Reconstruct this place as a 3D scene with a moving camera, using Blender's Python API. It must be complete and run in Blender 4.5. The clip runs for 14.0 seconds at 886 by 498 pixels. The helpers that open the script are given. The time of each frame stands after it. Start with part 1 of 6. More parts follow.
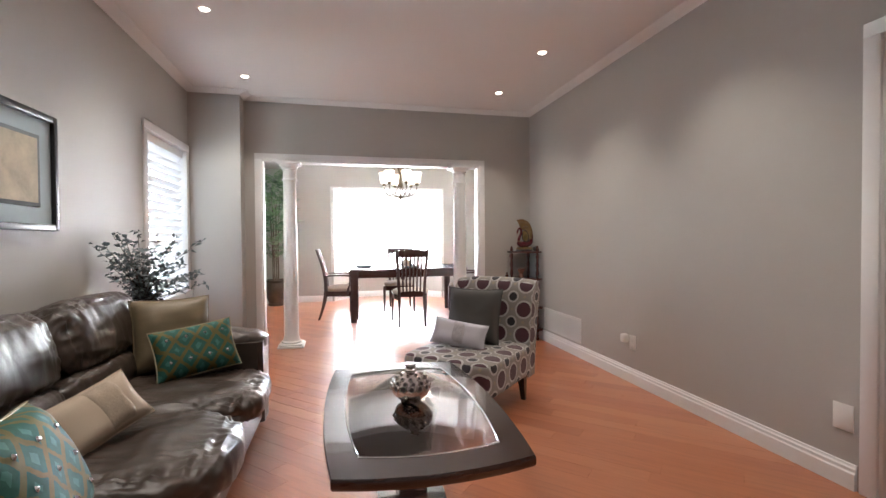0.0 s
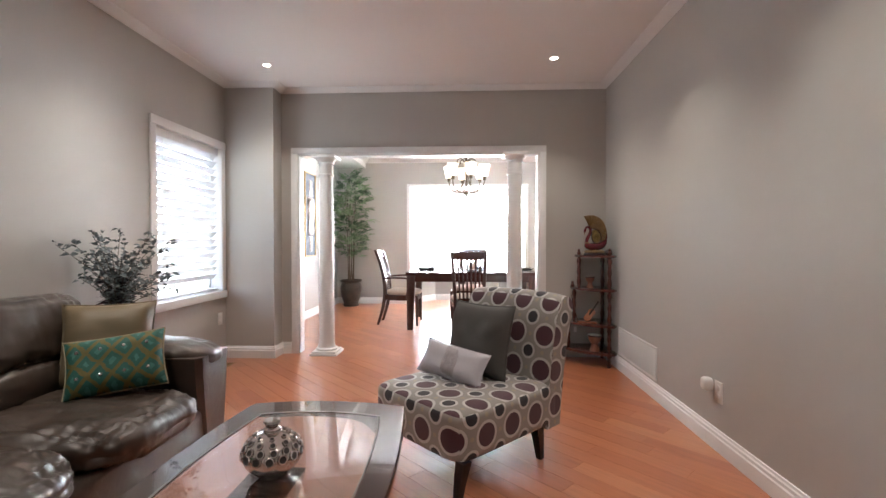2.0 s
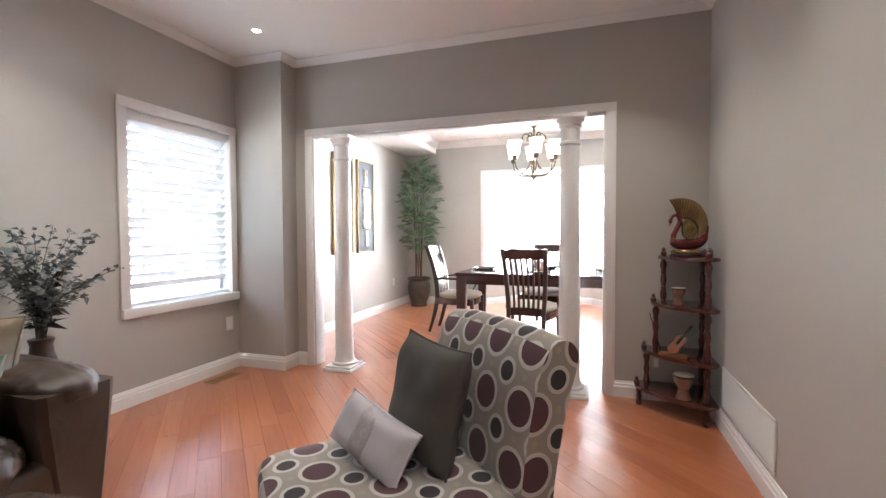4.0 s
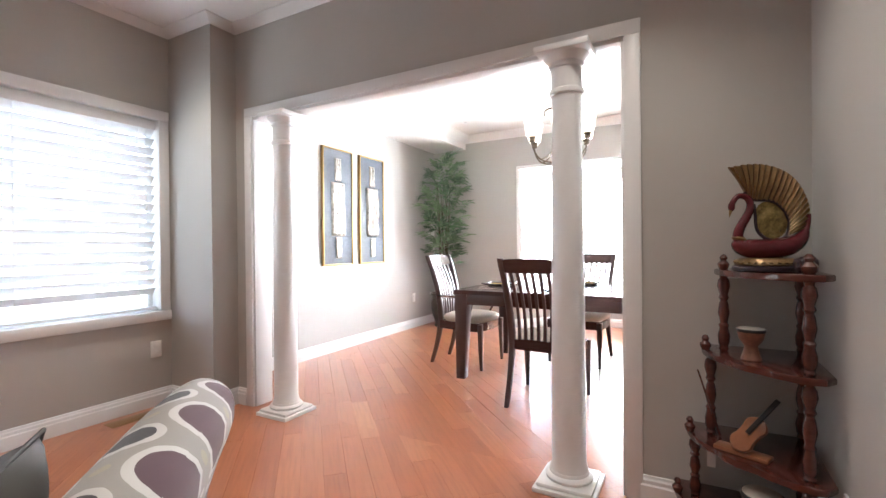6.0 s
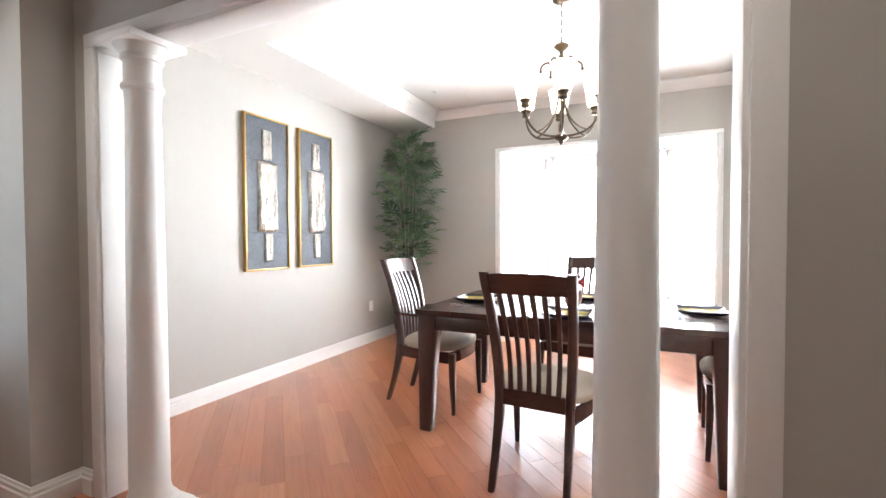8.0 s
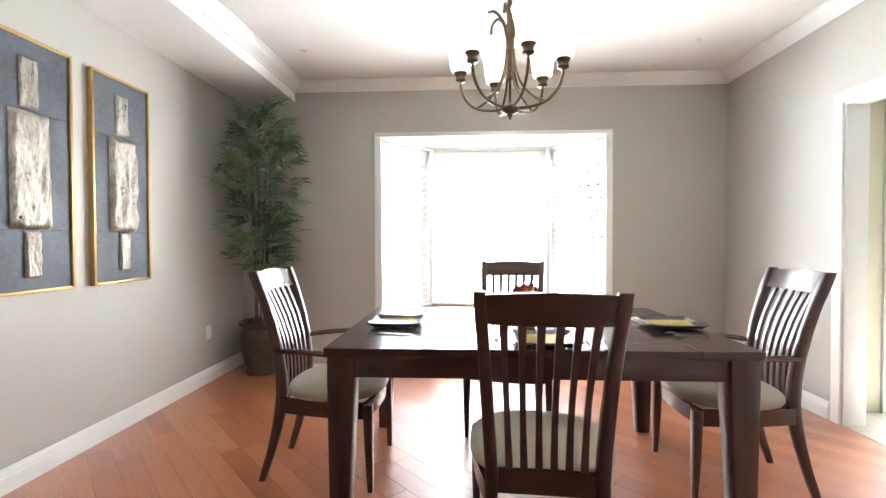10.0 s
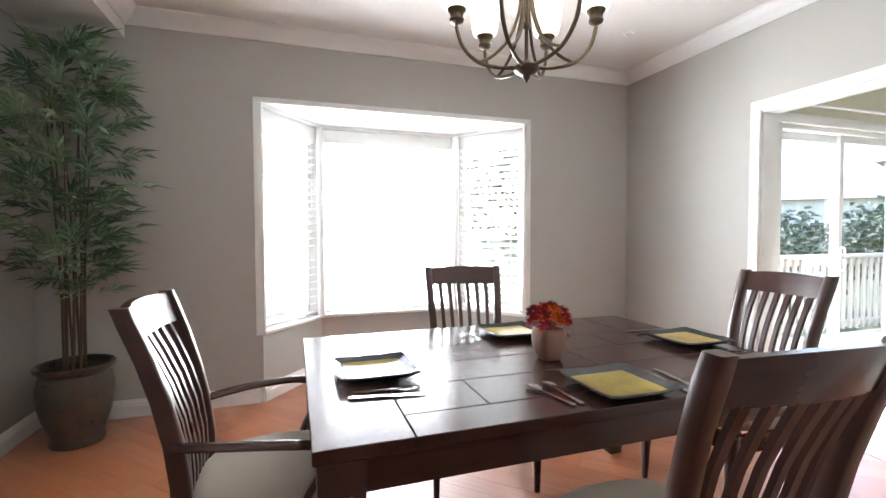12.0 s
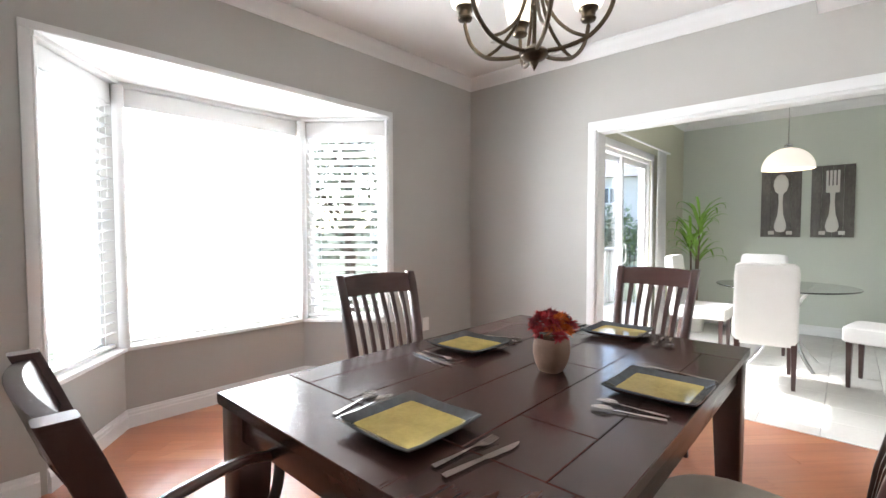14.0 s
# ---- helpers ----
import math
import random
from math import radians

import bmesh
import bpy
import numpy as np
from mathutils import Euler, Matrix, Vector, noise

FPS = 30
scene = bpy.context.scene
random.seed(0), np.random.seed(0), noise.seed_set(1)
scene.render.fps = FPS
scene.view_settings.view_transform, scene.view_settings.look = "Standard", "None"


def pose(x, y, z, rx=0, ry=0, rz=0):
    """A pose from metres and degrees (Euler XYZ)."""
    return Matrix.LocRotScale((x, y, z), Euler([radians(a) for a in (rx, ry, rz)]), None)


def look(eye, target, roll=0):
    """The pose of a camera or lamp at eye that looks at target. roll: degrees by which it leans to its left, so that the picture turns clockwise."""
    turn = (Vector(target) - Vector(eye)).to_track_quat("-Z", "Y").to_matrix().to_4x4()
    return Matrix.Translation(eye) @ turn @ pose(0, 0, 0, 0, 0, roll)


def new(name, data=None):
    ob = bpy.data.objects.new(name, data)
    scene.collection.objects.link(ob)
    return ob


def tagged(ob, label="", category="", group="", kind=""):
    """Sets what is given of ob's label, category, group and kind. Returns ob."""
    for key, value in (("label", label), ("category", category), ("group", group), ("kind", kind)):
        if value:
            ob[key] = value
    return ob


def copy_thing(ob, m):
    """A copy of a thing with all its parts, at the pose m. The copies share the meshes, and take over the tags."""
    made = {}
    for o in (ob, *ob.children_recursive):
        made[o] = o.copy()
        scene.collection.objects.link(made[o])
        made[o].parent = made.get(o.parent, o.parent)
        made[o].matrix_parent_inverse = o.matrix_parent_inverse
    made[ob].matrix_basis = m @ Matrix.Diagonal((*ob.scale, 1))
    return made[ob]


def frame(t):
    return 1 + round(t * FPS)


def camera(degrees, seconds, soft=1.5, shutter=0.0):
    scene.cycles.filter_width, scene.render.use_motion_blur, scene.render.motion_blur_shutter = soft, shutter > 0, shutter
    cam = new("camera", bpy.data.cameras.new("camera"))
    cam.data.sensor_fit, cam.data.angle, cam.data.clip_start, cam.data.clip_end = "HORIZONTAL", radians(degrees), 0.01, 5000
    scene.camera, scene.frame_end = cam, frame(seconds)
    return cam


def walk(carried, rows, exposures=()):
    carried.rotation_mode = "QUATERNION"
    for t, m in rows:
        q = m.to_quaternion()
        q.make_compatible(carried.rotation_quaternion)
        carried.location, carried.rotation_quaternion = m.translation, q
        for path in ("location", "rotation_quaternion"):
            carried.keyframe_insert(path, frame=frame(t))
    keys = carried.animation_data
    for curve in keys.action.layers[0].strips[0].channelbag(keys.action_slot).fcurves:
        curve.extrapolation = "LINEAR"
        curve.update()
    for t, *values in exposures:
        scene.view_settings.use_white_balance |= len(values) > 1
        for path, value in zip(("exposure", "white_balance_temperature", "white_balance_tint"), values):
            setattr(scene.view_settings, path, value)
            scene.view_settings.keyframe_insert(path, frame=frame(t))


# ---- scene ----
cam = camera(89.3, 14.0)
PATH = [
    (0, (0.369, 0.376, 1.17), (0.813, 2.326, 1.133), -0.4),
    (0.5, (0.577, 0.492, 1.177), (0.89, 2.467, 1.14), -0.5),
    (1, (0.805, 0.624, 1.17), (0.995, 2.614, 1.135), -0.3),
    (1.5, (1.038, 0.811, 1.175), (1.097, 2.81, 1.137), -0.2),
    (2, (1.261, 1.022, 1.166), (1.165, 3.019, 1.134), 0.0),
    (2.5, (1.469, 1.257, 1.166), (1.208, 3.24, 1.135), 0.2),
    (3, (1.651, 1.516, 1.193), (1.25, 3.475, 1.148), -0.1),
    (5.5, (2.194, 3.136, 1.191), (1.306, 4.927, 1.154), -0.2),
    (6, (2.265, 3.449, 1.137), (1.306, 5.204, 1.126), -0.5),
    (6.5, (2.248, 3.73, 1.147), (1.265, 5.472, 1.131), -0.6),
    (7, (2.154, 4.003, 1.174), (1.161, 5.739, 1.146), -0.3),
    (9.5, (1.233, 4.906, 1.217), (0.936, 6.884, 1.17), -0.0),
    (10, (1.07, 5.095, 1.197), (0.963, 7.092, 1.161), -0.2),
    (10.5, (0.889, 5.264, 1.217), (0.989, 7.26, 1.169), -0.4),
    (11, (0.731, 5.456, 1.233), (1.018, 7.435, 1.178), -0.5),
    (11.5, (0.59, 5.655, 1.233), (1.048, 7.601, 1.172), -0.2),
    (12, (0.458, 5.866, 1.244), (1.084, 7.764, 1.175), -0.2),
    (12.5, (0.328, 6.062, 1.245), (1.135, 7.891, 1.171), -0.2),
    (13, (0.196, 6.25, 1.24), (1.221, 7.966, 1.172), -0.2),
    (13.5, (0.056, 6.411, 1.254), (1.315, 7.963, 1.177), -0.3),
    (14, (-0.058, 6.576, 1.264), (1.422, 7.918, 1.183), -0.1),]
walk(cam, [(t, look(eye, target, roll)) for t, eye, target, roll in PATH],
     [(0, 2.26, 6250, 12), (3, 2.32, 6250, 12), (5.5, 2.32, 6150, 12), (7, 2.25, 6150, 12), (9.5, 1.34, 6600, 9), (11, 1.36, 6350, 10), (12.5, 0.88, 6350, 11), (14, 0.86, 6300, 11)])

# ---- light: sky, sun, sky light in the overexposed windows, ceiling lamps ----
world = bpy.data.worlds.new("sky")
scene.world = world
world.use_nodes = True
wn = world.node_tree.nodes
sky = wn.new("ShaderNodeTexSky")
sky.sky_type = "NISHITA"
sky.sun_disc = False
SUN_ELEV, SUN_ROT = 47, 14
sky.sun_elevation, sky.sun_rotation = radians(SUN_ELEV), radians(SUN_ROT)
world.node_tree.links.new(sky.outputs["Color"], wn["Background"].inputs["Color"])
wn["Background"].inputs["Strength"].default_value = 0.5

sun = new("sun", bpy.data.lights.new("sun", "SUN"))
sun.data.energy, sun.data.angle, sun.data.color = 5.0, radians(0.6), (1.0, 0.95, 0.88)
e, r = radians(SUN_ELEV), radians(SUN_ROT)
sun.matrix_world = look((0, 0, 0), (-math.sin(r) * math.cos(e), -math.cos(r) * math.cos(e), -math.sin(e)))


def sky_lamp(name, eye, target, w, h, watts, color=(0.95, 0.98, 1.0)):
    """An area lamp just outside a window, in place of the sky's light there."""
    data = bpy.data.lights.new(name, "AREA")
    data.shape, data.size, data.size_y, data.energy, data.color = "RECTANGLE", w, h, watts, color
    ob = new(name, data)
    ob.matrix_world = look(eye, target)
    return ob


sky_lamp("window_skylight", (1.31, 10.35, 1.2), (1.31, 9.0, 1.5), 1.9, 1.9, 185)
sky_lamp("window_skylight", (-0.05, 10.0, 1.35), (0.6, 9.5, 1.3), 0.9, 2.2, 12)
sky_lamp("window_skylight", (-1.6, 4.87, 1.3), (0, 4.87, 1.3), 1.8, 2.4, 15)
sky_lamp("window_skylight", (2.9, 10.4, 2.95), (0.0, 8.6, 1.0), 1.0, 0.6, 45)
sky_lamp("door_skylight", (4.75, 9.3, 2.75), (4.95, 7.0, 0.4), 1.6, 0.8, 135)
CAN_WATTS = 12.3


# ---- helpers ----
def thing(name, x=0, y=0, z=0, rz=0, label="", category="", group="", kind=""):
    ob = new(name)
    ob.empty_display_size = 0.1
    ob.matrix_basis = pose(x, y, z, 0, 0, rz)
    return tagged(ob, label, category, group, kind)


def part(name, bm, material, parent=None, label="", smooth=True, angle=40):
    me = bpy.data.meshes.new(name)
    bmesh.ops.recalc_face_normals(bm, faces=bm.faces[:])
    if smooth:
        lim = radians(angle)
        for f in bm.faces:
            f.smooth = True
        for ed in bm.edges:
            if len(ed.link_faces) == 2 and ed.calc_face_angle(0) > lim:
                ed.smooth = False
    bm.to_mesh(me)
    bm.free()
    me.materials.append(material)
    ob = new(name, me)
    if parent is not None:
        ob.parent = parent
    return tagged(ob, label)


def solo(name, bm, material, label, category="", kind="", group="", smooth=True):
    return tagged(part(name, bm, material, None, "", smooth), label, category, group, kind)


def B():
    return bmesh.new()


def box(bm, x0, x1, y0, y1, z0, z1, bevel=0.0, m=None, seg=2):
    vs = bmesh.ops.create_cube(bm, size=1)["verts"]
    for v in vs:
        v.co = Vector((x0 + (v.co.x + 0.5) * (x1 - x0), y0 + (v.co.y + 0.5) * (y1 - y0), z0 + (v.co.z + 0.5) * (z1 - z0)))
    if bevel:
        edges = list({ed for v in vs for ed in v.link_edges})
        res = bmesh.ops.bevel(bm, geom=edges, offset=bevel, segments=seg, profile=0.5, affect="EDGES")
        vs = list({v for f in res["faces"] for v in f.verts} | {v for v in vs if v.is_valid})
    if m is not None:
        bmesh.ops.transform(bm, matrix=m, verts=[v for v in vs if v.is_valid])
    return bm


def prism(bm, pts, z0, z1, bevel=0.0, m=None):
    """An upright prism over a plan outline."""
    lo = [bm.verts.new((x, y, z0)) for x, y in pts]
    hi = [bm.verts.new((x, y, z1)) for x, y in pts]
    n = len(pts)
    top = bm.faces.new(hi)
    bot = bm.faces.new(lo[::-1])
    for i in range(n):
        bm.faces.new((lo[i], lo[(i + 1) % n], hi[(i + 1) % n], hi[i]))
    vs = lo + hi
    if bevel:
        res = bmesh.ops.bevel(bm, geom=list(top.edges) + list(bot.edges), offset=bevel, segments=2, profile=0.5, affect="EDGES")
        vs = list({v for f in res["faces"] for v in f.verts} | {v for v in vs if v.is_valid})
    if m is not None:
        bmesh.ops.transform(bm, matrix=m, verts=[v for v in vs if v.is_valid])
    return bm


def lathe(bm, prof, seg=24, m=None):
    """Revolve (radius, height) pairs round z."""
    rings = []
    for rad, z in prof:
        rings.append([bm.verts.new((rad * math.cos(2 * math.pi * i / seg), rad * math.sin(2 * math.pi * i / seg), z)) for i in range(seg)])
    for a, b in zip(rings, rings[1:]):
        for i in range(seg):
            bm.faces.new((a[i], a[(i + 1) % seg], b[(i + 1) % seg], b[i]))
    bm.faces.new(rings[0][::-1])
    bm.faces.new(rings[-1])
    if m is not None:
        bmesh.ops.transform(bm, matrix=m, verts=[v for ring in rings for v in ring])
    return bm


def tube(bm, pts, rad, seg=8, flat=1.0, ref=(0, 0, 1)):
    """Sweep an ellipse along points; rad is one radius or one for each point; flat squeezes it."""
    pts = [Vector(p) for p in pts]
    rads = rad if isinstance(rad, (list, tuple)) else [rad] * len(pts)
    rings = []
    for i, p in enumerate(pts):
        d = (pts[min(i + 1, len(pts) - 1)] - pts[max(i - 1, 0)]).normalized()
        u = d.cross(Vector(ref))
        if u.length < 1e-3:
            u = d.cross(Vector((0, 1, 0)))
        u.normalize()
        w = u.cross(d).normalized()
        rings.append([bm.verts.new(p + u * math.cos(2 * math.pi * k / seg) * rads[i] + w * math.sin(2 * math.pi * k / seg) * rads[i] * flat) for k in range(seg)])
    for a, b in zip(rings, rings[1:]):
        for k in range(seg):
            bm.faces.new((a[k], a[(k + 1) % seg], b[(k + 1) % seg], b[k]))
    bm.faces.new(rings[0][::-1])
    bm.faces.new(rings[-1])
    return bm


def bar(bm, pts, wx, wy):
    """Sweep an upright rectangular section (half sizes wx, wy for each point) along points."""
    rings = []
    for (x, y, z), a, b in zip(pts, wx, wy):
        rings.append([bm.verts.new((x + sx * a, y + sy * b, z)) for sx, sy in ((-1, -1), (1, -1), (1, 1), (-1, 1))])
    for a, b in zip(rings, rings[1:]):
        for k in range(4):
            bm.faces.new((a[k], a[(k + 1) % 4], b[(k + 1) % 4], b[k]))
    bm.faces.new(rings[0][::-1])
    bm.faces.new(rings[-1])
    return bm


def smoothcurve(pts, n=6):
    """Catmull-Rom through points."""
    pts = [Vector(p) for p in pts]
    out = []
    for i in range(len(pts) - 1):
        p0, p1, p2, p3 = pts[max(i - 1, 0)], pts[i], pts[i + 1], pts[min(i + 2, len(pts) - 1)]
        for k in range(n):
            t = k / n
            out.append(0.5 * (2 * p1 + (p2 - p0) * t + (2 * p0 - 5 * p1 + 4 * p2 - p3) * t * t + (3 * p1 - p0 - 3 * p2 + p3) * t ** 3))
    out.append(pts[-1])
    return out


def puff(bm, cx, cy, cz, sx, sy, sz, n=10, power=5.0, wrinkle=0.0, scale=6.0, m=None, sag=0.0):
    """A stuffed block with rounded edges, half sizes sx, sy, sz."""
    tmp = bmesh.new()
    bmesh.ops.create_cube(tmp, size=2)
    bmesh.ops.subdivide_edges(tmp, edges=tmp.edges[:], cuts=n, use_grid_fill=True)
    for v in tmp.verts:
        x, y, z = v.co
        k = max(abs(x), abs(y), abs(z)) / max(1e-6, (abs(x) ** power + abs(y) ** power + abs(z) ** power) ** (1 / power))
        p = Vector((cx + x * k * sx, cy + y * k * sy, cz + z * k * sz - sag * (1 - x * x) * (1 - y * y) * (z > 0)))
        if wrinkle:
            q = p * scale
            edge = max(0.0, (abs(x) ** power + abs(y) ** power + abs(z) ** power) - 1.0)
            crease = abs(noise.noise(Vector((q.x * 0.5, q.y * 2.9, q.z * 0.7)))) + abs(noise.noise(Vector((q.x * 2.3, q.y * 0.6, q.z * 1.8 + 7))))
            f = noise.noise(q * 0.6) - 0.85 * crease * (0.5 + min(1.0, edge))
            p += Vector((x / sx, y / sy, z / sz)).normalized() * f * wrinkle
        v.co = p
    if m is not None:
        bmesh.ops.transform(tmp, matrix=m, verts=tmp.verts[:])
    me = bpy.data.meshes.new("puff")
    tmp.to_mesh(me)
    tmp.free()
    bm.from_mesh(me)
    bpy.data.meshes.remove(me)
    return bm


def pillow(bm, w, h, t, n=22, m=None, seed=0.0, wrinkle=0.010):
    """A cushion cover in the xz plane, w wide, h high, stuffed to a thickness t, with drawn corners."""
    made = []
    grid = {}
    for side in (1, -1):
        for i in range(n + 1):
            for j in range(n + 1):
                u, v = 2 * i / n - 1, 2 * j / n - 1
                edge = i in (0, n) or j in (0, n)
                if edge and side < 0:
                    grid[side, i, j] = grid[1, i, j]
                    continue
                x = u * w / 2 * (1 - 0.07 * (1 - v * v) * abs(u) ** 2)
                z = v * h / 2 * (1 - 0.07 * (1 - u * u) * abs(v) ** 2)
                d = t / 2 * ((1 - u ** 4) * (1 - v ** 4)) ** 0.6
                d += wrinkle * noise.noise(Vector((x * 9 + seed, z * 9, side * 3))) * (1 if not edge else 0)
                vt = bm.verts.new((x, -side * d, z))
                grid[side, i, j] = vt
                made.append(vt)
    uvl = bm.loops.layers.uv.verify()
    for side in (1, -1):
        for i in range(n):
            for j in range(n):
                f = bm.faces.new([grid[side, a, b] for a, b in ((i, j), (i + 1, j), (i + 1, j + 1), (i, j + 1))])
                for lp in f.loops:
                    lp[uvl].uv = (lp.vert.co.x, lp.vert.co.z)
    if m is not None:
        bmesh.ops.transform(bm, matrix=m, verts=made)
    return bm


def box_uv(bm):
    """Metre-true UVs by each face's main direction."""
    uvl = bm.loops.layers.uv.verify()
    bm.normal_update()
    for f in bm.faces:
        a = [abs(c) for c in f.normal]
        k = a.index(max(a))
        for lp in f.loops:
            c = lp.vert.co
            lp[uvl].uv = ((c.y, c.z), (c.x, c.z), (c.x, c.y))[k]
    return bm


# ---- materials ----
def ramp(nt, fac, stops):
    node = nt.nodes.new("ShaderNodeValToRGB")
    el = node.color_ramp.elements
    el[0].position, el[0].color = stops[0][0], (*stops[0][1], 1)
    el[1].position, el[1].color = stops[-1][0], (*stops[-1][1], 1)
    for p, c in stops[1:-1]:
        x = el.new(p)
        x.color = (*c, 1)
    nt.links.new(fac, node.inputs["Fac"])
    return node.outputs["Color"]


def texco(nt, kind="Object", scale=(1, 1, 1), rot=(0, 0, 0), shift=None):
    tc = nt.nodes.new("ShaderNodeTexCoord")
    mp = nt.nodes.new("ShaderNodeMapping")
    mp.inputs["Scale"].default_value, mp.inputs["Rotation"].default_value = scale, rot
    nt.links.new(tc.outputs[kind], mp.inputs["Vector"])
    if shift is not None:
        nt.links.new(shift, mp.inputs["Location"])
    return mp.outputs["Vector"]


def noise_tex(nt, vec, scale, detail=4.0, rough=0.55, dist=0.0):
    n = nt.nodes.new("ShaderNodeTexNoise")
    n.inputs["Scale"].default_value, n.inputs["Detail"].default_value = scale, detail
    n.inputs["Roughness"].default_value, n.inputs["Distortion"].default_value = rough, dist
    nt.links.new(vec, n.inputs["Vector"])
    return n.outputs["Fac"]


def math_node(nt, op, a, b=None):
    n = nt.nodes.new("ShaderNodeMath")
    n.operation = op
    for i, v in enumerate((a, b)):
        if v is None:
            continue
        if isinstance(v, (int, float)):
            n.inputs[i].default_value = v
        else:
            nt.links.new(v, n.inputs[i])
    return n.outputs[0]


def mix_col(nt, fac, a, b, mode="MIX"):
    n = nt.nodes.new("ShaderNodeMix")
    n.data_type, n.blend_type = "RGBA", mode
    for sock, v in ((n.inputs[0], fac), (n.inputs[6], a), (n.inputs[7], b)):
        if isinstance(v, (int, float)):
            sock.default_value = v
        elif isinstance(v, tuple):
            sock.default_value = (*v, 1)
        else:
            nt.links.new(v, sock)
    return n.outputs[2]


def base_mat(name, rough=0.5, metal=0.0):
    m = bpy.data.materials.new(name)
    m.use_nodes = True
    b = m.node_tree.nodes["Principled BSDF"]
    b.inputs["Roughness"].default_value, b.inputs["Metallic"].default_value = rough, metal
    return m, m.node_tree, b


def bump_to(nt, b, height, strength=0.2, dist=0.002):
    n = nt.nodes.new("ShaderNodeBump")
    n.inputs["Strength"].default_value, n.inputs["Distance"].default_value = strength, dist
    nt.links.new(height, n.inputs["Height"])
    nt.links.new(n.outputs["Normal"], b.inputs["Normal"])


def mat(name, col, rough=0.5, metal=0.0, big=2.0, small=60.0, vary=0.08, bump=0.1, bdist=0.001, rvary=0.1, stretch=(1, 1, 1)):
    """A surface with variation at two scales in colour, gloss and relief."""
    m, nt, b = base_mat(name, rough, metal)
    v = texco(nt, "Object", stretch)
    n1, n2 = noise_tex(nt, v, big, 3), noise_tex(nt, v, small, 5)
    mid = math_node(nt, "ADD", math_node(nt, "MULTIPLY", n1, 0.6), math_node(nt, "MULTIPLY", n2, 0.4))
    lo, hi = tuple(c * (1 - vary) for c in col), tuple(min(1, c * (1 + vary)) for c in col)
    nt.links.new(ramp(nt, mid, [(0.3, lo), (0.7, hi)]), b.inputs["Base Color"])
    rr = math_node(nt, "ADD", math_node(nt, "MULTIPLY", math_node(nt, "SUBTRACT", mid, 0.5), rvary * 2), rough)
    nt.links.new(rr, b.inputs["Roughness"])
    if bump:
        bump_to(nt, b, n2, bump, bdist)
    return m


def wood(name, dark, light, rough=0.3, along=(1.5, 22, 22), coat=0.0):
    m, nt, b = base_mat(name, rough)
    v = texco(nt, "Object", along)
    g = noise_tex(nt, v, 3.0, 6, 0.6, 0.6)
    v2 = texco(nt, "Object", (1, 1, 1))
    n2 = noise_tex(nt, v2, 2.0, 2)
    f = math_node(nt, "ADD", math_node(nt, "MULTIPLY", g, 0.7), math_node(nt, "MULTIPLY", n2, 0.3))
    nt.links.new(ramp(nt, f, [(0.3, dark), (0.7, light)]), b.inputs["Base Color"])
    nt.links.new(math_node(nt, "ADD", math_node(nt, "MULTIPLY", n2, 0.12), rough - 0.06), b.inputs["Roughness"])
    b.inputs["Coat Weight"].default_value = coat
    bump_to(nt, b, g, 0.015, 0.0003)
    return m


def plank_mat(name, island):
    """Red-brown hardwood boards: tone by board, grain along each board."""
    m, nt, b = base_mat(name, 0.2)
    b.inputs["Coat Weight"].default_value, b.inputs["Coat Roughness"].default_value = 0.6, 0.29
    if island:
        geo = nt.nodes.new("ShaderNodeNewGeometry")
        rnd = geo.outputs["Random Per Island"]
    else:
        oi = nt.nodes.new("ShaderNodeObjectInfo")
        rnd = oi.outputs["Random"]
    off = math_node(nt, "MULTIPLY", rnd, 37.0)
    turn = nt.nodes.new("ShaderNodeMapping")
    turn.inputs["Rotation"].default_value = (0, 0, radians(45))
    geo = nt.nodes.new("ShaderNodeNewGeometry")
    nt.links.new(geo.outputs["Position"], turn.inputs["Vector"])
    long = nt.nodes.new("ShaderNodeVectorMath")
    long.operation = "MULTIPLY_ADD"
    long.inputs[1].default_value = (1.6, 26, 26)
    nt.links.new(turn.outputs["Vector"], long.inputs[0])
    nt.links.new(off, long.inputs[2])
    v = long.outputs["Vector"]
    g = noise_tex(nt, v, 2.2, 3, 0.55)
    tone = ramp(nt, rnd, [(0.0, (0.36, 0.112, 0.048)), (0.35, (0.41, 0.136, 0.059)), (0.65, (0.435, 0.152, 0.068)), (0.9, (0.46, 0.172, 0.080)), (1.0, (0.50, 0.205, 0.10))])
    grain = ramp(nt, g, [(0.25, (0.74, 0.68, 0.66)), (0.55, (1, 1, 1)), (0.8, (1.0, 1.0, 1.0))])
    nt.links.new(mix_col(nt, 0.75, tone, grain, "MULTIPLY"), b.inputs["Base Color"])
    sm = noise_tex(nt, geo.outputs["Position"], 3.7, 3)
    nt.links.new(math_node(nt, "ADD", math_node(nt, "MULTIPLY", sm, 0.04), 0.28), b.inputs["Roughness"])
    return m


def emit_mat(name, col, strength):
    m, nt, b = base_mat(name, 0.4)
    b.inputs["Base Color"].default_value = (*col, 1)
    b.inputs["Emission Color"].default_value = (*col, 1)
    b.inputs["Emission Strength"].default_value = strength
    return m


def glass_mat(name, rough=0.0, tint=(1, 1, 1), ior=1.45):
    m, nt, b = base_mat(name, rough)
    b.inputs["Base Color"].default_value = (*tint, 1)
    b.inputs["Transmission Weight"].default_value = 1.0
    b.inputs["IOR"].default_value = ior
    return m


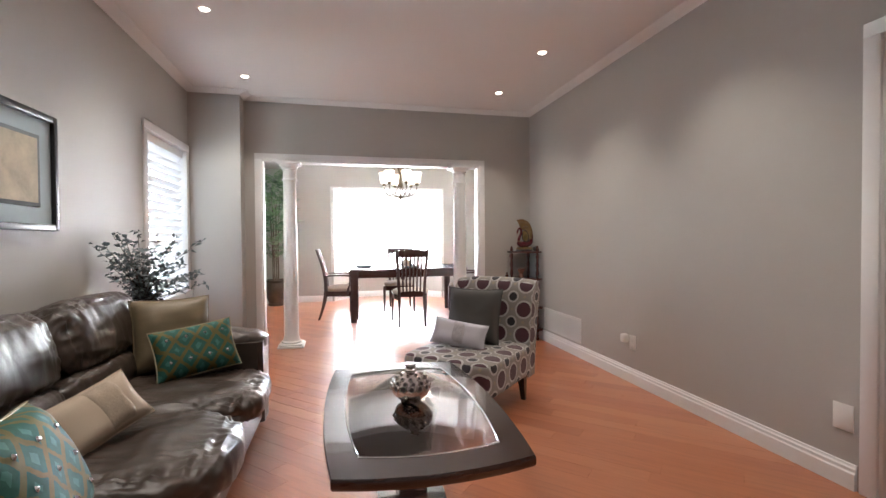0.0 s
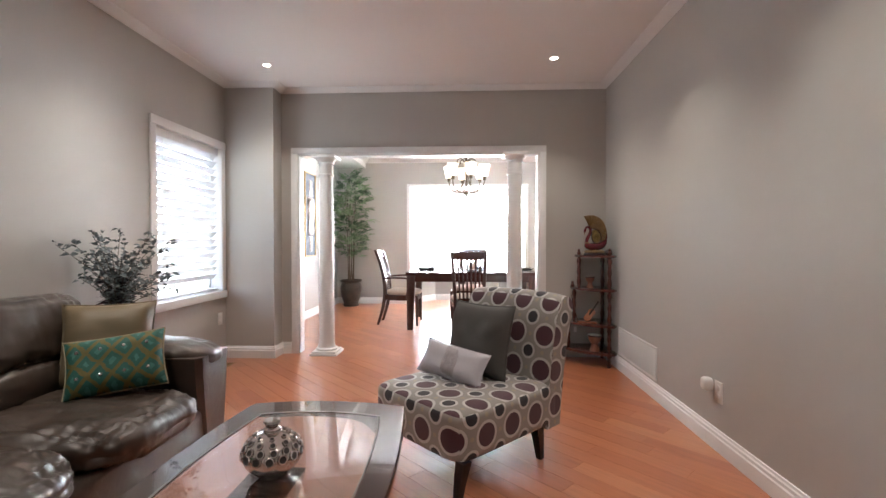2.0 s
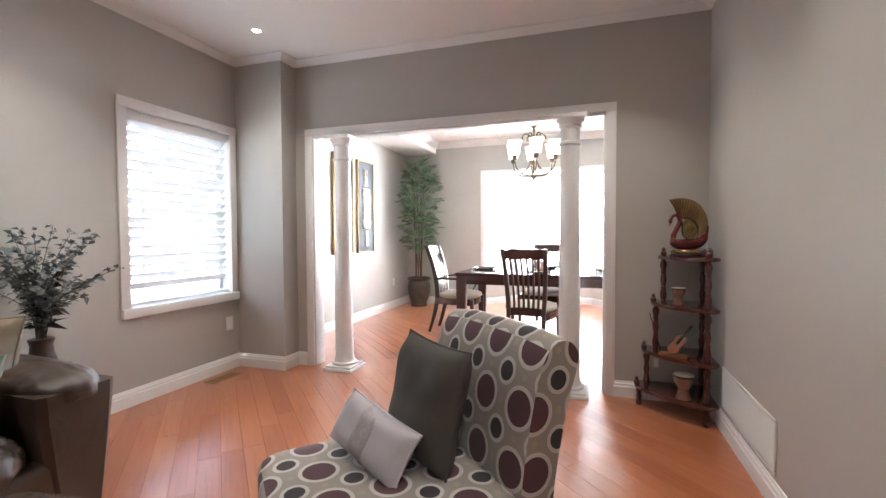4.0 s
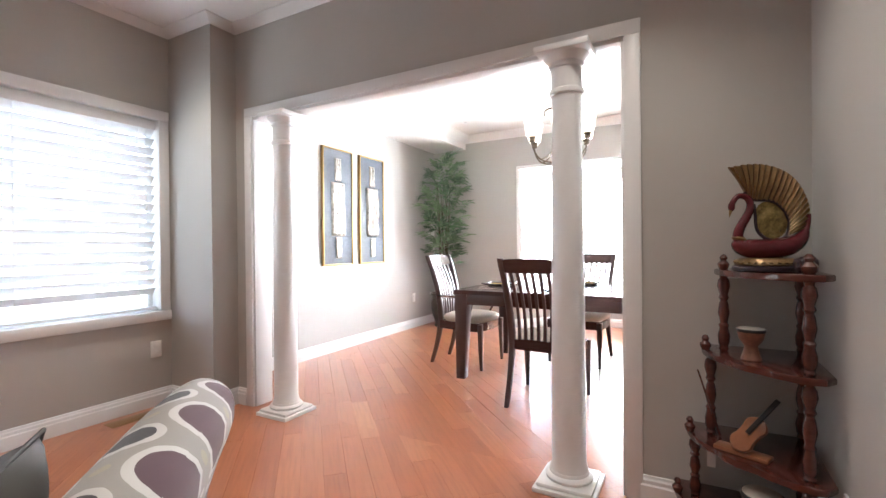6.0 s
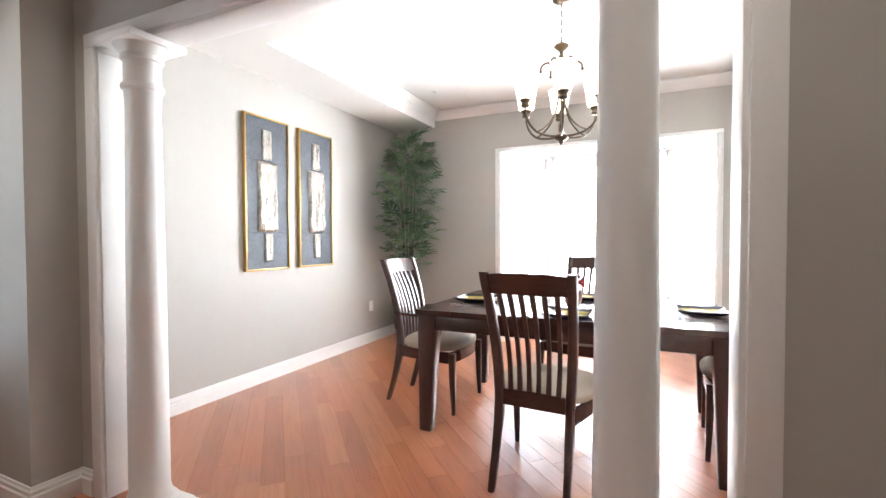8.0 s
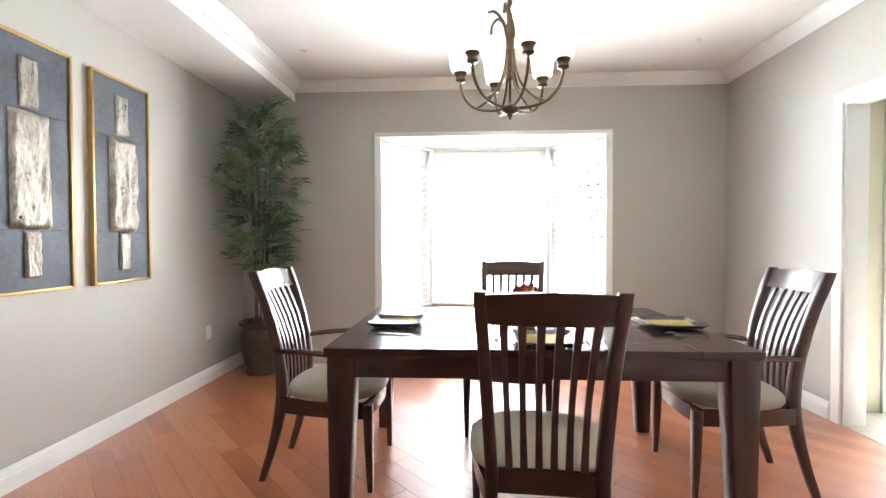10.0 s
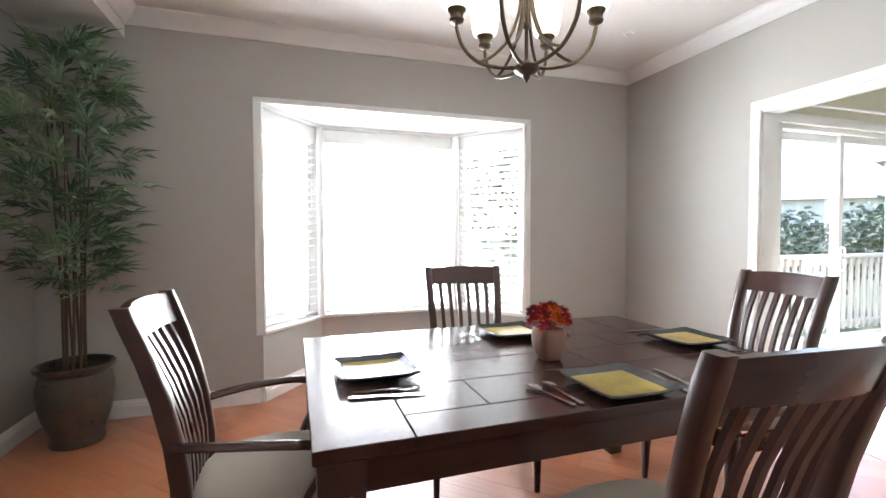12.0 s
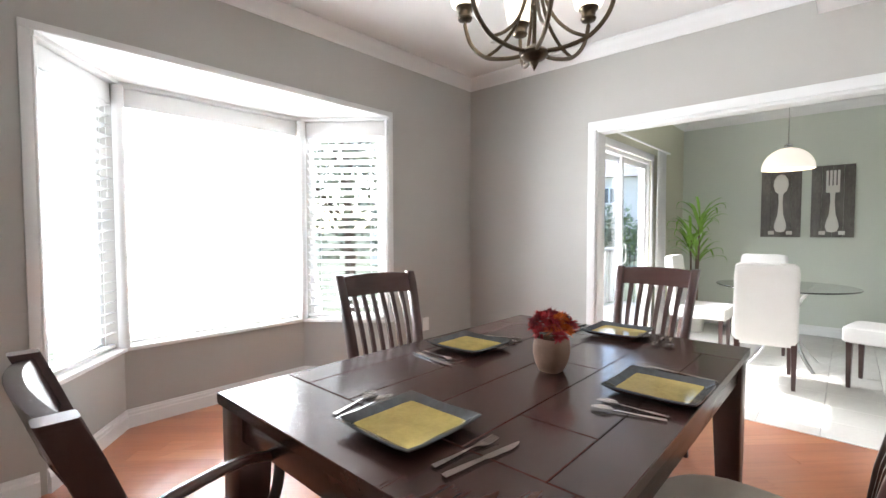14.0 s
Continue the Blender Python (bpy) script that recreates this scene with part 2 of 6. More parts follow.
WALL = mat("greige_wall_paint", (0.455, 0.44, 0.41), 0.55, big=0.7, small=220, vary=0.025, bump=0.12, bdist=0.0006)
WALL_GREEN = mat("sage_wall_paint", (0.62, 0.65, 0.575), 0.6, big=0.7, small=200, vary=0.03, bump=0.1, bdist=0.0006)
WALL_CREAM = mat("cream_wall_paint", (0.62, 0.60, 0.47), 0.6, big=0.7, small=200, vary=0.03, bump=0.1, bdist=0.0006)
CEIL = mat("ceiling_paint", (0.80, 0.79, 0.77), 0.75, big=0.8, small=160, vary=0.02, bump=0.1, bdist=0.001)
TRIM = mat("white_trim_paint", (0.80, 0.80, 0.79), 0.32, big=1.5, small=90, vary=0.025, bump=0.04, bdist=0.0005)
PLASTIC = mat("white_plastic", (0.76, 0.75, 0.72), 0.4, vary=0.03, bump=0.02)


def translucent(m, share):
    """Let a share of the daylight through a thin white sheet."""
    nt = m.node_tree
    b = nt.nodes["Principled BSDF"]
    tr, mx = nt.nodes.new("ShaderNodeBsdfTranslucent"), nt.nodes.new("ShaderNodeMixShader")
    tr.inputs["Color"].default_value = (0.8, 0.8, 0.79, 1)
    mx.inputs["Fac"].default_value = share
    nt.links.new(b.outputs["BSDF"], mx.inputs[1])
    nt.links.new(tr.outputs["BSDF"], mx.inputs[2])
    nt.links.new(mx.outputs["Shader"], nt.nodes["Material Output"].inputs["Surface"])
    return m


SLAT = translucent(mat("white_blind_slat", (0.82, 0.82, 0.81), 0.4, vary=0.03, bump=0.03), 0.07)
PLANK = plank_mat("cherry_plank", False)
PLANK_REST = plank_mat("cherry_plank_rest", True)
SUBFLOOR = mat("dark_subfloor", (0.10, 0.045, 0.025), 0.7)
JOINT = mat("dark_board_joint", (0.25, 0.092, 0.045), 0.85, vary=0.05, bump=0.0)
TILE = mat("pale_floor_tile", (0.66, 0.64, 0.60), 0.22, big=3, small=40, vary=0.05, bump=0.05)
GROUT = mat("grey_grout", (0.42, 0.41, 0.39), 0.9)
ESPRESSO = wood("espresso_wood", (0.046, 0.0205, 0.0175), (0.068, 0.0300, 0.0255), 0.23, (1.2, 10, 10), coat=0.12)
ESPRESSO_V = wood("espresso_wood_upright", (0.048, 0.0225, 0.0195), (0.066, 0.0310, 0.0265), 0.30, (10, 10, 1.2), coat=0.1)
SEAT_FABRIC = mat("beige_seat_fabric", (0.40, 0.345, 0.285), 0.9, big=4, small=500, vary=0.1, bump=0.3, bdist=0.001)
GLASS = glass_mat("clear_glass")


# ---- setting: floor, walls, ceilings ----
WX, EX, SY, NY = -1.14, 2.68, -1.6, 5.62          # living room
DW, DE, DS, DN = -1.14, 3.48, 5.76, 9.41          # dining room
KN, KE, KS, KW = 8.33, 6.9, 4.6, 3.62             # kitchen
H = 2.74


def wall(name, p0, p1, thick, z0, z1, holes, material, label):
    """A wall whose room face runs from p0 to p1, thick to the right of that way, with openings (from, to, low, high)."""
    bm = B()
    d = Vector((p1[0] - p0[0], p1[1] - p0[1], 0))
    ln = d.length
    d.normalize()
    out = Vector((d.y, -d.x, 0))
    us = sorted({0, ln, *[h for o in holes for h in o[:2]]})
    zs = sorted({z0, z1, *[h for o in holes for h in o[2:]]})

    def solid(i, j):
        if not (0 <= i < len(us) - 1 and 0 <= j < len(zs) - 1):
            return False
        u, z = (us[i] + us[i + 1]) / 2, (zs[j] + zs[j + 1]) / 2
        return not any(a < u < b and lo < z < hi for a, b, lo, hi in holes)

    def quad(*c):
        bm.faces.new([bm.verts.new(Vector((p0[0], p0[1], 0)) + d * u + out * w + Vector((0, 0, z))) for u, w, z in c])

    for i in range(len(us) - 1):
        for j in range(len(zs) - 1):
            if not solid(i, j):
                continue
            a, b, lo, hi = us[i], us[i + 1], zs[j], zs[j + 1]
            quad((a, 0, lo), (b, 0, lo), (b, 0, hi), (a, 0, hi))
            quad((a, thick, lo), (a, thick, hi), (b, thick, hi), (b, thick, lo))
            if not solid(i - 1, j):
                quad((a, 0, lo), (a, 0, hi), (a, thick, hi), (a, thick, lo))
            if not solid(i + 1, j):
                quad((b, 0, lo), (b, thick, lo), (b, thick, hi), (b, 0, hi))
            if not solid(i, j - 1):
                quad((a, 0, lo), (a, thick, lo), (b, thick, lo), (b, 0, lo))
            if not solid(i, j + 1):
                quad((a, 0, hi), (b, 0, hi), (b, thick, hi), (a, thick, hi))
    bmesh.ops.remove_doubles(bm, verts=bm.verts[:], dist=1e-5)
    return solo(name, bm, material, label, "wall", "structure", smooth=False)


def moulding(name, pts, prof, material, label, closed=False, cat="trim"):
    """Sweep a (depth into the room, height) outline along a plan line with the room on its left, mitred."""
    bm = B()
    n = len(pts)
    rings = []
    for i, (x, y) in enumerate(pts):
        def way(a, b):
            v = Vector((pts[b % n][0] - pts[a % n][0], pts[b % n][1] - pts[a % n][1]))
            return v.normalized()
        d1 = way(i - 1, i) if (closed or i > 0) else way(i, i + 1)
        d2 = way(i, i + 1) if (closed or i < n - 1) else d1
        n1, n2 = Vector((-d1.y, d1.x)), Vector((-d2.y, d2.x))
        mt = (n1 + n2) / max(0.2, 1 + n1.dot(n2))
        rings.append([bm.verts.new((x + mt.x * w, y + mt.y * w, z)) for w, z in prof])
    k = len(prof)
    pairs = list(zip(rings, rings[1:])) + ([(rings[-1], rings[0])] if closed else [])
    for a, b in pairs:
        for j in range(k):
            bm.faces.new((a[j], a[(j + 1) % k], b[(j + 1) % k], b[j]))
    if not closed:
        bm.faces.new(rings[0])
        bm.faces.new(rings[-1][::-1])
    return solo(name, bm, material, label, cat, "structure", smooth=False)


BASE = [(0.002, 0.0), (0.019, 0.0), (0.019, 0.076), (0.014, 0.083), (0.014, 0.098), (0.009, 0.105), (0.007, 0.117), (0.002, 0.119)]
CROWN = [(0.002, H - 0.098), (0.010, H - 0.098), (0.014, H - 0.088), (0.030, H - 0.072), (0.058, H - 0.048), (0.080, H - 0.022), (0.092, H - 0.014), (0.098, H - 0.012), (0.098, H - 0.002), (0.002, H - 0.002)]
COVE = [(0.002, H - 0.040), (0.008, H - 0.040), (0.014, H - 0.034), (0.036, H - 0.026), (0.062, H - 0.016), (0.080, H - 0.010), (0.086, H - 0.008), (0.086, H - 0.002), (0.002, H - 0.002)]

# walls of the living room (room on the left of each line)
TH = 0.14
wall("wall_south", (WX, SY), (EX, SY), TH, 0, H, [], WALL, "greige painted plain wall of the living room")
wall("wall_east_living", (EX, SY), (EX, NY), TH, 0, H, [(2.35, 3.47, 0, 2.06)], WALL, "long greige painted living room wall with a cased doorway")
wall("wall_opening", (DE, NY), (WX, NY), TH, 0, H, [(DE - 2.02, DE + 0.475, 0, 2.075)], WALL, "greige wall with wide cased opening between the two rooms")
wall("wall_west", (WX, DN + 0.14), (WX, SY), TH, 0, H, [(DN + 0.14 - 5.345, DN + 0.14 - 4.405, 0.68, 2.085)], WALL, "greige painted outer wall with a window")
bm = B()
box(bm, WX - 0.002, -0.645, 5.42, NY + 0.0, 0, H - 0.001)
solo("wall_pier", bm, WALL, "greige painted square pier beside the opening", "wall", "structure", smooth=False)
# dining room
wall("wall_north", (DE, DN), (DW, DN), TH, 0, H, [(DE - 2.395, DE - 0.225, -0.01, 2.225)], WALL, "greige dining room wall opening into the bay")
wall("wall_east_dining", (DE, DS), (DE, DN), TH, 0, H, [(0.35, 8.11 - DS, 0, 2.075)], WALL, "greige dining room wall with a wide cased opening to the kitchen")
# kitchen
wall("wall_kitchen_north", (KE, KN), (KW, KN), TH, 0, H, [(KE - 5.52, KE - 3.98, 0, 2.08)], WALL_CREAM, "cream kitchen wall with the glass patio door")
wall("wall_kitchen_east", (KE, KS), (KE, KN), TH, 0, H, [], WALL_GREEN, "sage green kitchen wall")
wall("wall_kitchen_south", (KW, KS), (KE, KS), TH, 0, H, [], WALL_GREEN, "plain sage green kitchen wall")
wall("wall_kitchen_west", (KW - 0.004, DS), (KW - 0.004, KS), TH, 0, H, [], WALL_GREEN, "plain sage green kitchen wall end")
# hall behind the doorway
wall("wall_hall", (4.0, SY), (4.0, 3.0), 0.1, 0, H, [], WALL, "plain greige hall wall")
wall("wall_hall_end", (EX + TH, SY), (4.0, SY), 0.1, 0, H, [], WALL, "plain greige end wall of the hall")
wall("wall_hall_far", (4.0, 3.0), (EX + TH, 3.0), 0.1, 0, H, [], WALL, "plain greige end wall of the hall")

# ceilings
for nm, r4, lb in (("ceiling_living", (WX - 0.1, EX + 0.1, SY - 0.1, NY + 0.05), "white painted living room ceiling"),
                   ("ceiling_dining", (DW - 0.1, DE + 0.1, DS - 0.09, DN + 0.1), "white painted dining room ceiling"),
                   ("ceiling_kitchen", (DE + 0.1, KE + 0.1, KS - 0.1, KN + 0.1), "white painted kitchen ceiling"),
                   ("ceiling_hall", (EX + 0.1, 4.1, SY - 0.1, 3.1), "white painted hall ceiling")):
    bm = B()
    box(bm, r4[0], r4[1], r4[2], r4[3], H, H + 0.12)
    solo(nm, bm, CEIL, lb, "ceiling", "structure", smooth=False)
# dropped soffit of the dining room along two walls
SOX, SOY, SOZ = -0.60, 6.75, 2.555
bm = B()
prism(bm, [(DW - 0.001, DS - 0.001), (DE + 0.001, DS - 0.001), (DE + 0.001, SOY), (SOX, SOY), (SOX, DN + 0.001), (DW - 0.001, DN + 0.001)], SOZ, H - 0.001)
solo("ceiling_soffit", bm, CEIL, "white painted dropped soffit round two sides of the dining room", "soffit", "structure", smooth=False)

moulding("crown_living", [(EX, SY), (EX, NY), (-0.645, NY), (-0.645, 5.42), (WX, 5.42), (WX, SY)], COVE, TRIM, "white cove crown moulding under the living room ceiling", True)
moulding("crown_dining", [(DE, SOY), (DE, DN), (SOX, DN), (SOX, SOY)], CROWN, TRIM, "white cove crown moulding under the dining room ceiling", True)

moulding("baseboard_living_east", [(EX, 1.95), (EX, NY), (2.075, NY)], BASE, TRIM, "white moulded baseboard of the living room")
moulding("baseboard_living_west", [(-0.545, NY), (-0.645, NY), (-0.645, 5.42), (WX, 5.42), (WX, SY), (EX, SY), (EX, 0.67)], BASE, TRIM, "white moulded baseboard of the living room")
moulding("baseboard_dining_west", [(0.20, DN), (DW, DN), (DW, DS), (-0.545, DS)], BASE, TRIM, "white moulded baseboard of the dining room")
moulding("baseboard_dining_east", [(DE, 8.19), (DE, DN), (2.42, DN)], BASE, TRIM, "white moulded baseboard of the dining room")
moulding("baseboard_dining_south", [(2.075, DS), (DE, DS), (DE, 6.03)], BASE, TRIM, "white moulded baseboard of the dining room")


def casing(name, axis, at, face, u0, u1, top, w=0.065, jamb=(0, 0.14), label=""):
    """Flat white casing round a cased opening on both faces, with its jamb lining. axis x: the wall runs along x."""
    root = thing(name, label=label, category="door casing", kind="structure")

    def put(nm, a0, a1, d0, d1, z0, z1, bev=0.003):
        bm = B()
        if axis == "x":
            box(bm, a0, a1, d0, d1, z0, z1, bev)
        else:
            box(bm, d0, d1, a0, a1, z0, z1, bev)
        part(nm, bm, TRIM, root)
    lo, hi = at
    for d0, d1 in ((lo - 0.016, lo + 0.002), (hi - 0.002, hi + 0.016)):
        put("side_casing", u0 - w, u0 + 0.004, d0, d1, 0.0, top)
        put("side_casing", u1 - 0.004, u1 + w, d0, d1, 0.0, top)
        put("head_casing", u0 - w, u1 + w, d0, d1, top, top + w)
    put("jamb", u0 - 0.003, u0 + 0.018, lo, hi, 0.0, top - 0.02)
    put("jamb", u1 - 0.018, u1 + 0.003, lo, hi, 0.0, top - 0.02)
    put("head_jamb", u0 - 0.003, u1 + 0.003, lo, hi, top - 0.02, top + 0.003)
    return root


casing("door_casing_dining", "x", (NY, NY + TH), 0, -0.475, 2.02, 2.075, label="white painted casing of the wide opening with columns")
casing("door_casing_kitchen", "y", (DE, DE + TH), 0, 6.11, 8.11, 2.075, label="white painted casing of the kitchen opening")
casing("door_casing_hall", "y", (EX, EX + TH), 0, 0.75, 1.87, 2.06, label="white painted casing of the hall doorway")


# bay: three walls round a walk-in window bay, its ceiling, windows and blinds
BAY = [(2.395, DN + TH), (2.395, DN), (1.945, 9.99), (0.675, 9.99), (0.225, DN)]
SILL, HEAD = 0.50, 2.20


def window_unit(name, p0, p1, z0, z1, label, depth=0.10, slat_gap=0.064, tilt=18, drop=1.0, valance=0.10, casing_w=0.05, proud=0.012):
    """A window in the wall face from p0 to p1 (room on the left): casing, sill, frame, pane, and a slatted blind."""
    d = Vector((p1[0] - p0[0], p1[1] - p0[1]))
    ln = d.length
    ang = math.degrees(math.atan2(d.y, d.x))
    root = thing(name, p0[0], p0[1], 0, ang, label, "window", kind="structure")
    w = casing_w
    for nm, c in (("side_casing", (0, w, -depth, proud, z0 + w, z1 - w)), ("side_casing", (ln - w, ln, -depth, proud, z0 + w, z1 - w)),
                  ("head_casing", (0, ln, -depth, proud + 0.004, z1 - w, z1)), ("window_sill", (0, ln, -depth, proud + 0.016, z0, z0 + w))):
        bm = B()
        box(bm, *c, 0.004)
        part(nm, bm, TRIM, root)
    f = 0.035
    fr = part("window_frame", box(B(), w, ln - w, -depth - 0.03, -depth + 0.0, z0 + w, z0 + w + f, 0.003), TRIM, root)
    for c in ((w, ln - w, z1 - w - f, z1 - w), (w, w + f, z0 + w + f, z1 - w - f), (ln - w - f, ln - w, z0 + w + f, z1 - w - f)):
        part("window_frame", box(B(), c[0], c[1], -depth - 0.03, -depth, c[2], c[3], 0.003), TRIM, root)
    pane = part("pane", box(B(), w + f, ln - w - f, -depth - 0.018, -depth - 0.012, z0 + w + f, z1 - w - f), GLASS, root, "clear glass pane")
    pane.visible_shadow = False
    blind = thing("window_blind", p0[0], p0[1], 0, ang, "white slatted window blind hanging in the window", "window blind")
    bx0, bx1, by = w + 0.006, ln - w - 0.006, -depth + 0.048
    top = z1 - w - 0.004
    part("head_rail", box(B(), bx0, bx1, by - 0.025, by + 0.03, top - valance, top, 0.004), SLAT, blind, "white blind valance")
    bm = B()
    c, s = math.cos(radians(tilt)), math.sin(radians(tilt))
    hw = 0.031
    secs = [(-hw, 0.0), (-hw * 0.4, 0.0035), (hw * 0.4, 0.0035), (hw, 0.0)]
    up = [(y * c - q * s, y * s + q * c) for y, q in secs]
    lo = [(y * c - (q - 0.0028) * s, y * s + (q - 0.0028) * c) for y, q in secs][::-1]
    rim = up + lo
    a = [bm.verts.new((bx0 + 0.004, y, z)) for y, z in rim]
    b = [bm.verts.new((bx1 - 0.004, y, z)) for y, z in rim]
    k = len(rim)
    for i in range(k):
        bm.faces.new((a[i], a[(i + 1) % k], b[(i + 1) % k], b[i]))
    bm.faces.new(a[::-1])
    bm.faces.new(b)
    first = part("slat", bm, SLAT, blind)
    zt, zb = top - valance - 0.02, z0 + w + 0.03
    zb = zt - (zt - zb) * drop
    n = int((zt - zb) / slat_gap)
    first.location = (0, by, zt)
    for i in range(1, n):
        o = new("slat", first.data)
        o.parent = blind
        o.location = (0, by, zt - i * slat_gap)
    part("bottom_rail", box(B(), bx0, bx1, by - 0.022, by + 0.022, zb - 0.02, zb, 0.004), SLAT, blind)
    for u in (bx0 + 0.12, bx1 - 0.12):
        part("ladder_cord", box(B(), u - 0.002, u + 0.002, by + 0.024, by + 0.026, zb, zt + 0.02), SLAT, blind)
    bm = B()
    tube(bm, [(bx0 + 0.07, by + 0.034, top - valance), (bx0 + 0.07, by + 0.036, top - valance - 0.55)], 0.0016, 6)
    lathe(bm, [(0.001, 0), (0.006, -0.004), (0.008, -0.03), (0.002, -0.034)], 8, pose(bx0 + 0.07, by + 0.036, top - valance - 0.55))
    part("pull_cord", bm, SLAT, blind, "white pull cord with a small tassel")
    return root


def bay_wall(name, p0, p1, label):
    ln = math.hypot(p1[0] - p0[0], p1[1] - p0[1])
    wall(name, p0, p1, 0.12, 0, HEAD, [(0.03, ln - 0.03, SILL + 0.02, HEAD - 0.02)], WALL, label)


bay_wall("wall_bay_east", BAY[1], BAY[2], "greige angled wall under the bay window")
bay_wall("wall_bay_north", BAY[2], BAY[3], "greige wall under the bay window")
bay_wall("wall_bay_west", BAY[3], BAY[4], "greige angled wall under the bay window")
bm = B()
prism(bm, [(2.46, DN + 0.002), (1.98, 10.12), (0.64, 10.12), (0.16, DN + 0.002)], HEAD, HEAD + 0.2)
solo("ceiling_bay", bm, CEIL, "white painted bay ceiling", "ceiling", "structure", smooth=False)
window_unit("window_bay_east", BAY[1], BAY[2], SILL, HEAD, "white framed angled bay window with open blinds", tilt=28, casing_w=0.026, valance=0.115)
window_unit("window_bay_north", BAY[2], BAY[3], SILL, HEAD, "wide white framed bay window in full daylight", tilt=14, casing_w=0.026, valance=0.115)
window_unit("window_bay_west", BAY[3], BAY[4], SILL, HEAD, "white framed angled bay window in full daylight", tilt=14, casing_w=0.026, valance=0.115)
window_unit("window_west", (WX, 5.41), (WX, 4.34), 0.615, 2.15, "white framed living room window with slatted blinds", tilt=50, casing_w=0.07, valance=0.07, slat_gap=0.068)
moulding("baseboard_bay", [(2.395, DN), (1.945, 9.99), (0.675, 9.99), (0.225, DN)], BASE, TRIM, "white moulded baseboard of the bay")
bm = B()
for x0, x1 in ((0.18, 0.225), (2.395, 2.44)):
    box(bm, x0, x1, DN - 0.012, DN + 0.001, SILL, HEAD, 0.003)
box(bm, 0.18, 2.44, DN - 0.012, DN + 0.001, HEAD, HEAD + 0.04, 0.003)
for x in (0.675, 1.945):
    lathe(bm, [(0.034, SILL + 0.026), (0.034, HEAD - 0.026)], 16, pose(x, 9.985, 0))
solo("trim_bay", bm, TRIM, "white trim round the bay opening", "trim", "structure")


# ---- materials of the furniture ----
def leather_mat():
    m, nt, b = base_mat("dark_brown_leather", 0.36)
    v = texco(nt, "Object")
    w = noise_tex(nt, texco(nt, "Object", (2.4, 3.0, 2.6)), 3.0, 5, 0.55, 0.9)
    g = nt.nodes.new("ShaderNodeTexVoronoi")
    g.inputs["Scale"].default_value = 320
    nt.links.new(v, g.inputs["Vector"])
    n = noise_tex(nt, v, 4.0, 3)
    nt.links.new(ramp(nt, n, [(0.3, (0.040, 0.028, 0.021)), (0.7, (0.074, 0.053, 0.041))]), b.inputs["Base Color"])
    nt.links.new(math_node(nt, "ADD", math_node(nt, "MULTIPLY", n, 0.1), 0.33), b.inputs["Roughness"])
    b.inputs["Coat Weight"].default_value, b.inputs["Coat Roughness"].default_value = 0.28, 0.3
    hgt = math_node(nt, "ADD", math_node(nt, "MULTIPLY", w, 1.0), math_node(nt, "MULTIPLY", g.outputs["Distance"], 0.10))
    bump_to(nt, b, hgt, 0.45, 0.009)
    return m


def dots_mat():
    """Woven upholstery: plum and black discs with pale rings on a taupe ground."""
    m, nt, b = base_mat("dotted_upholstery", 0.85)
    P = 0.185
    v = texco(nt, "UV", (1 / P, 1 / P, 1), (0, 0, 0))
    nz = noise_tex(nt, texco(nt, "UV", (700, 700, 1)), 1.0, 2)

    def dist(ox, oy, sx=1.0):
        sep = nt.nodes.new("ShaderNodeSeparateXYZ")
        nt.links.new(v, sep.inputs[0])
        out = []
        for ax, o in (("X", ox), ("Y", oy)):
            f = math_node(nt, "FRACT", math_node(nt, "ADD", sep.outputs[ax], o + 40.0))
            out.append(math_node(nt, "SUBTRACT", f, 0.5))
        q = math_node(nt, "ADD", math_node(nt, "POWER", math_node(nt, "ABSOLUTE", out[0]), 2.0), math_node(nt, "POWER", math_node(nt, "ABSOLUTE", out[1]), 2.0))
        return math_node(nt, "SQRT", q)

    d1, d2 = dist(0, 0), dist(0.5, 0.5)
    d3, d4 = dist(0.5, 0.0), dist(0.0, 0.5)
    lt = lambda d, r0: math_node(nt, "LESS_THAN", d, r0)
    col = mix_col(nt, nz, (0.25, 0.23, 0.205), (0.31, 0.285, 0.255))
    star = math_node(nt, "MAXIMUM", lt(d3, 0.06), lt(d4, 0.06))
    col = mix_col(nt, star, col, (0.34, 0.295, 0.215))
    col = mix_col(nt, lt(d1, 0.365), col, mix_col(nt, nz, (0.46, 0.44, 0.42), (0.56, 0.54, 0.515)))
    col = mix_col(nt, lt(d2, 0.24), col, mix_col(nt, nz, (0.46, 0.44, 0.42), (0.56, 0.54, 0.515)))
    col = mix_col(nt, lt(d1, 0.292), col, mix_col(nt, nz, (0.055, 0.018, 0.026), (0.085, 0.028, 0.040)))
    col = mix_col(nt, lt(d2, 0.172), col, mix_col(nt, nz, (0.012, 0.010, 0.014), (0.028, 0.022, 0.028)))
    nt.links.new(col, b.inputs["Base Color"])
    b.inputs["Sheen Weight"].default_value = 0.25
    bump_to(nt, b, nz, 0.25, 0.0008)
    return m


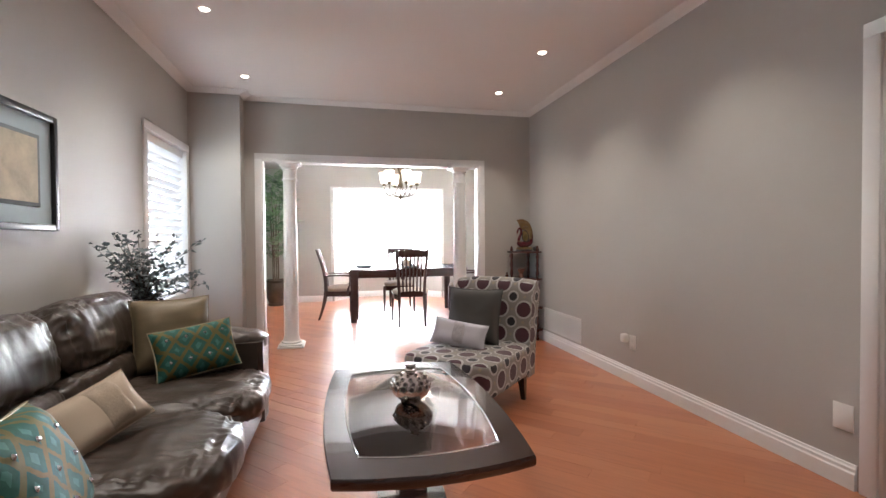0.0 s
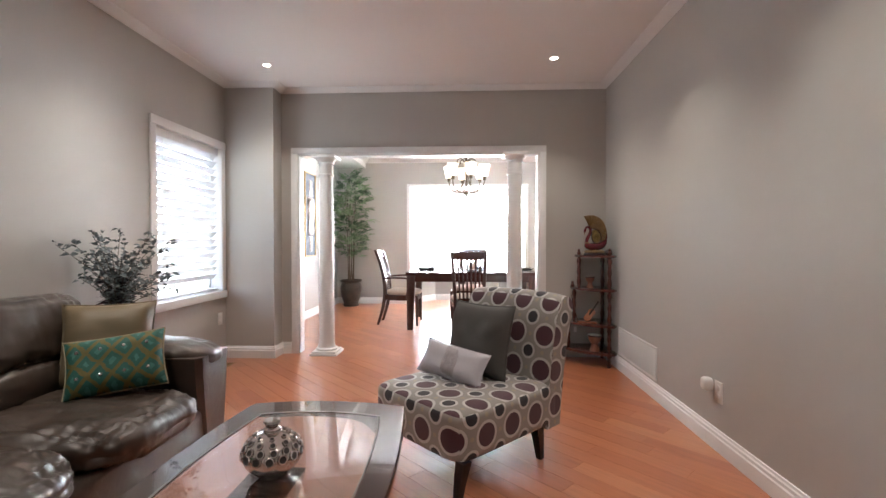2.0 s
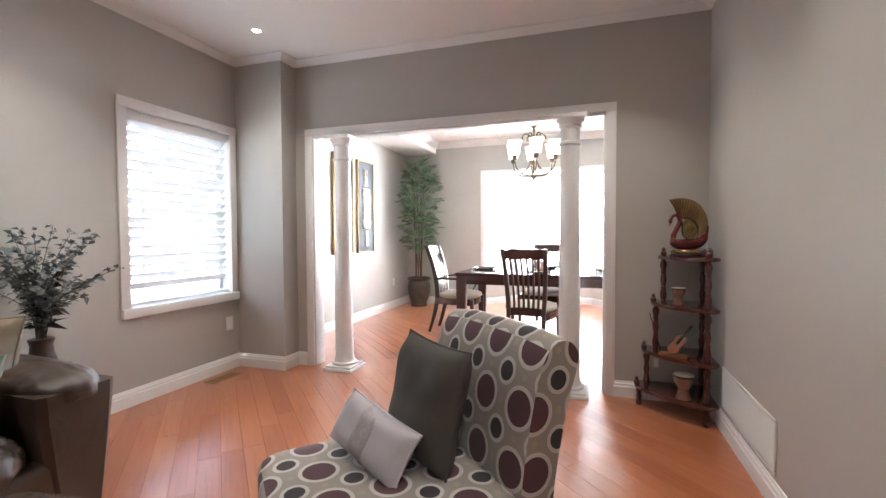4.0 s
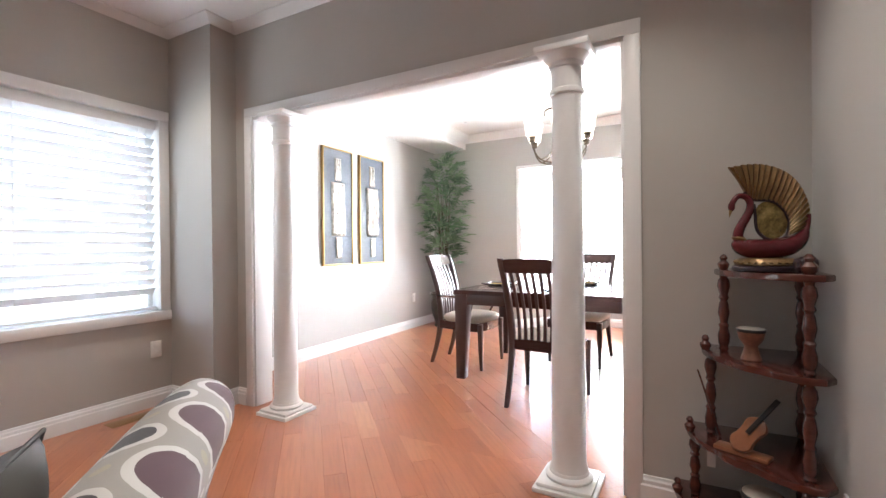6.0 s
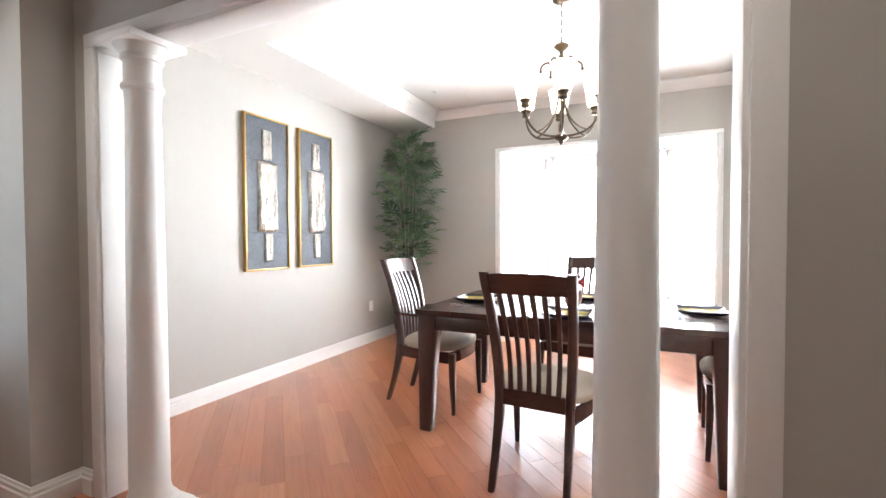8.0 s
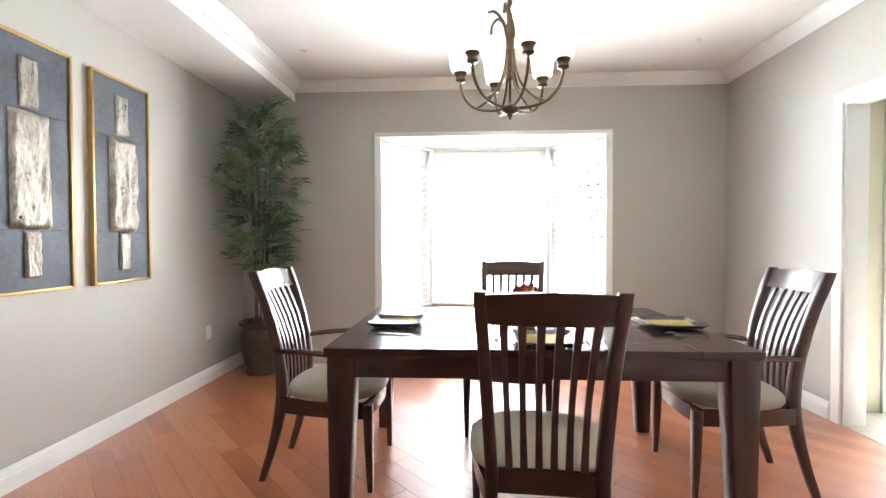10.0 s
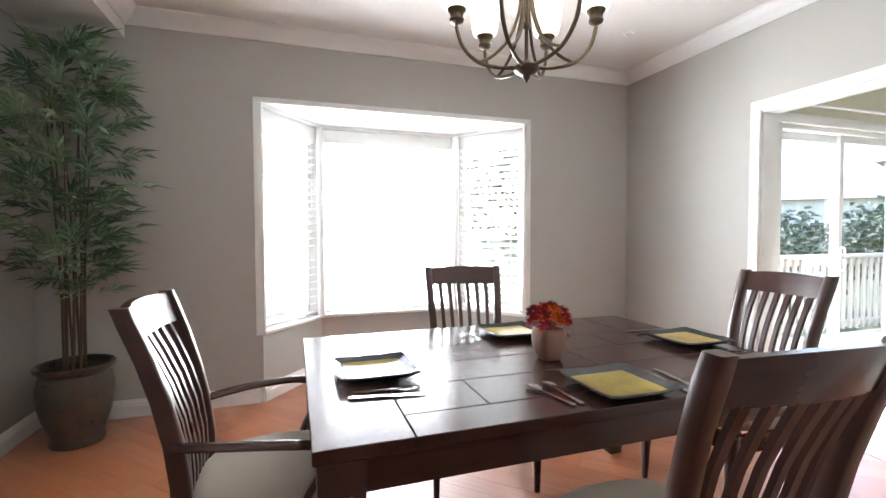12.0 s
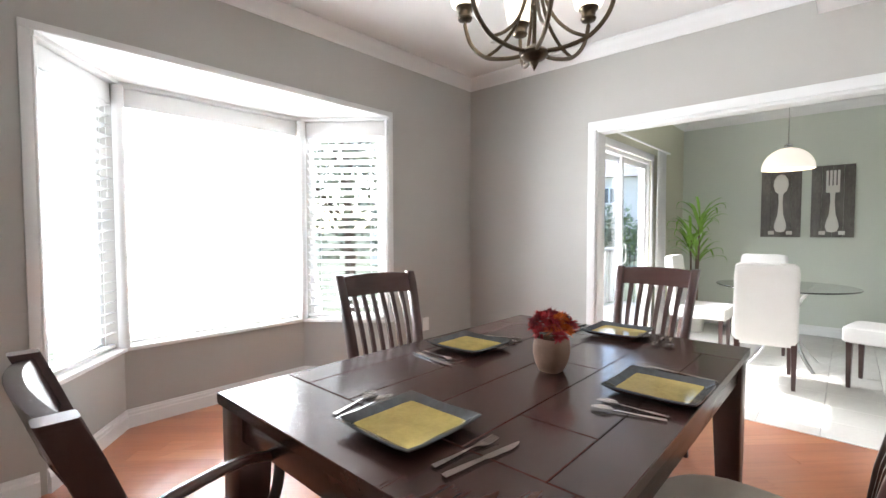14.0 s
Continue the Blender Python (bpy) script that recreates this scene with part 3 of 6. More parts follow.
def diamond_mat():
    """Teal diamonds on olive, printed on satin."""
    m, nt, b = base_mat("teal_diamond_satin", 0.68)
    v = texco(nt, "UV", (1 / 0.10, 1 / 0.115, 1))
    sep = nt.nodes.new("ShaderNodeSeparateXYZ")
    nt.links.new(v, sep.inputs[0])
    wob = math_node(nt, "MULTIPLY", math_node(nt, "SUBTRACT", noise_tex(nt, texco(nt, "UV", (9, 9, 1)), 1.5, 3), 0.5), 0.4)

    def dia(o):
        f = []
        for ax in ("X", "Y"):
            q = math_node(nt, "FRACT", math_node(nt, "ADD", math_node(nt, "ADD", sep.outputs[ax], o + 40.0), wob))
            f.append(math_node(nt, "ABSOLUTE", math_node(nt, "SUBTRACT", q, 0.5)))
        return math_node(nt, "ADD", f[0], f[1])
    d = math_node(nt, "MINIMUM", dia(0.0), dia(0.5))
    nz = noise_tex(nt, texco(nt, "UV", (60, 60, 1)), 1.0, 4)
    col = mix_col(nt, math_node(nt, "LESS_THAN", d, 0.39), mix_col(nt, nz, (0.095, 0.085, 0.022), (0.16, 0.14, 0.045)), mix_col(nt, nz, (0.010, 0.070, 0.055), (0.028, 0.150, 0.115)))
    col = mix_col(nt, math_node(nt, "LESS_THAN", d, 0.15), col, mix_col(nt, nz, (0.03, 0.13, 0.12), (0.07, 0.24, 0.20)))
    nt.links.new(col, b.inputs["Base Color"])
    bump_to(nt, b, nz, 0.2, 0.001)
    return m


LEATHER = leather_mat()
DOTS = dots_mat()
DIAMOND = diamond_mat()
KHAKI = mat("khaki_satin", (0.20, 0.155, 0.092), 0.45, big=5, small=220, vary=0.15, bump=0.3, stretch=(1, 1, 6))
SAND = mat("sand_cotton", (0.50, 0.41, 0.315), 0.8, big=5, small=400, vary=0.08, bump=0.25)
SAND_EMB = mat("sand_embroidery", (0.42, 0.345, 0.265), 0.7, big=20, small=160, vary=0.2, bump=0.5, bdist=0.002)
CHARCOAL = mat("charcoal_satin", (0.078, 0.074, 0.068), 0.75, big=5, small=350, vary=0.12, bump=0.2)
SILVER_SATIN = mat("silver_satin", (0.52, 0.50, 0.54), 0.36, big=6, small=300, vary=0.08, bump=0.25)
SILVER_EMB = mat("silver_embroidery", (0.42, 0.39, 0.41), 0.5, big=30, small=140, vary=0.25, bump=0.6, bdist=0.002)
PIPING = mat("gold_piping", (0.35, 0.30, 0.19), 0.6)
DIAMANTE = mat("diamante", (0.8, 0.85, 0.9), 0.08, 1.0, vary=0.02, bump=0)
MERCURY = mat("silvered_ceramic", (0.66, 0.62, 0.60), 0.09, 1.0, big=12, small=120, vary=0.12, bump=0.1)
TABLE_FRAME = wood("dark_table_wood", (0.026, 0.013, 0.011), (0.060, 0.030, 0.024), 0.2, coat=1.0)
BEVEL_GLASS = mat("bevelled_glass_rim", (0.62, 0.64, 0.64), 0.12, 0.85, vary=0.03, bump=0.0)
TABLE_GLASS = glass_mat("reflective_table_glass", 0.015, (0.80, 0.82, 0.82), 2.1)
MAHOGANY = wood("mahogany_shelf", (0.050, 0.014, 0.011), (0.105, 0.030, 0.021), 0.22, (3, 18, 18), coat=0.4)
BLACK_FRAME = mat("black_frame", (0.012, 0.011, 0.011), 0.3, vary=0.2)
BLUE_MAT = mat("pale_blue_mat", (0.42, 0.50, 0.54), 0.9, vary=0.04)
GREY_MAT = mat("grey_mat", (0.17, 0.19, 0.20), 0.9, vary=0.05)
CREAM_ART = mat("cream_print", (0.50, 0.44, 0.33), 0.8, big=9, small=30, vary=0.25)
VENT_WHITE = mat("vent_enamel", (0.70, 0.69, 0.66), 0.4, vary=0.03)
LAMP_GLOW = emit_mat("lamp_glow", (1.0, 0.90, 0.76), 14.0)
CAN_OFF = mat("unlit_lamp", (0.55, 0.54, 0.52), 0.4)


# ---- living room ----
def downlight(x, y, lit, label):
    root = thing("recessed_downlight", x, y, H, 0, label, "downlight", "recessed lamps of the room")
    root.scale = (0.72, 0.72, 1.0)
    bm = B()
    lathe(bm, [(0.038, 0.012), (0.038, -0.001), (0.044, -0.006), (0.054, -0.005), (0.056, 0.001)], 28)
    part("trim_ring", bm, TRIM, root)
    bm = B()
    lathe(bm, [(0.037, 0.004), (0.037, 0.000), (0.03, -0.003), (0.004, -0.0042)], 24)
    part("bulb", bm, LAMP_GLOW if lit else CAN_OFF, root, "glowing lamp" if lit else "unlit lamp")
    return root


# the last four are out of view, added to carry the lit rows southwards
for x, y in ((-0.51, 3.70), (-0.50, 4.96), (2.03, 3.88), (2.025, 4.93), (-0.51, 2.45), (2.03, 2.6), (-0.51, 1.2), (2.03, 1.2)):
    downlight(x, y, True, "small lit recessed lamp in the white ceiling")
    ld = bpy.data.lights.new("downlight", "SPOT")
    ld.energy, ld.spot_size, ld.spot_blend, ld.shadow_soft_size, ld.color = CAN_WATTS, radians(104), 1.0, 0.035, (1.0, 0.91, 0.79)
    lo = new("downlight_beam", ld)
    lo.matrix_world = look((x, y, H - 0.03), (x, y, 0))
for x, y in ((-0.25, 8.68), (2.86, 8.68)):
    downlight(x, y, False, "small unlit recessed lamp in the white ceiling")


def column(x, y, label):
    root = thing("column", x, y, 0, 0, label, "column", "columns of the opening")
    top = 2.055
    bm = B()
    box(bm, -0.14, 0.14, -0.14, 0.14, 0, 0.022, 0.003)
    box(bm, -0.125, 0.125, -0.125, 0.125, 0.0215, 0.042, 0.008)
    part("plinth", bm, TRIM, root)
    bm = B()
    lathe(bm, [(0.098, 0.04), (0.108, 0.046), (0.110, 0.058), (0.104, 0.066), (0.092, 0.071), (0.09, 0.082), (0.088, 0.085)], 40)
    part("base_torus", bm, TRIM, root)
    bm = B()
    prof = [(0.088, 0.083), (0.084, 0.10)]
    for i in range(13):
        z = 0.12 + i * (top - 0.30 - 0.12) / 12
        prof.append((0.079 - 0.012 * (i / 12) ** 1.7, z))
    prof += [(0.071, top - 0.215), (0.08, top - 0.21), (0.082, top - 0.20), (0.08, top - 0.19), (0.071, top - 0.185), (0.071, top - 0.09)]
    lathe(bm, prof, 40)
    part("shaft", bm, TRIM, root)
    bm = B()
    lathe(bm, [(0.071, top - 0.092), (0.080, top - 0.086), (0.082, top - 0.075), (0.078, top - 0.066), (0.084, top - 0.058), (0.102, top - 0.04), (0.108, top - 0.028)], 40)
    box(bm, -0.122, 0.122, -0.122, 0.122, top - 0.03, top - 0.001, 0.004)
    part("capital", bm, TRIM, root)


column(-0.18, 5.645, "round white painted column standing in the wide opening")
column(1.765, 5.595, "round white painted column standing in the wide opening")


def sofa():
    root = thing("sofa", -0.62, 2.18, 0, 0, "dark brown leather three-seat sofa with creased cushions", "sofa")
    y0, y1 = -1.28, 1.38      # over the arms
    arm = 0.30
    n0, n1 = y0 + arm, y1 - arm
    bm = B()
    box(bm, -0.46, 0.50, y0 + 0.10, y1 - 0.10, 0.06, 0.29, 0.03, seg=3)
    part("base", bm, LEATHER, root)
    for sy, ya in ((-1, y0), (1, y1)):
        a, b = (ya, ya + arm) if sy < 0 else (ya - arm, ya)
        mid = (a + b) / 2
        bm = B()
        # flat front panel and side, splayed outwards towards the top
        rows = []
        for z, out in ((0.05, 0.085), (0.18, 0.105), (0.32, 0.125), (0.45, 0.142), (0.56, 0.15)):
            rows.append([bm.verts.new((x, mid + sy * (q * out + (0.0 if q < 0 else 0.004)), z)) for x, q in ((-0.47, -1), (0.49, -1), (0.515, -0.8), (0.515, 0.8), (0.49, 1), (-0.47, 1))])
        for p, q in zip(rows, rows[1:]):
            for j in range(6):
                bm.faces.new((p[j], p[(j + 1) % 6], q[(j + 1) % 6], q[j]))
        bm.faces.new(rows[0][::-1])
        bm.faces.new(rows[-1])
        part("arm_panel", bm, LEATHER, root)
        bm = B()
        puff(bm, 0.03, mid + sy * 0.005, 0.545, 0.505, 0.165, 0.095, 40, 2.8, 0.010, 6)
        part("arm", bm, LEATHER, root)
    w, wb = (n1 - n0) / 3, (n1 - n0 + 0.34) / 3
    for i in range(3):
        c = n0 + (i + 0.5) * w
        bm = B()
        puff(bm, 0.12, c, 0.35, 0.49, w / 2 + 0.006, 0.105, 50, 3.4, 0.023, 9.5, sag=0.012)
        part("seat_cushion", bm, LEATHER, root)
        bm = B()
        puff(bm, 0, 0, 0, 0.115, w / 2 + 0.004, 0.10, 34, 3.0, 0.012, 8.0, m=pose(-0.215, c, 0.49, 0, -10, 0))
        part("lumbar_cushion", bm, LEATHER, root)
        bm = B()
        puff(bm, 0, 0, 0, 0.14, wb / 2 + 0.004, 0.185, 44, 3.4, 0.020, 8.5, m=pose(-0.295, n0 - 0.16 + (i + 0.5) * wb, 0.715, 0, -14, 0))
        part("back_cushion", bm, LEATHER, root)
    bm = B()
    puff(bm, 0, 0, 0, 0.10, (y1 - y0) / 2 - 0.03, 0.375, 20, 6, 0.010, 4, m=pose(-0.395, (y0 + y1) / 2, 0.48, 0, -7, 0))
    part("back", bm, LEATHER, root)
    for x in (-0.4, 0.40):
        for y in (y0 + 0.14, y1 - 0.14):
            bm = B()
            lathe(bm, [(0.02, 0), (0.028, 0.03), (0.03, 0.07)], 12, pose(x, y, 0))
            part("foot", bm, ESPRESSO, root)


sofa()


def throw_pillow(name, material, w, h, t, m, label, studs=(), seam=None, seed=0.0, panels=()):
    root = thing(name, label=label, category="pillow")
    root.matrix_basis = m
    part("cover", pillow(B(), w, h, t, seed=seed), material, root)
    for off, frac, pm in panels:
        part("panel", pillow(B(), w * frac, h * 0.97, t + 0.014, m=pose(off * w, 0, 0), seed=seed + 9, wrinkle=0.003), pm, root, "embroidered panel")
    bm = B()
    rim = []
    for k in range(48):
        a = k / 12
        s, f = int(a), a % 1 * 2 - 1
        u, v = ((f, -1), (1, f), (-f, 1), (-1, -f))[s]
        rim.append((u * w / 2 * (1 - 0.07 * (1 - v * v) * abs(u) ** 2), 0, v * h / 2 * (1 - 0.07 * (1 - u * u) * abs(v) ** 2)))
    tube(bm, rim + rim[:1], 0.0045, 6, ref=(0, 1, 0))
    part("piping", bm, seam or material, root, "stitched edge piping")
    for u, v in studs:
        d = t / 2 * ((1 - u ** 4) * (1 - v ** 4)) ** 0.6
        bm = B()
        lathe(bm, [(0.001, -0.004), (0.007, -0.002), (0.008, 0.001), (0.003, 0.005)], 8, pose(u * w / 2, -d - 0.001, v * h / 2, 90))
        part("stud", bm, DIAMANTE, root, "small clear stone stud")
    return root


# pillows on the sofa: the local front is -y
throw_pillow("throw_pillow", KHAKI, 0.41, 0.41, 0.19, pose(-0.59, 3.265, 0.645, -16, 0, 28), "square khaki satin throw pillow leaning on the sofa arm", seam=KHAKI, seed=1)
throw_pillow("throw_pillow", DIAMOND, 0.42, 0.285, 0.16, pose(-0.425, 3.11, 0.575, -26, -6, 28), "oblong teal and olive diamond patterned pillow with stones", [(u, v) for u in (-0.66, -0.22, 0.22, 0.66) for v in (-0.4, 0.45)], PIPING, 2)
throw_pillow("throw_pillow", SAND, 0.37, 0.21, 0.12, pose(-0.52, 2.25, 0.535, -36, -12, 64), "oblong sand coloured pillow with embroidered panel", seam=SAND, seed=3, panels=[(0.12, 0.42, SAND_EMB)])
throw_pillow("throw_pillow", DIAMOND, 0.44, 0.34, 0.15, pose(-0.36, 1.60, 0.60, -26, 4, 100), "teal and olive satin pillow with small clear stones", [(u, v) for u in (-0.5, 0, 0.5) for v in (-0.5, 0, 0.5)], PIPING, 4)


def coffee_table():
    cx, cy, ht = 0.665, 2.36, 0.45
    root = thing("coffee_table", cx, cy, 0, 0, "dark wooden coffee table with an inset clear glass top", "coffee table")
    a, b = 0.335, 0.60

    def rim(a, b, bow, bowy, n=10):
        pts = []
        for s, (p, q) in enumerate((((-a, -b), (a, -b)), ((a, -b), (a, b)), ((a, b), (-a, b)), ((-a, b), (-a, -b)))):
            for k in range(n):
                t = k / n
                x, y = p[0] + (q[0] - p[0]) * t, p[1] + (q[1] - p[1]) * t
                k2 = 4 * t * (1 - t)
                if s == 0: y -= bowy * k2
                if s == 1: x += bow * k2
                if s == 2: y += bowy * k2
                if s == 3: x -= bow * k2
                pts.append((x, y))
        return pts
    outer, inner = rim(a, b, 0.042, 0.045), rim(a - 0.085, b - 0.12, 0.04, 0.04)
    n = len(outer)
    per = n // 4
    for s, nm in enumerate(("end_rail", "side_rail", "end_rail", "side_rail")):
        bm = B()
        idx = [(s * per + k) % n for k in range(per + 1)]
        rows = [[bm.verts.new((x, y, z)) for x, y, z in ((*outer[i], ht - 0.008), (outer[i][0] * 0.99, outer[i][1] * 0.995, ht), (*inner[i], ht), (*inner[i], ht - 0.035), (outer[i][0] * 0.985, outer[i][1] * 0.99, ht - 0.04), (*outer[i], ht - 0.03))] for i in idx]
        for p, q in zip(rows, rows[1:]):
            for j in range(6):
                bm.faces.new((p[j], p[(j + 1) % 6], q[(j + 1) % 6], q[j]))
        bm.faces.new(rows[0][::-1])
        bm.faces.new(rows[-1])
        part(nm, bm, TABLE_FRAME, root)
    bm = B()
    prism(bm, [(x * 0.998, y * 0.998) for x, y in inner], ht - 0.012, ht - 0.001, 0.002)
    part("glass_top", bm, TABLE_GLASS, root, "clear glass panel").visible_shadow = False
    bm = B()
    bands = [[bm.verts.new((x * k, y * k2, z)) for x, y in inner] for k, k2, z in ((0.997, 0.998, ht + 0.0005), (0.990, 0.994, ht + 0.0035), (0.974, 0.985, ht + 0.0008))]
    for p, q in zip(bands, bands[1:]):
        for j in range(n):
            bm.faces.new((p[j], p[(j + 1) % n], q[(j + 1) % n], q[j]))
    part("glass_bevel", bm, BEVEL_GLASS, root, "bright bevelled rim of the glass")
    # flared pedestal on a base plate
    bm = B()
    rows = []
    for k in range(9):
        t = k / 8
        z = 0.04 + t * (ht - 0.08)
        w, l = 0.06 + 0.02 * t ** 3, 0.075 + 0.03 * t ** 3
        rows.append([bm.verts.new((x, y, z)) for x, y in ((-w, -l), (w, -l), (w, l), (-w, l))])
    for p, q in zip(rows, rows[1:]):
        for j in range(4):
            bm.faces.new((p[j], p[(j + 1) % 4], q[(j + 1) % 4], q[j]))
    bm.faces.new(rows[0][::-1])
    part("pedestal", bm, TABLE_FRAME, root)
    bm = B()
    prism(bm, rim(0.13, 0.17, 0.02, 0.02), 0.0, 0.04, 0.006)
    part("base_plate", bm, TABLE_FRAME, root)
    return root


coffee_table()


def pot_pourri(x, y, z):
    root = thing("ornament_jar", x, y, z, 0, "silvered round jar pierced with holes on the glass table", "ornament")
    R, hc = 0.088, 0.068
    bm = B()
    prof = [(0.03, 0.0), (0.045, 0.002)]
    for k in range(1, 13):
        a = -math.pi / 2 + 0.45 + k / 12 * (math.pi - 0.75)
        prof.append((R * math.cos(a), hc + 0.068 * math.sin(a)))
    prof += [(0.026, 0.136), (0.024, 0.139)]
    lathe(bm, prof, 36)
    part("body", bm, MERCURY, root)
    # body is not cut through: near-black discs paint the shade inside each hole
    dark = mat("jar_hole_shadow", (0.03, 0.022, 0.02), 0.5)
    bm = B()
    bm2 = B()
    for row, (el, cnt) in enumerate(((0.12, 15), (0.42, 14), (0.72, 11), (1.0, 8))):
        for k in range(cnt):
            az = 2 * math.pi * (k + 0.5 * (row % 2)) / cnt
            c = Vector((R * math.cos(el) * math.cos(az), R * math.cos(el) * math.sin(az), hc + 0.068 * math.sin(el)))
            nrm = Vector((math.cos(el) * math.cos(az), math.cos(el) * math.sin(az), math.sin(el) * 1.25)).normalized()
            mt = Matrix.Translation(c) @ nrm.to_track_quat("Z", "Y").to_matrix().to_4x4()
            rr = 0.0125 - 0.0018 * row
            lathe(bm, [(rr * 0.78, 0.0005), (rr * 0.85, 0.004), (rr * 1.1, 0.004), (rr * 1.25, -0.001)], 10, mt)
            lathe(bm2, [(rr * 0.8, -0.001), (rr * 0.8, 0.0015), (rr * 0.2, 0.0012)], 10, mt)
    part("rings", bm, MERCURY, root, "raised silvered rings")
    part("holes", bm2, dark, root, "dark discs painted as shade in the holes")
    bm = B()
    lathe(bm, [(0.024, 0.134), (0.026, 0.142), (0.019, 0.148), (0.021, 0.156), (0.026, 0.162), (0.024, 0.168), (0.016, 0.169)], 20)
    part("lid", bm, MERCURY, root, "small silvered neck")


pot_pourri(0.669, 2.37, 0.4495)


def accent_chair():
    root = thing("accent_chair", 1.318, 3.525, 0, 135, "armless slipper chair in dotted plum, black and taupe fabric", "chair")
    # local: front is +y
    bm = B()
    puff(bm, 0, 0.045, 0.285, 0.345, 0.415, 0.12, 16, 9)
    part("seat", box_uv(bm), DOTS, root)
    bm = B()
    # back: a tall padded slab whose top rolls backwards
    prof = [(-0.195, 0.16), (-0.21, 0.36), (-0.245, 0.58), (-0.29, 0.76), (-0.335, 0.85), (-0.395, 0.878), (-0.45, 0.855), (-0.465, 0.80), (-0.415, 0.66), (-0.36, 0.42), (-0.325, 0.16)]
    prof = [(p.x, p.y) for p in smoothcurve([(y, z, 0) for y, z in prof], 3)]
    n = 10
    rows = []
    for i in range(n + 1):
        u = 2 * i / n - 1
        k = 1 - 0.10 * abs(u) ** 6
        cyy, czz = -0.32, 0.5
        rows.append([bm.verts.new((u * 0.34, cyy + (y - cyy) * k, 0.17 + (z - 0.17) * (1 - 0.025 * abs(u) ** 3))) for y, z in prof])
    m2 = len(prof)
    for p, q in zip(rows, rows[1:]):
        for j in range(m2):
            bm.faces.new((p[j], p[(j + 1) % m2], q[(j + 1) % m2], q[j]))
    bm.faces.new(rows[0])
    bm.faces.new(rows[-1][::-1])
    part("backrest", box_uv(bm), DOTS, root)
    for x in (-0.305, 0.305):
        for y, lean in ((0.39, 0.04), (-0.16, -0.03)):
            bm = B()
            bar(bm, [(x, y + lean, 0), (x, y + lean * 0.6, 0.08), (x, y, 0.175)], [0.015, 0.02, 0.026], [0.015, 0.02, 0.026])
            part("leg", bm, BLACK_FRAME, root, smooth=False)
    return root


ac = accent_chair()
M = ac.matrix_basis
throw_pillow("throw_pillow", CHARCOAL, 0.44, 0.42, 0.15, M @ pose(0.06, -0.10, 0.60, -14, 0, 184) , "square charcoal satin pillow leaning on the chair back", seam=CHARCOAL, seed=6)
throw_pillow("throw_pillow", SILVER_SATIN, 0.40, 0.19, 0.11, M @ pose(0.07, 0.10, 0.495, -30, 8, 196), "oblong silver satin pillow on the dotted chair", seam=SILVER_SATIN, seed=7, panels=[(0.0, 0.34, SILVER_EMB)])


def picture(name, label, y0, y1, z0, z1):
    root = thing(name, WX, (y0 + y1) / 2, (z0 + z1) / 2, 0, label, "picture")
    w, h = (y1 - y0) / 2, (z1 - z0) / 2
    f = 0.035
    for nm, c in (("frame_side", (-w, -w + f, -h, h)), ("frame_side", (w - f, w, -h, h)), ("frame_rail", (-w + f, w - f, h - f, h)), ("frame_rail", (-w + f, w - f, -h, -h + f))):
        part(nm, box(B(), 0.001, 0.032, c[0], c[1], c[2], c[3], 0.005), BLACK_FRAME, root)
    part("mat", box(B(), 0.002, 0.012, -w + f, w - f, -h + f, h - f), BLUE_MAT, root, "pale blue picture mat")
    part("inner_mat", box(B(), 0.011, 0.016, -w + 0.13, w - 0.13, -h + 0.12, h - 0.12, 0.001), GREY_MAT, root)
    part("print", box(B(), 0.013, 0.018, -w + 0.15, w - 0.15, -h + 0.14, h - 0.14), CREAM_ART, root, "cream abstract print")


picture("framed_picture", "black framed print with a pale blue mat above the sofa", 2.40, 3.20, 1.235, 1.84)


def wall_plate(name, x, y, z, face, label, kind="blank", w=0.075, h=0.118):
    """Face: the direction in degrees that the plate looks to."""
    root = thing(name, x, y, z, face, label, "outlet" if kind == "outlet" else "switch plate")
    part("plate", box(B(), 0.0005, 0.007, -w / 2, w / 2, -h / 2, h / 2, 0.002), PLASTIC, root)
    if kind == "outlet":
        for dz in (-0.024, 0.024):
            bm = B()
            lathe(bm, [(0.017, 0), (0.017, 0.003), (0.015, 0.004)], 16, pose(0.006, 0, dz, 0, 90, 0))
            sock = part("socket", bm, PLASTIC, root)
    return root


wall_plate("wall_outlet", WX, 5.305, 0.41, 0, "white outlet plate low on the greige wall", "outlet")
wall_plate("cable_plate", EX, 2.01, 0.325, 180, "white blank plate low on the greige wall", w=0.09, h=0.125)
wall_plate("wall_outlet", EX, 3.58, 0.328, 180, "white outlet plate with a plugged-in freshener", "outlet")
bm = B()
puff(bm, EX - 0.036, 3.64, 0.358, 0.028, 0.03, 0.036, 5, 4)
solo("plug_in_freshener", bm, PLASTIC, "white plug-in air freshener on the outlet", "air freshener")
wall_plate("wall_outlet", DW, 8.80, 0.42, 0, "white outlet plate low on the dining room wall", "outlet")
wall_plate("wall_outlet", 2.83, DN, 0.42, -90, "white outlet plate beside the bay", "outlet")


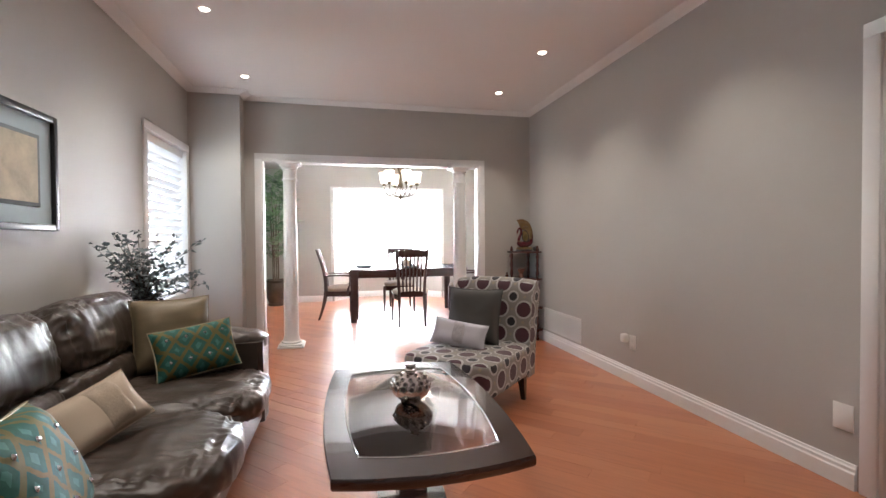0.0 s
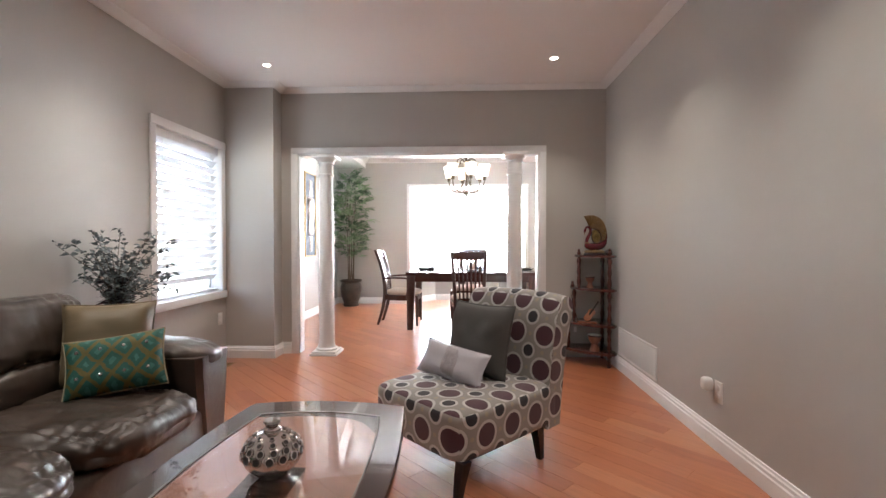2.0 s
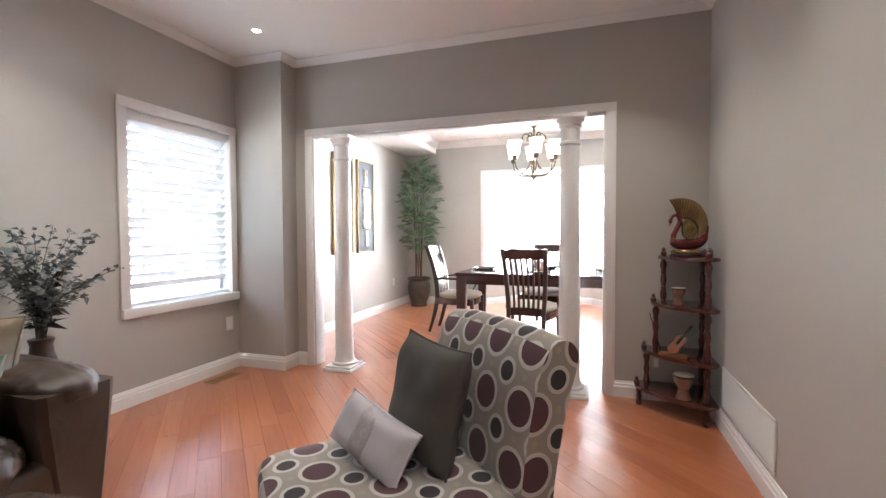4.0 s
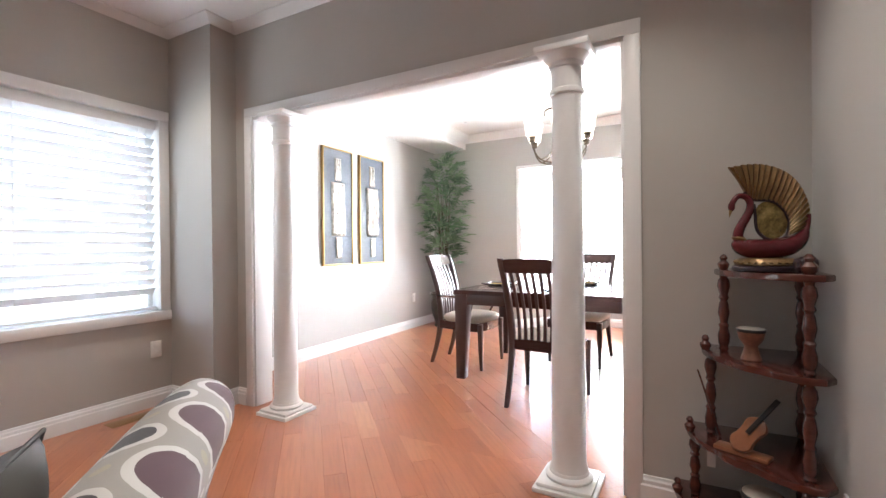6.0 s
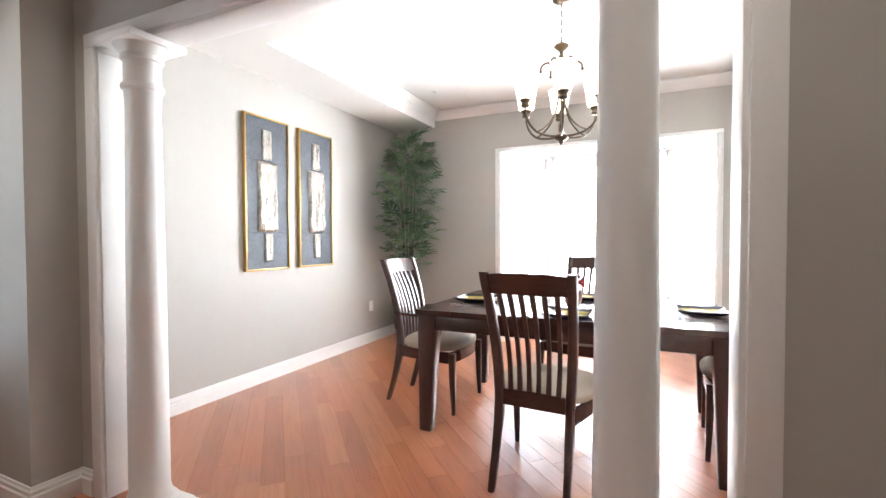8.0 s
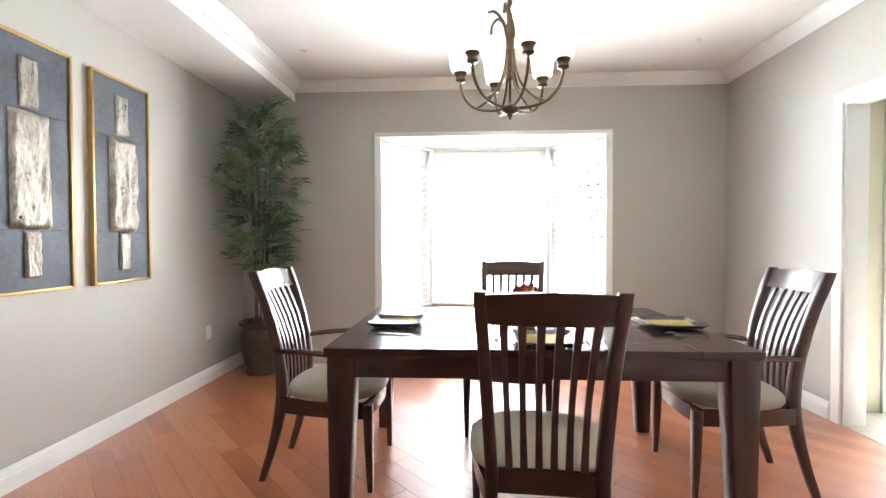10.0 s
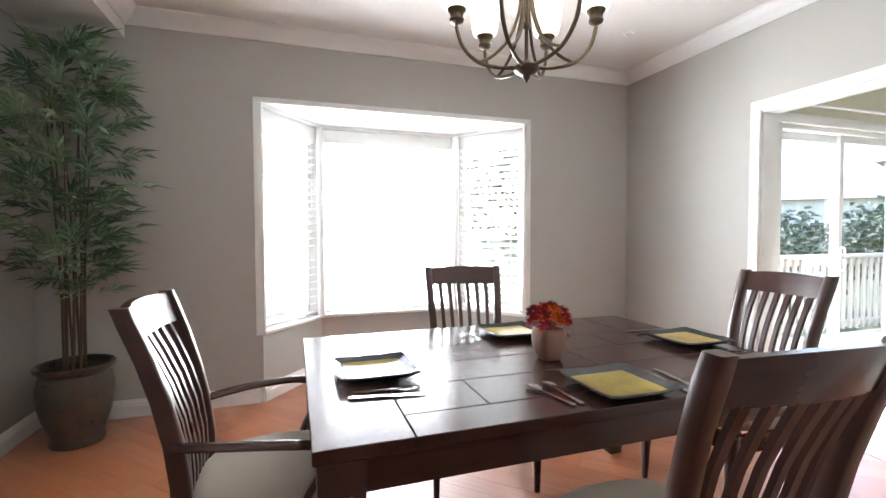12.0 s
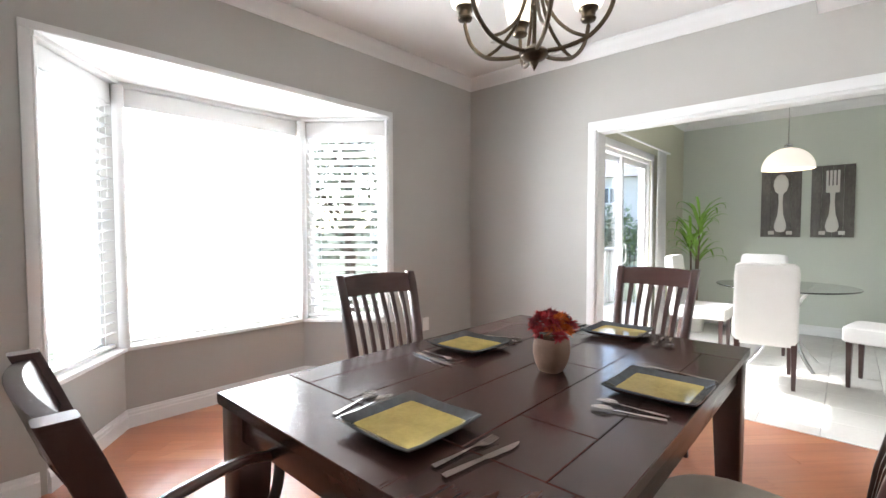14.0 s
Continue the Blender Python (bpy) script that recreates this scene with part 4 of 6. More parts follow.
def wall_vent():
    root = thing("wall_vent", EX, 4.79, 0.262, 180, "white enamelled return air grille above the baseboard", "vent")
    w, h = 0.41, 0.125
    for c in ((-w, w, h - 0.018, h), (-w, w, -h, -h + 0.018), (-w, -w + 0.02, -h + 0.018, h - 0.018), (w - 0.02, w, -h + 0.018, h - 0.018)):
        part("frame", box(B(), 0.0005, 0.01, c[0], c[1], c[2], c[3], 0.003), VENT_WHITE, root)
    part("backing", box(B(), 0.0005, 0.003, -w + 0.02, w - 0.02, -h + 0.018, h - 0.018), VENT_WHITE, root)
    bm = B()
    box(bm, -0.002, 0.006, -w + 0.02, w - 0.02, -0.0012, 0.0012, m=pose(0.005, 0, -h + 0.03, 0, 35, 0))
    first = part("slat", bm, VENT_WHITE, root)
    for i in range(1, 19):
        o = new("slat", first.data)
        o.parent = root
        o.location = (0, 0, i * 0.0108)


wall_vent()


def floor_vent():
    root = thing("floor_vent", -1.0, 5.08, 0.0, 0, "brown metal floor register set in the boards", "vent")
    metal = mat("bronze_register", (0.30, 0.19, 0.10), 0.4, 0.3)
    part("plate", box(B(), -0.06, 0.06, -0.15, 0.15, 0.0005, 0.004, 0.0015), metal, root)
    bm = B()
    box(bm, -0.042, 0.042, -0.003, 0.003, 0.0035, 0.0065, 0.001)
    first = part("bar", bm, metal, root)
    first.location = (0, -0.12, 0)
    for i in range(1, 17):
        o = new("bar", first.data)
        o.parent = root
        o.location = (0, -0.12 + i * 0.015, 0)


floor_vent()


# twiggy arrangement in a floor vase behind the sofa
VASE_DARK = mat("dark_glazed_vase", (0.06, 0.045, 0.035), 0.3, vary=0.3)
TWIG = mat("grey_twig", (0.12, 0.10, 0.085), 0.8, vary=0.25)
EUCA = mat("blue_grey_leaf", (0.15, 0.18, 0.18), 0.6, big=20, small=80, vary=0.4)
DARK_LEAF = mat("dark_dried_leaf", (0.028, 0.024, 0.026), 0.6, vary=0.4)


def add_leaf(bm, p, d, ln, wd, roll, fold=0.15):
    """One folded leaf blade in a bmesh, from p along d."""
    d = d.normalized()
    s = d.cross(Vector((0, 0, 1)))
    if s.length < 0.05:
        s = Vector((1, 0, 0))
    s.normalize()
    u = s.cross(d)
    s2 = s * math.cos(roll) + u * math.sin(roll)
    u2 = u * math.cos(roll) - s * math.sin(roll)
    a = bm.verts.new(p)
    z = bm.verts.new(p + d * ln - Vector((0, 0, 0.18 * ln)))
    m1 = bm.verts.new(p + d * ln * 0.45)
    l = bm.verts.new(p + d * ln * 0.45 + s2 * wd / 2 + u2 * fold * wd)
    r0 = bm.verts.new(p + d * ln * 0.45 - s2 * wd / 2 + u2 * fold * wd)
    for f in ((a, m1, l), (m1, z, l), (a, r0, m1), (m1, r0, z)):
        bm.faces.new(f)


def twig_vase(x, y):
    rg = random.Random(11)
    root = thing("twig_arrangement", x, y, 0, 0, "tall vase of grey leafy twigs behind the sofa", "arrangement")
    bm = B()
    lathe(bm, [(0.07, 0), (0.08, 0.01), (0.10, 0.15), (0.11, 0.30), (0.09, 0.45), (0.055, 0.55), (0.05, 0.60), (0.06, 0.63), (0.055, 0.635)], 28)
    part("vase", bm, VASE_DARK, root)
    leaves, dark = B(), B()
    for k in range(38):
        az = rg.uniform(0, 2 * math.pi)
        sp = rg.uniform(0.08, 0.40)
        top = rg.uniform(0.98, 1.32) - sp * 0.30
        p0 = Vector((rg.uniform(-0.02, 0.02), rg.uniform(-0.02, 0.02), 0.55))
        ex = max(-0.17, math.cos(az) * sp)
        tip = Vector((ex, math.sin(az) * sp, top))
        midp = p0.lerp(tip, 0.5) + Vector((-ex * 0.34, -math.sin(az) * sp * 0.34, 0.04))
        c = smoothcurve([p0, midp, tip], 6)
        bm = B()
        tube(bm, c, [0.004 - 0.003 * i / (len(c) - 1) for i in range(len(c))], 5)
        part("twig", bm, TWIG, root)
        for i, p in enumerate(c[4:], 4):
            for _ in range(4 if k % 4 else 3):
                d = Vector((rg.uniform(-1, 1), rg.uniform(-1, 1), rg.uniform(-0.2, 0.9)))
                if d.length < 0.2:
                    continue
                q = p + Vector((rg.uniform(-1, 1), rg.uniform(-1, 1), rg.uniform(-1, 1))) * 0.012
                if q.x < -0.17:
                    continue
                if k % 5 == 0 and i < 8:
                    add_leaf(dark, q, d + Vector((0.2, 0, 0)), rg.uniform(0.07, 0.13), 0.03, rg.uniform(-1, 1))
                else:
                    add_leaf(leaves, q, d, rg.uniform(0.030, 0.055), rg.uniform(0.019, 0.033), rg.uniform(-1, 1))
    tagged(part("leaves", leaves, EUCA, root, "small blue-grey leaves", smooth=False), kind="stuff")
    tagged(part("dark_leaves", dark, DARK_LEAF, root, "dark dried leaves", smooth=False), kind="stuff")


twig_vase(-0.93, 3.75)


# corner shelf with its ornaments
def corner_shelf():
    root = thing("corner_shelf", EX, NY, 0, 0, "mahogany corner shelf with scalloped tiers and turned posts", "shelf")
    tiers = [(0.14, 0.445, 0.45), (0.395, 0.40, 0.44), (0.725, 0.345, 0.43), (1.04, 0.30, 0.42)]
    posts = []
    for z, a, b in tiers:
        bm = B()
        pts = [(-0.015, -0.015), (-a - 0.01, -0.015), (-a - 0.025, -0.10)]
        p0, p1 = Vector((-a - 0.025, -0.14)), Vector((-0.085, -b - 0.02))
        for k in range(21):
            t = k / 20
            c = p0.lerp(p1, t)
            bowed = 0.05 * math.sin(math.pi * t) + 0.012 * math.sin(3 * math.pi * t) ** 2 - 0.008
            nrm = Vector((-(p1 - p0).y, (p1 - p0).x)).normalized()
            if nrm.dot(Vector((-1, -1))) < 0:
                nrm = -nrm
            c = c + nrm * bowed
            pts.append((c.x, c.y))
        pts += [(-0.05, -b - 0.012), (-0.018, -b + 0.03)]
        prism(bm, pts, z - 0.022, z, 0.005)
        part("tier", bm, MAHOGANY, root)

    def spindle(x, y, z0, z1, finial):
        ln = z1 - z0
        prof = [(0.012, 0), (0.017, 0.03), (0.013, 0.06), (0.018, 0.10), (0.020, 0.2), (0.014, 0.30), (0.017, 0.34), (0.012, 0.37), (0.019, 0.5), (0.015, 0.62), (0.011, 0.66), (0.017, 0.70), (0.013, 0.74), (0.021, 0.85), (0.018, 0.93), (0.012, 0.96), (0.015, 1.0)]
        bm = B()
        lathe(bm, [(rr * 1.05, z0 + f * ln) for rr, f in prof], 14, pose(x, y, 0))
        part("post", bm, MAHOGANY, root)
        if finial:
            bm = B()
            lathe(bm, [(0.012, z1), (0.018, z1 + 0.012), (0.019, z1 + 0.022), (0.010, z1 + 0.034), (0.013, z1 + 0.042), (0.008, z1 + 0.052), (0.002, z1 + 0.055)], 14, pose(x, y, 0))
            part("finial", bm, MAHOGANY, root)
    zs = [0.0] + [t[0] for t in tiers]
    for i, (z, a, b) in enumerate(tiers):
        lo = zs[i]
        spindle(-a + 0.005, -0.13, lo + (0.0 if i == 0 else 0.0), z - 0.0215, False)
        bm = B()
        lathe(bm, [(0.013, z - 0.001), (0.019, z + 0.012), (0.020, z + 0.022), (0.010, z + 0.034), (0.014, z + 0.044), (0.008, z + 0.055), (0.002, z + 0.058)], 14, pose(-a - 0.012 if i < 3 else -a + 0.005, -0.135 if i < 3 else -0.13, 0))
        part("finial", bm, MAHOGANY, root)
        spindle(-0.085, -0.405, lo, z - 0.0215, False)
        spindle(-0.04, -0.04, lo, z - 0.0215, False)
    bm = B()
    lathe(bm, [(0.014, 1.039), (0.022, 1.053), (0.023, 1.065), (0.012, 1.079), (0.016, 1.091), (0.008, 1.103), (0.002, 1.105)], 14, pose(-0.085, -0.405, 0))
    part("finial", bm, MAHOGANY, root)


corner_shelf()

CRIMSON = mat("crimson_lacquer", (0.10, 0.012, 0.018), 0.25, big=12, small=60, vary=0.3)
GOLD = mat("old_gold_paint", (0.22, 0.135, 0.055), 0.35, 0.5, big=25, small=90, vary=0.35, bump=0.3)
MOSAIC = mat("gold_mosaic", (0.26, 0.19, 0.065), 0.4, 0.4, big=40, small=110, vary=0.7, bump=0.6, bdist=0.004)
DARKBASE = mat("dark_plinth", (0.03, 0.016, 0.022), 0.35)


def fan_bird(x, y, z, rz):
    """A decorative long-necked bird with a ribbed fan tail, one plain mesh for each finish."""
    root = thing("bird_ornament", x, y, z, rz, "crimson and gold ornament of a long-necked bird with fan tail", "ornament")
    root.scale = (0.94, 0.94, 0.97)
    # local: the bird looks along -x, seen from -y
    bm = B()
    lathe(bm, [(0.098, 0), (0.108, 0.004), (0.108, 0.016), (0.098, 0.021)], 32)
    part("plinth", bm, DARKBASE, root)
    bm = B()
    lathe(bm, [(0.094, 0.0205), (0.101, 0.026), (0.094, 0.042), (0.084, 0.048)], 32)
    for k in range(26):
        a = 2 * math.pi * k / 26
        lathe(bm, [(0.003, -0.005), (0.010, 0.0), (0.003, 0.007)], 6, pose(0.096 * math.cos(a), 0.096 * math.sin(a), 0.033))
    part("gold_band", bm, GOLD, root, "gilded ornamental band")
    # boat-shaped body that sweeps up into the tail, and the curved neck
    bm = B()
    hull = smoothcurve([(-0.106, 0, 0.112), (-0.085, 0, 0.090), (-0.03, 0, 0.080), (0.05, 0, 0.083), (0.11, 0, 0.106), (0.142, 0, 0.150), (0.152, 0, 0.205)], 5)
    rads = []
    for i in range(len(hull)):
        t = i / (len(hull) - 1)
        rads.append(0.008 + 0.030 * math.sin(math.pi * min(1.0, t * 1.15 + 0.03)) ** 0.7 if t < 0.82 else 0.008 + 0.02 * (1 - t))
    tube(bm, hull, rads, 14, flat=1.25, ref=(0, 1, 0))
    neck = smoothcurve([(-0.094, 0, 0.105), (-0.098, 0, 0.135), (-0.085, 0, 0.168), (-0.062, 0, 0.208), (-0.053, 0, 0.240), (-0.066, 0, 0.268), (-0.096, 0, 0.274), (-0.116, 0, 0.252), (-0.121, 0, 0.232)], 6)
    tube(bm, neck, [0.019 - 0.009 * min(1, 1.3 * i / (len(neck) - 1)) for i in range(len(neck))], 10, ref=(0, 1, 0))
    puff(bm, -0.121, 0, 0.236, 0.012, 0.011, 0.018, 4, 2)
    part("body", bm, CRIMSON, root)
    bm = B()
    lathe(bm, [(0.006, 0), (0.004, -0.014), (0.001, -0.026)], 8, pose(-0.124, 0, 0.222, 0, 12, 0))
    part("beak", bm, GOLD, root, "small gilded beak")
    bm = B()
    lathe(bm, [(0.020, -0.007), (0.027, 0.0), (0.020, 0.007)], 12, pose(-0.094, 0, 0.118, 0, 12, 0))
    part("collar", bm, GOLD, root, "gilded collar")
    # pleated fan between an outer and an inner arc
    outer = smoothcurve([(-0.135, 0, 0.377), (-0.07, 0, 0.387), (-0.005, 0, 0.386), (0.06, 0, 0.365), (0.107, 0, 0.328), (0.14, 0, 0.274), (0.155, 0, 0.219), (0.150, 0, 0.163)], 6)
    inner = smoothcurve([(-0.075, 0, 0.290), (-0.058, 0, 0.268), (-0.033, 0, 0.259), (0.019, 0, 0.255), (0.058, 0, 0.230), (0.080, 0, 0.192), (0.083, 0, 0.155), (0.076, 0, 0.128)], 6)
    bm = B()
    rows = []
    for k, (p, q) in enumerate(zip(inner, outer)):
        rib = 0.005 * (1 if k % 2 else -1)
        tip = q + (q - p).normalized() * (0.004 if k % 2 else -0.002)
        mid = p.lerp(tip, 0.5) + Vector((0, -0.006, 0))
        rows.append([bm.verts.new((c.x, c.y + rib * f + d, c.z)) for c, f, d in ((p, 0.4, -0.005), (mid, 0.8, -0.004), (tip, 1.0, -0.003), (tip, 1.0, 0.003), (mid, 0.8, 0.004), (p, 0.4, 0.005))])
    for p, q in zip(rows, rows[1:]):
        for j in range(6):
            bm.faces.new((p[j], p[(j + 1) % 6], q[(j + 1) % 6], q[j]))
    bm.faces.new(rows[0][::-1])
    bm.faces.new(rows[-1])
    part("fan_tail", bm, GOLD, root, "ribbed gold fan tail")
    loop = list(inner) + smoothcurve([inner[-1], (0.045, 0, 0.112), (0.0, 0, 0.120), (-0.03, 0, 0.150), (-0.036, 0, 0.20), (-0.040, 0, 0.245)], 5)[1:]
    bm = B()
    tube(bm, loop, 0.006, 6, ref=(0, 1, 0))
    part("tail_rim", bm, DARKBASE, root)
    bm = B()
    puff(bm, 0.022, 0.002, 0.186, 0.060, 0.008, 0.070, 12, 2.6, 0.008, 40)
    part("panel", bm, MOSAIC, root, "mottled gold mosaic panel")


fan_bird(EX - 0.175, NY - 0.235, 1.0405, 24)


def drum(x, y, z, sc=1.0, label="small carved wooden goblet drum on the corner shelf"):
    root = thing("goblet_drum", x, y, z, 0, label, "ornament")
    root.scale = (sc, sc, sc)
    carved = mat("carved_drum_wood", (0.20, 0.085, 0.05), 0.45, big=30, small=90, vary=0.35, bump=0.4)
    skin = mat("drum_skin", (0.52, 0.47, 0.40), 0.7)
    bm = B()
    lathe(bm, [(0.038, 0), (0.040, 0.004), (0.034, 0.02), (0.026, 0.05), (0.025, 0.06), (0.034, 0.072), (0.046, 0.09), (0.052, 0.118), (0.053, 0.13)], 24)
    part("body", bm, carved, root)
    bm = B()
    lathe(bm, [(0.054, 0.122), (0.056, 0.128), (0.054, 0.134), (0.050, 0.1345)], 24)
    part("rim", bm, BLACK_FRAME, root)
    bm = B()
    lathe(bm, [(0.050, 0.132), (0.050, 0.1365), (0.01, 0.137)], 24)
    part("skin", bm, skin, root, "pale drum skin")


drum(EX - 0.22, NY - 0.25, 0.7255, 0.82)
drum(EX - 0.20, NY - 0.34, 0.1405, 1.15, "carved wooden stool-shaped ornament on the lowest tier")


def violin(x, y, z, rz):
    root = thing("violin_ornament", x, y, z, rz, "small carved wooden violin ornament on a base", "ornament")
    vw = mat("violin_varnish", (0.26, 0.10, 0.045), 0.3, vary=0.2)
    part("base", box(B(), -0.085, 0.085, -0.03, 0.03, 0, 0.014, 0.003), vw, root)
    pts = []
    for k in range(40):
        a = 2 * math.pi * k / 40
        rr = 0.045 + 0.012 * math.cos(2 * a) - 0.006 * math.cos(4 * a)
        pts.append((rr * math.sin(a) * 0.95, 0.062 * math.cos(a) * (1 + 0.12 * math.cos(2 * a))))
    mt = pose(0.02, 0, 0.075, 62, 0, 0) @ pose(0, 0, 0, 0, 0, -28)
    bm = B()
    prism(bm, pts, -0.012, 0.012, 0.003, mt)
    part("body", bm, vw, root)
    bm = B()
    box(bm, -0.008, 0.008, 0.0, 0.155, 0.010, 0.020, 0.002, mt)
    part("neck", bm, BLACK_FRAME, root, "black fingerboard")


violin(EX - 0.25, NY - 0.28, 0.3955, -25)
bm = B()
tube(bm, [(EX - 0.385, NY - 0.19, 0.655), (EX - 0.31, NY - 0.14, 0.397)], [0.003, 0.005], 6)
solo("violin_bow", bm, MAHOGANY, "thin dark wooden bow leaning on the shelf", "ornament")
bm = B()
puff(bm, EX - 0.085, NY - 0.36, 1.069, 0.035, 0.04, 0.029, 8, 2.5, 0.008, 40)
solo("trinket", bm, DARKBASE, "dark lumpy trinket beside the bird ornament", "ornament")


bm = B()
box(bm, EX - 0.355, EX - 0.327, NY - 0.181, NY - 0.180, 0.285, 0.343)
tube(bm, [(EX - 0.341, NY - 0.1805, 0.341), (EX - 0.341, NY - 0.178, 0.374)], 0.0012, 5)
solo("paper_tag", bm, PLASTIC, "small white paper tag hanging under a shelf tier", "tag")


# ---- dining room ----
def dining_chair(arms):
    """Local: the seat faces +y, feet at z 0."""
    root = thing("dining_chair", label="dark espresso wooden dining chair with slatted back and beige seat", category="chair", group="chairs round the dining table")
    top, hw = 1.04, 0.192

    def spine(z):
        """How far back the rear post stands at height z."""
        if z < 0.45:
            return -0.215 - 0.105 * (1 - z / 0.45) ** 1.5
        t = (z - 0.45) / (top - 0.45)
        return -0.215 + 0.012 * math.sin(math.pi * t) - 0.125 * t ** 1.5

    def half(z):
        """Half the width between the rear posts at height z: they spread upwards."""
        return hw * (0.84 + 0.18 * max(0.0, min(1.0, (z - 0.42) / (top - 0.42))) + 0.03 * max(0.0, 1 - z / 0.42))

    for s in (-1, 1):
        bm = B()
        zs = [0, 0.06, 0.14, 0.24, 0.34, 0.44, 0.54, 0.66, 0.78, 0.9, 1.0, top + 0.01]
        bar(bm, [(s * (half(z) + 0.010), spine(z), z) for z in zs],
            [0.014 + 0.006 * min(1, z / 0.4) - 0.004 * max(0, z - 0.6) for z in zs], [0.016 + 0.010 * min(1, z / 0.4) - 0.008 * max(0, z - 0.5) for z in zs])
        bmesh.ops.bevel(bm, geom=[ed for ed in bm.edges if abs(ed.verts[0].co.z - ed.verts[1].co.z) > 0.02], offset=0.004, segments=1, affect="EDGES")
        part("rear_leg", bm, ESPRESSO_V, root, angle=60)
    for s in (-1, 1):
        bm = B()
        bar(bm, [(s * 0.245, 0.245, 0), (s * 0.245, 0.24, 0.2), (s * 0.242, 0.235, 0.42)], [0.012, 0.017, 0.022], [0.012, 0.017, 0.022])
        bmesh.ops.bevel(bm, geom=[ed for ed in bm.edges if abs(ed.verts[0].co.z - ed.verts[1].co.z) > 0.02], offset=0.004, segments=1, affect="EDGES")
        part("front_leg", bm, ESPRESSO_V, root, angle=60)

    def rail(nm, z0, z1, thick, bow):
        bm = B()
        n = 8
        rows = []
        for i in range(n + 1):
            u = 2 * i / n - 1
            rows.append([bm.verts.new((u * half(z), spine(z) - bow * (1 - u * u) + d, z + 0.010 * (1 - u * u) * (z == z1))) for z, d in ((z0, -thick), (z0, thick), (z1, thick), (z1, -thick))])
        for p, q in zip(rows, rows[1:]):
            for j in range(4):
                bm.faces.new((p[j], p[(j + 1) % 4], q[(j + 1) % 4], q[j]))
        bm.faces.new(rows[0][::-1])
        bm.faces.new(rows[-1])
        part(nm, bm, ESPRESSO, root)
    rail("top_rail", top - 0.092, top, 0.011, 0.028)
    rail("back_rail", 0.395, 0.462, 0.012, 0.0)
    for i in range(6):
        u = (i + 1) / 7 * 2 - 1
        bm = B()
        zs = [0.455, 0.52, 0.6, 0.7, 0.8, 0.88, top - 0.088]
        bar(bm, [(u * half(z), spine(z) - 0.028 * (1 - u * u) * ((z - 0.45) / 0.48) + 0.016 * math.sin(math.pi * (z - 0.45) / 0.48), z) for z in zs], [0.0125 - 0.003 * math.sin(math.pi * (z - 0.45) / 0.5) for z in zs], [0.0075] * 7)
        part("back_slat", bm, ESPRESSO_V, root, angle=60)
    corners = [(-0.185, -0.215), (-0.245, 0.22), (0.245, 0.22), (0.185, -0.215)]
    for (ax, ay), (bx, by), bow in zip(corners, corners[1:], (0.018, 0.03, 0.018)):
        bm = B()
        out = Vector((-(by - ay), bx - ax)).normalized()
        rows = []
        for i in range(9):
            t = i / 8
            c = Vector((ax, ay)).lerp(Vector((bx, by)), t) + out * bow * 4 * t * (1 - t)
            rows.append([bm.verts.new((c.x + out.x * d, c.y + out.y * d, z)) for d, z in ((-0.009, 0.35), (0.009, 0.35), (0.011, 0.425), (-0.009, 0.425))])
        for p, q in zip(rows, rows[1:]):
            for j in range(4):
                bm.faces.new((p[j], p[(j + 1) % 4], q[(j + 1) % 4], q[j]))
        bm.faces.new(rows[0][::-1])
        bm.faces.new(rows[-1])
        part("apron", bm, ESPRESSO, root)
    bm = B()
    puff(bm, 0, 0.03, 0.452, 0.258, 0.25, 0.05, 16, 2.7, 0.002, 8)
    part("seat", bm, SEAT_FABRIC, root, "padded beige fabric seat")
    if arms:
        for s in (-1, 1):
            bm = B()
            c = smoothcurve([(s * 0.196, spine(0.66), 0.655), (s * 0.250, -0.10, 0.665), (s * 0.290, 0.06, 0.665), (s * 0.288, 0.15, 0.650), (s * 0.280, 0.185, 0.625)], 5)
            tube(bm, c, 0.021, 10, flat=0.62)
            part("armrest", bm, ESPRESSO, root)
            bm = B()
            c = smoothcurve([(s * 0.283, 0.17, 0.640), (s * 0.278, 0.155, 0.56), (s * 0.262, 0.11, 0.47), (s * 0.248, 0.10, 0.37)], 5)
            tube(bm, c, [0.017] * len(c), 8, flat=0.75)
            part("arm_support", bm, ESPRESSO_V, root)
    return root


arm_chair = dining_chair(True)
tagged(arm_chair, "espresso wooden dining armchair with slatted back and beige seat")
arm_chair.matrix_basis = pose(0.365, 7.445, 0, 0, 0, -91)
copy_thing(arm_chair, pose(2.365, 7.42, 0, 0, 0, 87))
side_chair = dining_chair(False)
side_chair.matrix_basis = pose(1.335, 6.735, 0, 0, 0, -4)
copy_thing(side_chair, pose(1.345, 8.02, 0, 0, 0, 171))


